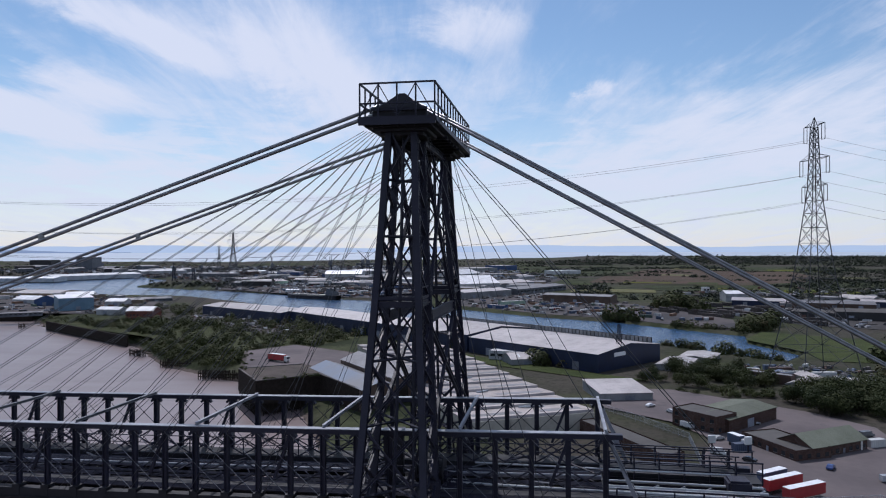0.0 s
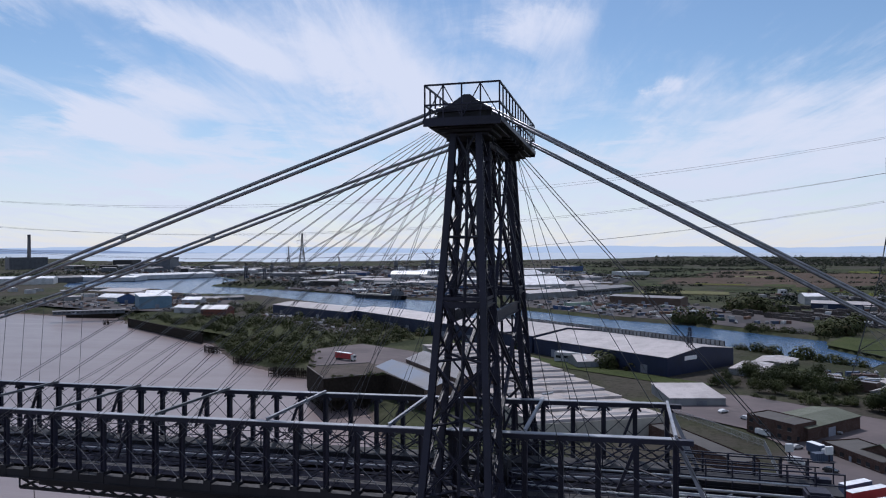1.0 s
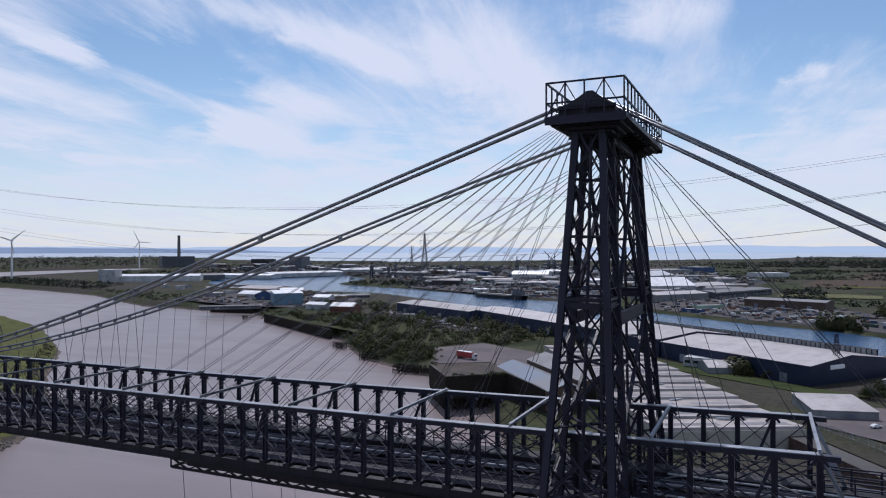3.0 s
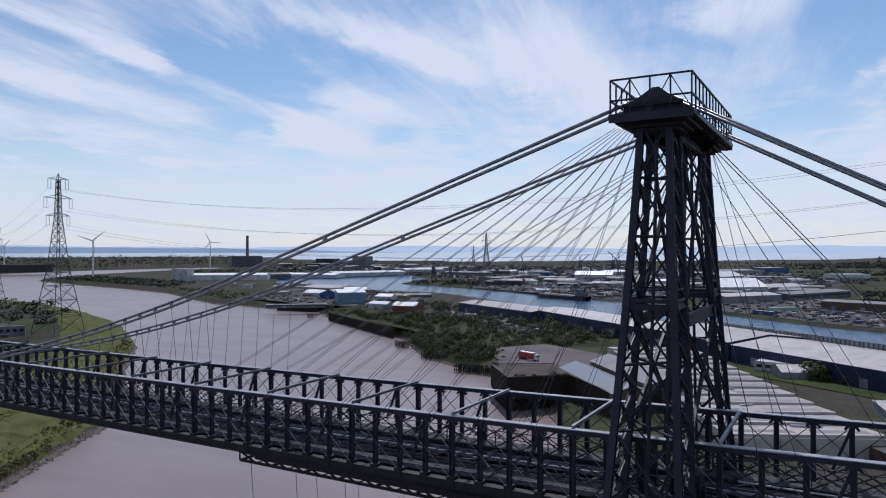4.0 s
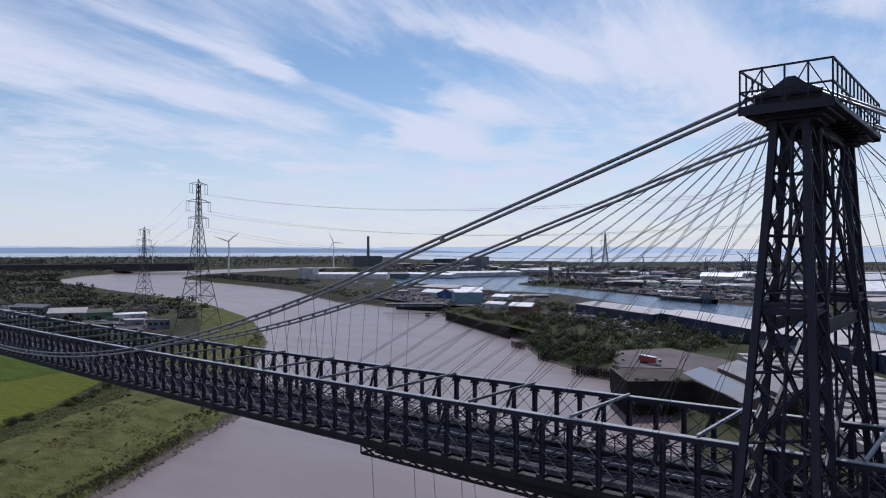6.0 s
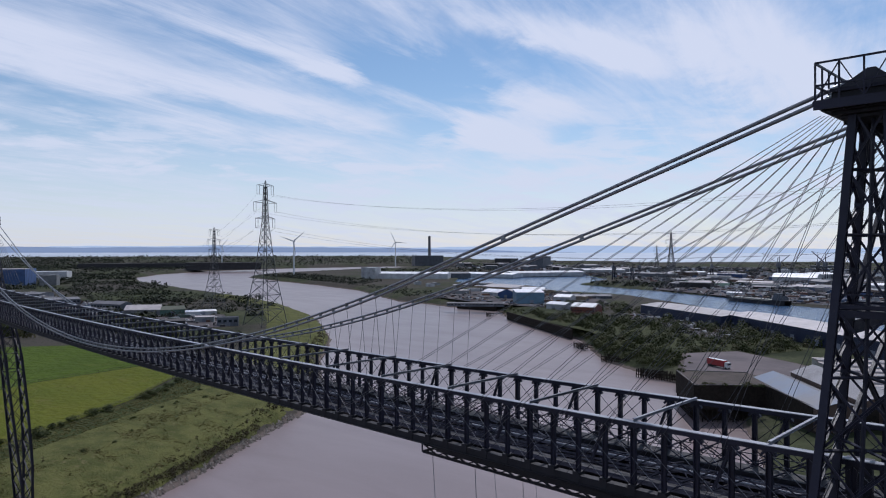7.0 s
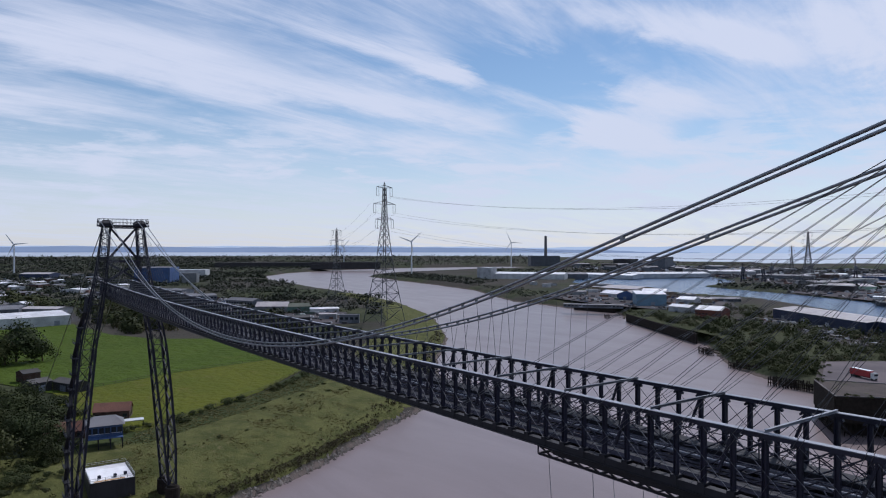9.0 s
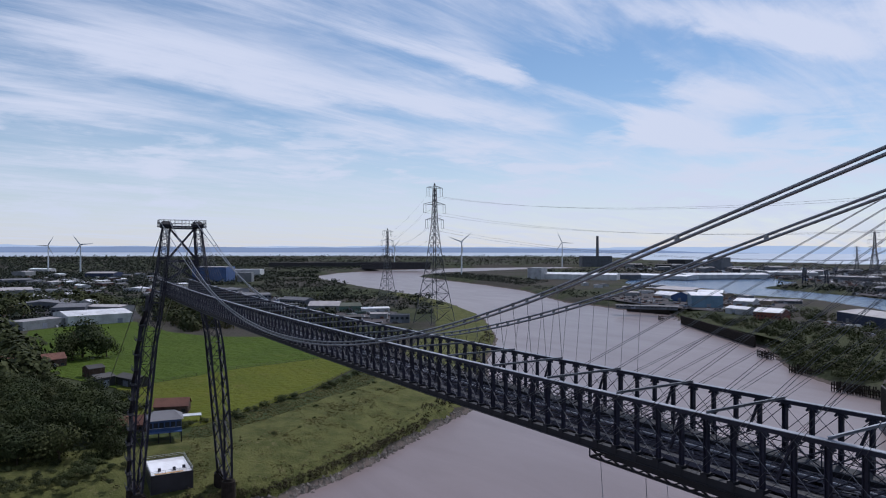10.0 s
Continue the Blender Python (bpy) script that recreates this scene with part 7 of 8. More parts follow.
DARK_STOCK = material("scale_steel", (0.040, 0.034, 0.034), (0.060, 0.044, 0.038), 0.1, 0.7, vary=0.4)
for i in range(13):
    for j in range(6):
        u, v = i / 12.0, j / 5.0
        x = 92 + u * 130 + v * 70 + green.uniform(-4, 4)
        y = 735 - u * 128 + v * 100 + green.uniform(-4, 4)
        if green.random() < 0.85:
            stock_stack(x, y, -44 + green.uniform(-5, 5), green.uniform(10, 22), green.randint(3, 6), green.randint(2, 5), DARK_STOCK)


# ship alongside the dock
def coaster(x, y, turn):
    ob = thing("cargo_ship", "dark-hulled coaster with pale superstructure moored at the quay", "ship", at=pose(x, y, 2.0, 0, 0, turn))
    L = 98.0
    bm = bmesh.new()
    top, low = [], []
    for i in range(17):
        u = -1 + i / 8.0
        wd = 7.0 * (1 - max(0, -u - 0.45) ** 2 * 3.0) * (1 - max(0, u - 0.8) ** 2 * 4)
        sh = 4.6 + (1.6 if u < -0.8 else 0) + (1.4 if u > 0.62 else 0)
        for s in (-1, 1):
            top.append(bm.verts.new((u * L / 2, s * max(wd, 0.4), sh)))
            low.append(bm.verts.new((u * L / 2 * 0.96, s * max(wd * 0.85, 0.3), -1.5)))
    for i in range(16):
        for s in (0, 1):
            a, b = 2 * i + s, 2 * i + 2 + s
            bm.faces.new((top[a], top[b], low[b], low[a]))
        bm.faces.new((top[2 * i], top[2 * i + 1], top[2 * i + 3], top[2 * i + 2]))
    bmesh.ops.recalc_face_normals(bm, faces=bm.faces)
    part("hull", bm, WALLS["dark"], ob)
    for i in range(4):
        bm = bmesh.new()
        box(bm, -36 + i * 16, -4.6, 4.6, -22 + i * 16, 4.6, 6.2)
        part("hatch", bm, WALLS["cream"], ob)
    for x0, x1, z0, z1, wd in ((30, 44, 6.0, 9, 6), (31, 42, 9, 12, 5.6), (32, 39, 12, 14.6, 5.2)):
        bm = bmesh.new()
        box(bm, x0, -wd, z0, x1, wd, z1)
        part("deckhouse", bm, WALLS["slate"], ob)
    bar("funnel", (42, 0, 12), (42, 0, 18), 2.4, 2.4, STEEL_DARK, ob, "rod")
    bar("mast", (34, 0, 14.6), (34, 0, 22), 0.4, 0.4, STEEL, ob, "rod")
    bar("mast", (-42, 0, 5), (-42, 0, 14), 0.4, 0.4, STEEL, ob, "rod")
    return ob


coaster(-331, 872, -24)


def dock_crane(x, y, turn, tall):
    ob = thing("dock_crane", "dark dockside jib crane seen against the sea", "crane", "dock cranes", pose(x, y, GROUND, 0, 0, turn))
    for cx in (-3, 3):
        for cy in (-3, 3):
            bar("leg", (cx, cy, 0), (cx * 0.6, cy * 0.6, tall * 0.45), 1.5, 1.5, STEEL, ob)
    bm = bmesh.new()
    box(bm, -3.5, -3, tall * 0.45, 4.5, 3, tall * 0.62)
    part("cab", bm, WALLS["slate"], ob)
    for s in (-1.2, 1.2):
        bar("jib", (2, s, tall * 0.6), (tall * 0.62, s * 0.4, tall), 1.0, 1.0, STEEL, ob)
    bar("mast", (-1, 0, tall * 0.6), (-0.5, 0, tall * 0.9), 1.2, 1.2, STEEL, ob)
    bar("tie", (-0.5, 0, tall * 0.9), (tall * 0.62, 0, tall), 0.3, 0.3, STEEL, ob)
    return ob


for x, y, a, h in ((-790, 1290, 40, 44), (-765, 1325, 200, 40), (-690, 1560, 120, 50), (-560, 1620, 200, 58), (-590, 1700, 60, 52), (-520, 1760, 20, 60), (-470, 1640, 150, 62), (-430, 1720, 30, 56), (-350, 1700, 160, 58), (-300, 1760, 40, 54), (-900, 1600, 80, 40)):
    dock_crane(x, y, a, h)


# ---------------------------------------------------------------- old jetties and dolphins in the river
def pile_jetty(x, y, turn, length, width, label):
    ob = thing("timber_jetty", label, "jetty", "ruined jetties", pose(x, y, TIDE, 0, 0, turn))
    r = random.Random(int(x))
    for i in range(int(length // 1.6)):
        for j in range(max(2, int(width // 2.2))):
            u, v = -length / 2 + 1.6 * i + r.uniform(-0.3, 0.3), -width / 2 + 2.2 * j + r.uniform(-0.3, 0.3)
            bar("pile", (u, v, -2.5), (u + r.uniform(-0.2, 0.2), v, r.uniform(3.6, 5.4)), 0.55, 0.55, TIMBER_DARK, ob, "rod")
    for v in (-width / 2, width / 2 - 1):
        for z in (1.8, 3.6):
            bar("waling", (-length / 2, v, z), (length / 2, v, z), 0.4, 0.5, TIMBER_DARK, ob)
    return ob


pile_jetty(-282, 402, -20, 17, 6, "row of ruined black timber jetty piles in the river")
pile_jetty(-229, 364, -10, 24, 9, "broken black timber jetty standing in shallow water")
pile_jetty(-184, 333, 0, 26, 10, "old black timber jetty beside the wharf")
pile_jetty(-341, 456, -20, 7, 4, "small cluster of black timber piles off the bank")
pile_jetty(-494, 540, 0, 7, 6, "black timber mooring dolphin standing in the river")
for (ax, ay), (bx, by) in (((-437, 500), (-300, 415)), ((-560, 556), (-500, 562))):
    k = (EYE[2] + 4) / EYE[2]
    ax, ay, bx, by = EYE[0] + (ax - EYE[0]) * k, EYE[1] + (ay - EYE[1]) * k, EYE[0] + (bx - EYE[0]) * k, EYE[1] + (by - EYE[1]) * k
    quay = thing("quay_wall", "dark stained old quay wall along the river", "quay wall", "quay walls")
    m = math.hypot(bx - ax, by - ay)
    for i in range(int(m // 6)):
        t0, t1 = i * 6 / m, min(1, (i * 6 + 5.9) / m)
        bar("wall_panel", (ax + (bx - ax) * t0, ay + (by - ay) * t0, 0.0), (ax + (bx - ax) * t1, ay + (by - ay) * t1, 0.0), 1.2, 8.4, TIMBER_DARK, quay)


# ---------------------------------------------------------------- traveller under the boom
trav = thing("traveller", "dark lattice trolley frame running under the boom", "trolley", at=pose(0, 0, 0.5))
TX0, TX1 = -29.2, 3.0
for y in (-3.3, -0.9, 0.9, 3.3):
    for z in (55.5, 56.1):
        bar("chord", (TX0, y, z), (TX1, y, z + 0.35), 0.16, 0.16, STEEL_DARK, trav)
    n = 22
    for i in range(n):
        x0, x1 = TX0 + (TX1 - TX0) * i / n, TX0 + (TX1 - TX0) * (i + 1) / n
        z = 55.5 + 0.35 * i / n
        bar("brace", (x0, y, z), (x1, y, z + 0.6), 0.12, 0.08, STEEL_DARK, trav)
        bar("brace", (x0, y, z + 0.6), (x1, y, z), 0.12, 0.08, STEEL_DARK, trav)
        if i % 3 == 0:
            bar("wheel", (x0 + 0.5, y - 0.12, 56.45 + 0.35 * i / n), (x0 + 0.5, y + 0.12, 56.45 + 0.35 * i / n), 0.5, 0.5, STEEL_DARK, trav, "rod")
for i in range(12):
    x = TX0 + (TX1 - TX0) * i / 11
    bar("cross_member", (x, -3.25, 55.5 + 0.03 * i), (x, 3.25, 55.5 + 0.03 * i), 0.14, 0.16, STEEL_DARK, trav)
for y in (-3.3, 3.3):
    bar("side_plate", (TX0 + 1.5, y * 1.03, 56.0), (TX1, y * 1.03, 56.3), 0.05, 0.36, STEEL_DARK, trav)
for y in (-2.1, 0.0, 2.1):
    bar("deck_plank", (TX0 + 0.5, y, 55.74), (TX1, y, 56.05), 1.7, 0.06, STEEL_DARK, trav)
bar("end_rail", (TX0, -3.4, 55.5), (TX0, -3.4, 56.6), 0.08, 0.08, STEEL, trav)
for i, x in enumerate(np.linspace(TX0 + 1, TX1 - 2, 8)):
    for y in (-3.3, 3.3):
        tagged(strand("suspension_rope", [(x, y, 55.9), (x * 0.72 - 3.6, y * 1.1, 11.0)], 0.022, CABLE, sides=4), "thin wire rope hanging from the trolley under the boom", "rope", "gondola ropes")


cab = thing("equipment_cabinet", "dark steel machinery cabinet standing on the boom floor inside the tower", "cabinet", at=pose(-1.45, -0.3, z_bot(0) + 0.36, 0, 0, 6))
bm = bmesh.new()
box(bm, -0.55, -0.45, 0.0, 0.55, 0.45, 2.5)
bmesh.ops.bevel(bm, geom=bm.edges[:], offset=0.06, segments=2, affect="EDGES")
part("case", bm, STEEL_DARK, cab)
for s_ in (-0.27, 0.27):
    door = bar("door", (s_, -0.47, 0.15), (s_, -0.47, 2.35), 0.5, 0.04, STEEL_DARK, cab, up=(0, 1, 0))
bar("lid", (-0.6, 0, 2.54), (0.6, 0, 2.54), 1.0, 0.08, STEEL, cab)
winch = thing("winch_drum", "dark cable winch drum on its bearers beside the cabinet", "winch", at=pose(0.9, -1.4, z_bot(0) + 0.36))
bm = bmesh.new()
bmesh.ops.create_cone(bm, cap_ends=True, segments=20, radius1=0.55, radius2=0.55, depth=1.3, matrix=pose(0, 0, 0.75, 0, 90))
part("drum", bm, STEEL_DARK, winch)
for s_ in (-0.7, 0.7):
    bm = bmesh.new()
    bmesh.ops.create_cone(bm, cap_ends=True, segments=20, radius1=0.75, radius2=0.75, depth=0.08, matrix=pose(s_, 0, 0.75, 0, 90))
    part("flange", bm, STEEL_DARK, winch)
    bar("bearer", (s_ * 1.15, -0.7, 0.08), (s_ * 1.15, 0.7, 0.08), 0.2, 0.16, STEEL, winch)
    bar("bracket", (s_ * 1.15, 0, 0.1), (s_ * 1.15, 0, 0.8), 0.16, 0.3, STEEL, winch)


# ---------------------------------------------------------------- railed service deck past the near end of the boom
end = thing("service_platform", "railed steel service platform at the end of the boom", "platform")
zb = z_bot(10) - 0.35
for y in (-3.4, -1.2, 1.2, 3.4):
    bar("bearer", (10.2, y, zb + 0.1), (18.8, y, zb + 0.1), 0.26, 0.36, STEEL, end, "beam")
for i in range(7):
    x = 10.6 + i * 1.36
    bar("cross_member", (x, -3.9, zb - 0.05), (x, 3.9, zb - 0.05), 0.2, 0.3, STEEL, end, "beam")
    for y in (-3.7, 1.6, 3.7):
        bar("rail_post", (x, y, zb + 0.3), (x, y, zb + 1.5), 0.07, 0.07, STEEL, end)
for y in (-3.7, 1.6, 3.7):
    for z in (0.9, 1.5):
        bar("handrail", (10.6, y, zb + z), (18.8, y, zb + z), 0.07, 0.07, STEEL, end)
bar("grating", (10.4, 2.65, zb + 0.32), (18.8, 2.65, zb + 0.32), 2.0, 0.08, STEEL_DARK, end)
bar("grating", (10.4, -2.9, zb + 0.32), (18.8, -2.9, zb + 0.32), 1.2, 0.08, STEEL_DARK, end)
for y, z, a in ((-1.6, 0.55, 8.0), (-0.4, 0.5, 8.2), (0.5, 0.5, 8.2)):
    bar("pipe", (10.3, y, zb + z), (10.3 + a, y, zb + z), 0.16, 0.16, STEEL_PALE, end, "rod")
for y, z, x0, x1 in ((-2.3, 0.5, 1.2, 18.4), (-1.5, 0.62, 2.0, 16.0), (-0.7, 0.5, 1.2, 18.0), (0.4, 0.55, 1.2, 15.5), (1.2, 0.9, 3.0, 17.0), (-3.0, 1.1, 4.0, 18.6)):
    bar("pipe", (x0, y, zb + z), (x1, y, zb + z), 0.11, 0.11, STEEL_PALE, end, "rod")
bar("footway", (10.06, 2.55, zb + 0.55), (17.6, 2.55, zb + 0.55), 1.55, 0.12, STEEL_DARK, end)
bar("footway_girder", (10.06, 1.80, zb + 0.36), (17.6, 1.80, zb + 0.36), 0.16, 0.5, STEEL_DARK, end)
bar("footway_girder", (10.06, -3.4, zb + 0.9), (17.6, -3.4, zb + 0.9), 0.12, 0.35, STEEL, end)
for i in range(6):
    x = 10.6 + i * 1.36
    bar("rail_post", (x, 1.80, zb + 0.6), (x, 1.80, zb + 1.75), 0.06, 0.06, STEEL, end)
    bar("rail_post", (x, 3.3, zb + 0.2), (x, 3.3, zb + 1.75), 0.10, 0.10, STEEL, end)
    bar("tread", (x, -1.0, zb + 0.34), (x + 1.2, 0.6, zb + 0.34), 0.10, 0.06, STEEL_SUNLIT, end)
for y, z in ((1.80, 1.75), (1.80, 1.2), (3.3, 1.75), (3.3, 1.2)):
    bar("handrail", (10.06, y, zb + z), (17.6, y, zb + z), 0.06, 0.06, STEEL, end)
bm = bmesh.new()
box(bm, 16.6, -0.2, zb + 0.3, 17.8, 1.0, zb + 1.0)
bmesh.ops.bevel(bm, geom=bm.edges[:], offset=0.12, segments=2, affect="EDGES")
part("winch_cover", bm, STEEL, end)
for x in (16.6, 18.6):
    lamp = thing("floodlight", "white-cased floodlight on a rail post at the boom end", "floodlight", "floodlights", pose(x, 3.9, zb + 1.5, 0, 0, 20))
    bar("bracket", (0, 0, 0), (0, 0, 0.5), 0.06, 0.06, STEEL, lamp)
    bm = bmesh.new()
    box(bm, -0.22, -0.08, 0.4, 0.22, 0.1, 0.86)
    bmesh.ops.bevel(bm, geom=bm.edges[:], offset=0.03, segments=1, affect="EDGES")
    part("case", bm, CAR_PAINTS[0], lamp)


# ---------------------------------------------------------------- buildings at the foot of the far tower
hut = thing("riverside_house", "blue-fronted house on stilts with grey roof and balcony", "house", at=pose(-249, 4, GROUND, 0, 0, 82))
bm = bmesh.new()
box(bm, -5.5, -4.5, 4.2, 5.5, 4.5, 8.0)
part("wall", bm, WALLS["blue"], hut)
bm = bmesh.new()
v = [bm.verts.new(c) for c in ((-6.2, -5.2, 8.0), (6.2, -5.2, 8.0), (6.2, 5.2, 8.0), (-6.2, 5.2, 8.0), (-3.2, 0, 10.4), (3.2, 0, 10.4))]
for f in ((0, 1, 5, 4), (1, 2, 5), (2, 3, 4, 5), (3, 0, 4), (3, 2, 1, 0)):
    bm.faces.new([v[i] for i in f])
part("roof", bm, ROOF_GREY, hut)
for i in range(6):
    u = -4.6 + 1.84 * i
    bar("window", (u, -4.54, 5.4), (u, -4.54, 7.2), 1.4, 0.1, GLASS, hut, up=(0, 1, 0))
    bar("window_frame", (u - 0.8, -4.6, 5.3), (u + 0.8, -4.6, 5.3), 0.14, 0.1, CAR_PAINTS[0], hut)
bar("balcony", (-5.6, -5.6, 4.1), (5.6, -5.6, 4.1), 2.2, 0.2, WALLS["blue"], hut)
for z in (4.7, 5.2):
    bar("handrail", (-5.6, -6.6, z), (5.6, -6.6, z), 0.07, 0.07, WALLS["blue"], hut)
for u in (-5.4, -1.8, 1.8, 5.4):
    for vv in (-6.4, -4.4, 4.2):
        bar("stilt", (u, vv, -2.5), (u, vv, 4.1), 0.3, 0.3, STEEL_DARK, hut)
    bar("rail_post", (u, -6.6, 4.2), (u, -6.6, 5.2), 0.07, 0.07, WALLS["blue"], hut)
store = thing("control_building", "low dark building with bright white flat roof by the river", "building", at=pose(-210.5, -0.6, 2.4, 0, 0, 88))
bm = bmesh.new()
box(bm, -6.4, -8.2, -5.0, 5.2, 8.2, 3.6)
part("wall", bm, WALLS["dark"], store)
bm = bmesh.new()
box(bm, -6.1, -7.9, 3.6, 4.9, 7.9, 3.80)
part("roof", bm, ROOF_WHITE, store, "bright white flat roof covering")
for ax, ay, bx, by in ((-6.3, -8.1, 5.1, -8.1), (5.1, -8.1, 5.1, 8.1), (5.1, 8.1, -6.3, 8.1), (-6.3, 8.1, -6.3, -8.1)):
    bar("parapet", (ax, ay, 3.70), (bx, by, 3.70), 0.25, 0.32, WALLS["dark"], store)
    for z in (4.5, 5.0):
        bar("handrail", (ax, ay, z), (bx, by, z), 0.07, 0.07, STEEL_PALE, store)
    for i in range(6):
        bar("rail_post", (ax + (bx - ax) * i / 6, ay + (by - ay) * i / 6, 4.0), (ax + (bx - ax) * i / 6, ay + (by - ay) * i / 6, 5.0), 0.08, 0.08, STEEL, store)
bar("edge_strip", (-5.2, -7.2, 3.86), (2.6, -7.2, 3.86), 0.9, 0.08, material("ochre_paint", (0.45, 0.24, 0.06), None, 0.8, 0.6), store, label="ochre painted strip along the roof edge")
for u, v_ in ((-3.6, -4.6), (0.4, -5.0), (3.2, -4.2)):
    bm = bmesh.new()
    box(bm, u - 0.4, v_ - 0.4, 3.80, u + 0.4, v_ + 0.4, 4.7)
    bmesh.ops.bevel(bm, geom=bm.edges[:], offset=0.05, segments=1, affect="EDGES")
    part("roof_vent", bm, STEEL, store)
shed(-290, 14, 13, 8, 70, 3.4, "brick", "redgable")
shed(-268, -6, 14, 8, 80, 3.0, "brick", "redgable")
canopy = thing("canopy", "white fabric awning beside the riverside house", "awning", at=pose(-270, 17, GROUND, 0, 0, 80))
bm = bmesh.new()
box(bm, -4, -2, 2.8, 4, 2, 3.0)
part("cover", bm, CAR_PAINTS[0], canopy)
for u in (-3.8, 3.8):
    for v_ in (-1.8, 1.8):
        bar("post", (u, v_, -0.2), (u, v_, 2.8), 0.12, 0.12, STEEL, canopy)


# ---------------------------------------------------------------- fences
def palisade(points, high, gap, label, mat, base=GROUND + 0.3, bars=4):
    """A fence: posts, rails and uprights."""
    ob = thing("fence", label, "fence", "fences")
    pales = []
    for (ax, ay), (bx, by) in zip(points, points[1:]):
        m = math.hypot(bx - ax, by - ay)
        n = max(1, int(m // gap))
        for z in (0.3, high - 0.2):
            bar("rail", (ax, ay, base + z), (bx, by, base + z), 0.08, 0.10, mat, ob)
        for i in range(n):
            x0, y0 = ax + (bx - ax) * i / n, ay + (by - ay) * i / n
            bar("post", (x0, y0, base - 0.4), (x0, y0, base + high), 0.14, 0.14, mat, ob)
            for j in range(1, bars):
                t = (i + j / bars) / n
                pales.append(((ax + (bx - ax) * t, ay + (by - ay) * t, base + 0.1), (ax + (bx - ax) * t, ay + (by - ay) * t, base + high * 0.95), 0.07))
    if pales:
        bars_mesh("pales", pales, mat, ob)
    return ob


FENCE_WOOD = material("weathered_fence", (0.10, 0.09, 0.075), None, 0.6, 0.9)
palisade([(-354, 0), (-360, 22), (-378, 63), (-392, 130)], 1.5, 6.0, "low dark wire fence across the playing field", FENCE_WOOD, bars=1)
palisade([(-258, 9), (-270, 30), (-286, 53), (-306, 80), (-332, 106), (-354, 128)], 1.2, 6.0, "low post fence along the edge of the field", FENCE_WOOD, bars=1)
palisade([(20, 262), (38, 236), (52, 214), (50, 176)], 2.4, 2.6, "grey steel palisade fence beside the yard road", STEEL_PALE, bars=5)
palisade([(62, 150), (90, 158), (112, 150)], 2.4, 2.6, "grey steel palisade fence round the trailer park", STEEL_PALE, bars=5)
conv = thing("roof_gallery", "long pale ribbed gallery along the warehouse roof edge", "gallery")
for i in range(64):
    ax, ay, bx, by = -86, 510, 62, 391.5
    t0, t1 = i / 64.0, (i + 0.72) / 64.0
    bar("panel", (ax + (bx - ax) * t0, ay + (by - ay) * t0, 15.6), (ax + (bx - ax) * t1, ay + (by - ay) * t1, 15.6), 0.5, 3.0, WALLS["grey"], conv)
bar("rail", (-86, 510.6, 15.8), (62, 392.1, 15.8), 0.3, 3.2, WALLS["dark"], conv)
# long brick range below the approach, with a parapet
shed(30, 200, 46, 8, -59, 4.2, "brick", "flat")


# ---------------------------------------------------------------- scattered far works between the docks and the sea
town = random.Random(21)


def works(poly, count, styles, lo, hi, high):
    xs, ys = [p[0] for p in poly], [p[1] for p in poly]
    k = 0
    while k < count:
        x, y = town.uniform(min(xs), max(xs)), town.uniform(min(ys), max(ys))
        if not contains(poly, x, y):
            continue
        k += 1
        style = town.choice(styles)
        ob = thing("warehouse", SAY[style] + " industrial shed among distant dock works", "warehouse", "distant sheds", pose(x, y, GROUND, 0, 0, town.choice((8, 50, -35)) + town.uniform(-8, 8)))
        l, d, h = town.uniform(lo, hi), town.uniform(lo, hi) * 0.55, town.uniform(*high)
        bm = bmesh.new()
        box(bm, -l / 2, -d / 2, -0.5, l / 2, d / 2, h)
        part("wall", bm, WALLS[style], ob)
        bm = bmesh.new()
        r = h + d * 0.09
        v = [bm.verts.new(c) for c in ((-l / 2 - 0.4, -d / 2 - 0.4, h), (l / 2 + 0.4, -d / 2 - 0.4, h), (l / 2 + 0.4, d / 2 + 0.4, h), (-l / 2 - 0.4, d / 2 + 0.4, h), (-l / 2 - 0.4, 0, r), (l / 2 + 0.4, 0, r))]
        for f in ((0, 1, 5, 4), (2, 3, 4, 5), (1, 2, 5), (3, 0, 4), (3, 2, 1, 0)):
            bm.faces.new([v[i] for i in f])
        part("roof", bm, town.choice((ROOFS[style], ROOF_GREY, ROOF_GREY)), ob)


works([(-300, 1010), (-560, 1120), (-680, 1380), (-900, 1640), (-500, 1900), (-150, 1700), (-140, 1250)], 56, ("slate", "grey", "dark", "white", "blue", "rust"), 22, 60, (4, 10))
works([(-150, 950), (-60, 1000), (-20, 1250), (-120, 1700), (-260, 1500), (-240, 1050)], 22, ("white", "grey", "slate", "tan"), 24, 60, (4, 8))
works([(-700, 900), (-560, 820), (-480, 720), (-620, 660), (-900, 800), (-1060, 960)], 22, ("slate", "tan", "rust", "grey", "white"), 10, 26, (3, 6))
works([(-1250, 1500), (-900, 1700), (-1000, 2100), (-1700, 2150), (-1900, 1800)], 26, ("slate", "dark", "grey"), 25, 70, (5, 14))
works([(-1700, -120), (-1000, -90), (-800, 30), (-1000, 190), (-1800, 240)], 44, ("white", "grey", "slate", "cream", "brick"), 14, 40, (4, 8))
works([(-960, 150), (-700, 170), (-640, 250), (-900, 270), (-1200, 240)], 22, ("grey", "slate", "white", "rust"), 10, 24, (3, 6))
works([(230, 760), (420, 830), (520, 1000), (300, 960)], 14, ("dark", "grey", "slate"), 16, 40, (4, 7))


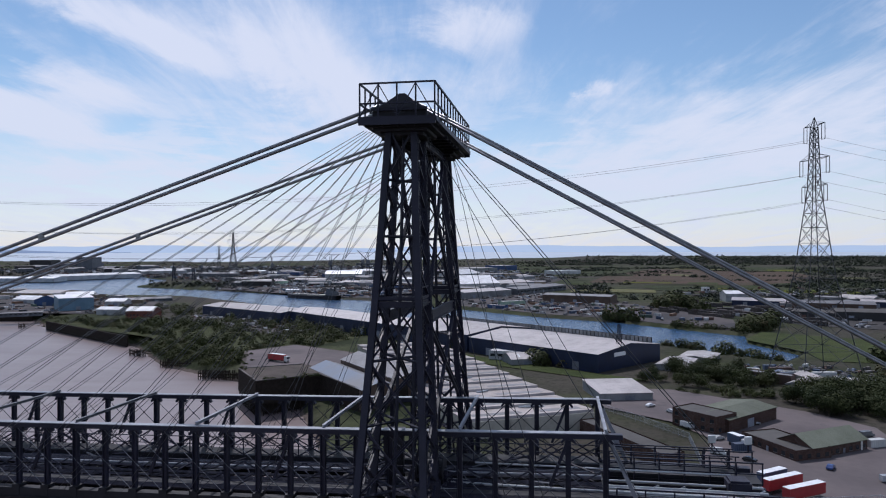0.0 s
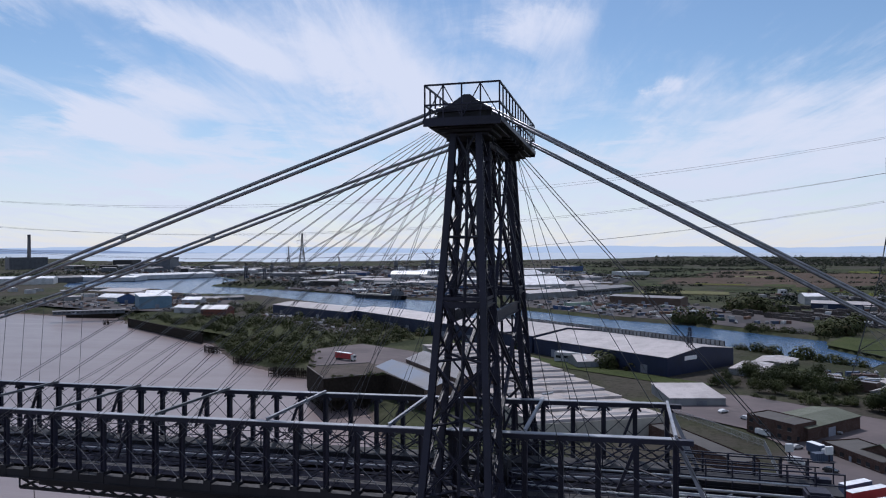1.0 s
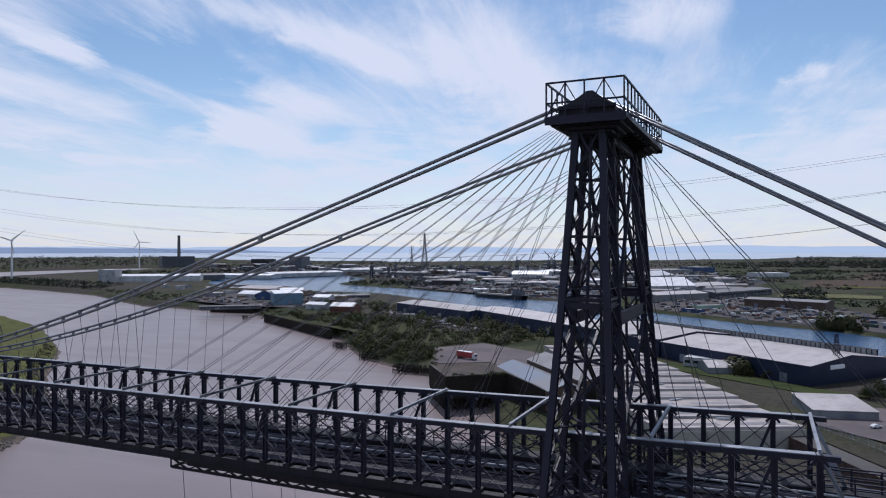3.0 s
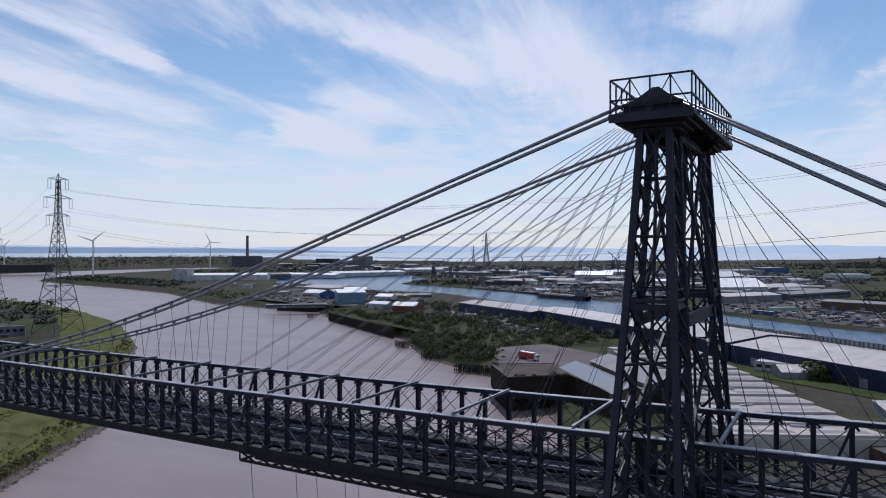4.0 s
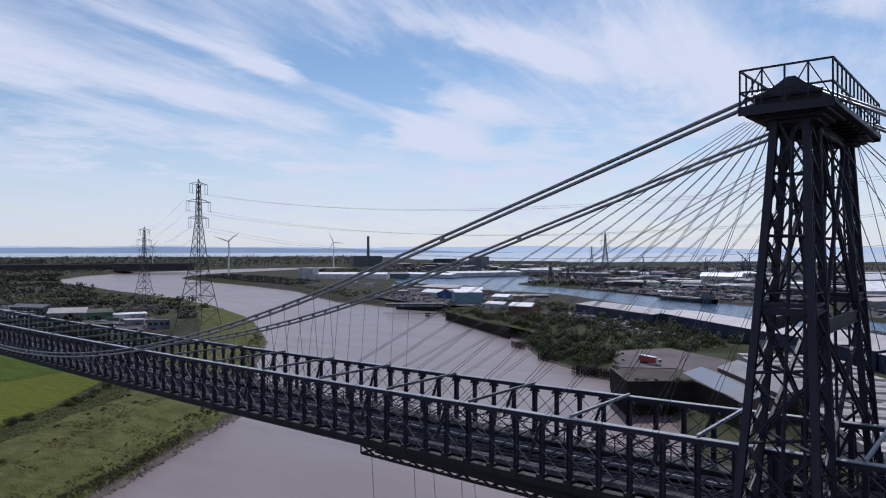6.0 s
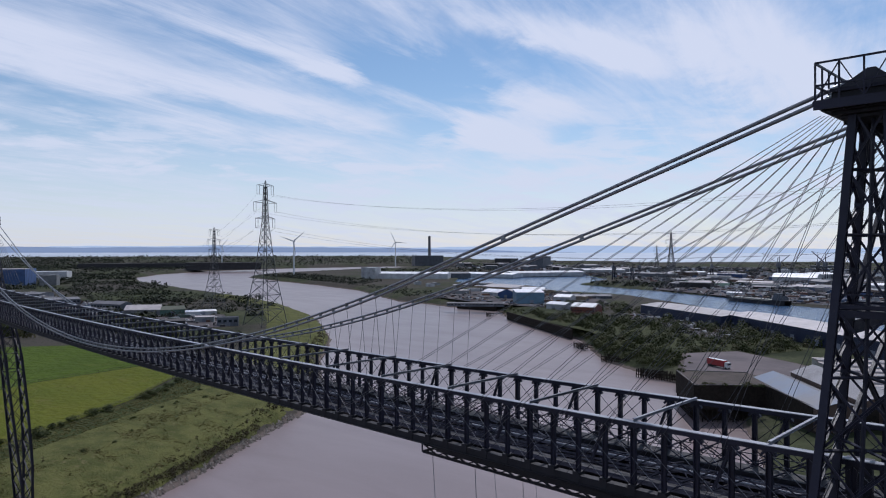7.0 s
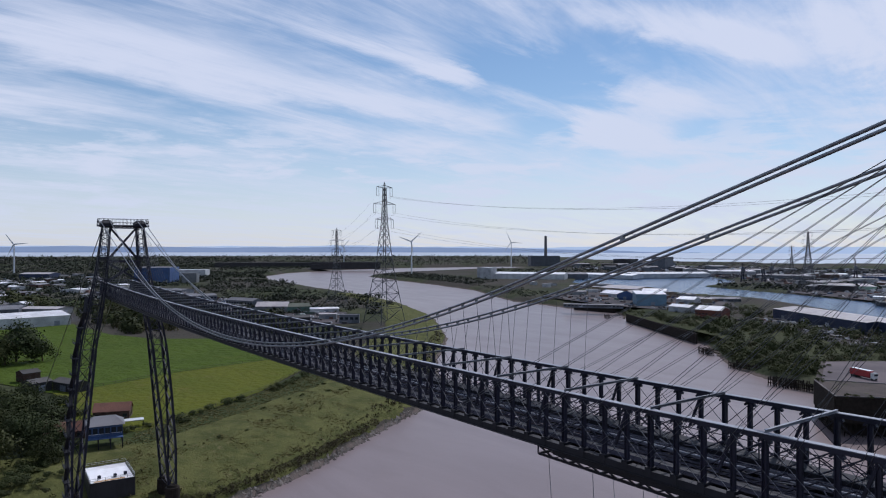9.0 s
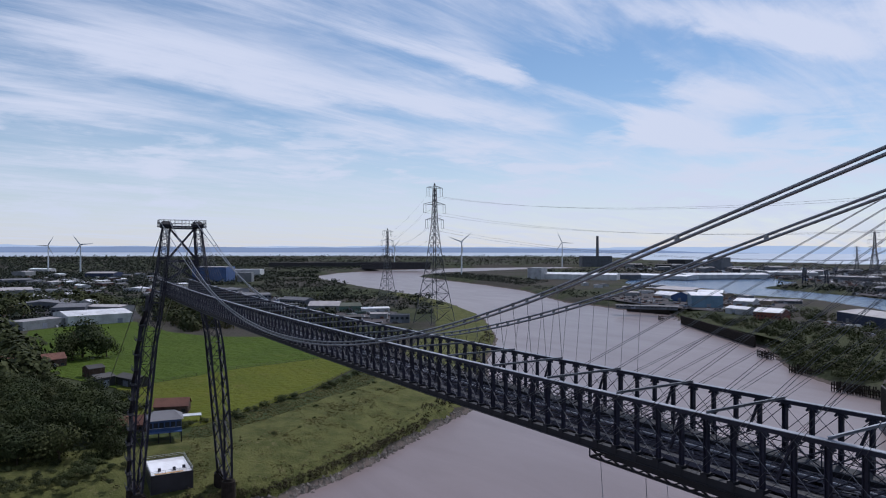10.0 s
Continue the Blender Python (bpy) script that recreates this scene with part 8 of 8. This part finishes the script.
# ---------------------------------------------------------------- stair up the far tower's leg
stair = thing("access_stair", "dark steel stair with landings climbing the far tower leg", "stair", at=pose(-196.6, 0, 0))
zs = np.arange(6.0, 55.0, 4.0)
for i, z in enumerate(zs):
    c = leg_at(float(z), -1, 0, -1)
    y = c.y - 0.9
    d = leg_at(float(z + 4), -1, 0, -1)
    bar("landing", (-1.4, y, z), (2.6, y, z), 1.5, 0.16, STEEL_DARK, stair)
    for zz in (0.55, 1.1):
        bar("handrail", (-1.4, y - 0.75, z + zz), (2.6, y - 0.75, z + zz), 0.06, 0.06, STEEL, stair)
    for x in (-1.4, 0.6, 2.6):
        bar("rail_post", (x, y - 0.75, z), (x, y - 0.75, z + 1.1), 0.06, 0.06, STEEL, stair)
    s = 1 if i % 2 else -1
    bar("flight", (0.6 - s * 1.6, y, z + 0.1), (0.6 + s * 1.6, d.y - 0.9, z + 4.0), 0.9, 0.22, STEEL_DARK, stair)
    bar("hanger", (2.6, y, z), (2.6, d.y - 0.9, z + 4), 0.12, 0.12, STEEL, stair)


# ---------------------------------------------------------------- loose stores, skips, pallets and parked plant over the far yards
def clutter_material():
    m = bpy.data.materials.new("mixed_stores")
    m.use_nodes = True
    n = Nodes(m.node_tree)
    isle = n.add("ShaderNodeNewGeometry").outputs["Random Per Island"]
    pick = n.add("ShaderNodeValToRGB", Fac=isle)
    pick.color_ramp.interpolation = "CONSTANT"
    tones = ((0.0, (0.035, 0.033, 0.035)), (0.28, (0.075, 0.062, 0.056)), (0.48, (0.13, 0.12, 0.12)), (0.64, (0.24, 0.24, 0.25)), (0.76, (0.50, 0.50, 0.50)), (0.86, (0.11, 0.055, 0.04)), (0.93, (0.05, 0.075, 0.13)))
    while len(pick.color_ramp.elements) < len(tones):
        pick.color_ramp.elements.new(1.0)
    for e, (at, c) in zip(pick.color_ramp.elements, tones):
        e.position, e.color = at, (*c, 1)
    bsdf = n.add("ShaderNodeBsdfPrincipled", Base_Color=pick.outputs[0], Roughness=0.7)
    n.add("ShaderNodeOutputMaterial", Surface=bsdf.outputs[0])
    return m


def yard_clutter(areas, seed):
    r = np.random.RandomState(seed)
    verts, faces = [], []
    for poly, count, big in areas:
        for x, y in fill(poly, count, r):
            l, d, h = big * r.uniform(0.5, 1.6), big * r.uniform(0.25, 0.7), big * r.uniform(0.15, 0.5)
            a = radians(r.choice((-40, 50, 12)) + r.uniform(-12, 12))
            c, s = math.cos(a), math.sin(a)
            k = len(verts)
            for z, t in ((0, 1.0), (h, r.uniform(0.55, 1.0))):
                for u, v in ((-1, -1), (1, -1), (1, 1), (-1, 1)):
                    verts.append((x + u * l / 2 * t * c - v * d / 2 * t * s, y + u * l / 2 * t * s + v * d / 2 * t * c, GROUND + 0.2 + z))
            faces += [(k + 4, k + 5, k + 6, k + 7)] + [(k + i, k + (i + 1) % 4, k + 4 + (i + 1) % 4, k + 4 + i) for i in range(4)]
    return tagged(mesh_object("yard_stores", verts, faces, clutter_material()), "mixed pallets, skips, scrap and parked plant on dusty yards", "stores", kind="stuff")


yard_clutter([
    ([(-88, 740), (-140, 790), (-100, 900), (-20, 1000), (40, 900), (120, 760), (100, 700), (64, 630), (-8, 670)], 330, 5.0),
    ([(-310, 880), (-420, 950), (-560, 1030), (-540, 1280), (-480, 1500), (-260, 1480), (-180, 1150), (-230, 860)], 600, 6.5),
    ([(-700, 640), (-560, 600), (-470, 600), (-410, 620), (-440, 700), (-520, 800), (-640, 860), (-780, 900), (-760, 760)], 340, 5.0),
    ([(-930, 200), (-800, 210), (-560, 200), (-540, 250), (-640, 300), (-760, 270), (-930, 260)], 260, 4.5),
    ([(-250, 880), (-760, 1330), (-1300, 1560), (-1900, 1850), (-1700, 2250), (-700, 2500), (-150, 2100), (20, 1500), (-60, 1000)], 2000, 12.0),
    ([(170, 700), (230, 880), (400, 900), (470, 760), (300, 560), (215, 600)], 420, 6.0),
    ([(150, 960), (700, 900), (900, 1250), (300, 1150)], 260, 9.0),
    ([(95, 325), (130, 335), (200, 330), (215, 372), (130, 385), (92, 362)], 160, 3.5),
    ([(-372, 566), (-300, 540), (-236, 478), (-206, 470), (-190, 500), (-250, 548), (-330, 604)], 170, 4.0),
    ([(-640, -60), (-700, 60), (-900, 70), (-1000, -60), (-760, -80)], 260, 5.0),
    ([(-1000, -160), (-1000, 180), (-1700, 220), (-1900, -150)], 420, 9.0),
], 17)
# weeds and bushes along the wharf's edge
for i in range(26):
    t = i / 25.0
    (ax, ay), (bx, by) = ((-142.4, 268.5), (-169, 325.6)) if i % 2 else ((-102.4, 263.8), (-124.3, 247.6))
    tree(ax + (bx - ax) * t + green.uniform(-3, 5), ay + (by - ay) * t + green.uniform(2, 7), green.uniform(1.2, 2.8), DECK, True, group="wharf bushes")


# ---------------------------------------------------------------- small things in the works yard
for i, (x, y, a) in enumerate(((58, 196, -30), (66, 190, -30), (110, 232, 20), (114, 226, 20), (88, 186, 60), (52, 252, -45), (100, 176, 10), (45, 262, 40))):
    car(x, y, a, "van" if i % 3 == 0 else "car", CAR_PAINTS[(0, 2, 1, 5, 3, 0, 1, 0)[i]])
container(66.5, 202, 25, BOX_PAINTS[1])
container(112, 214, 24, BOX_PAINTS[4])


# low bushes on the river bank
trail = [(-238, 2), (-247, 22), (-258, 42), (-272, 62), (-288, 84), (-306, 104), (-326, 124), (-350, 142)]
for i in range(22):
    t = green.random()
    k = min(len(trail) - 2, int(t * (len(trail) - 1)))
    x = trail[k][0] + green.uniform(4, 26)
    y = trail[k][1] + green.uniform(-4, 8)
    tree(x, y, green.uniform(0.9, 2.0), float(bank_z(np.array([x]), np.array([y]))[0]) + 0.4, True, group="bank bushes")
scatter([(-206, -16), (-232, -9), (-240, -52), (-214, -54)], 26, 2.0, 4.2, True)
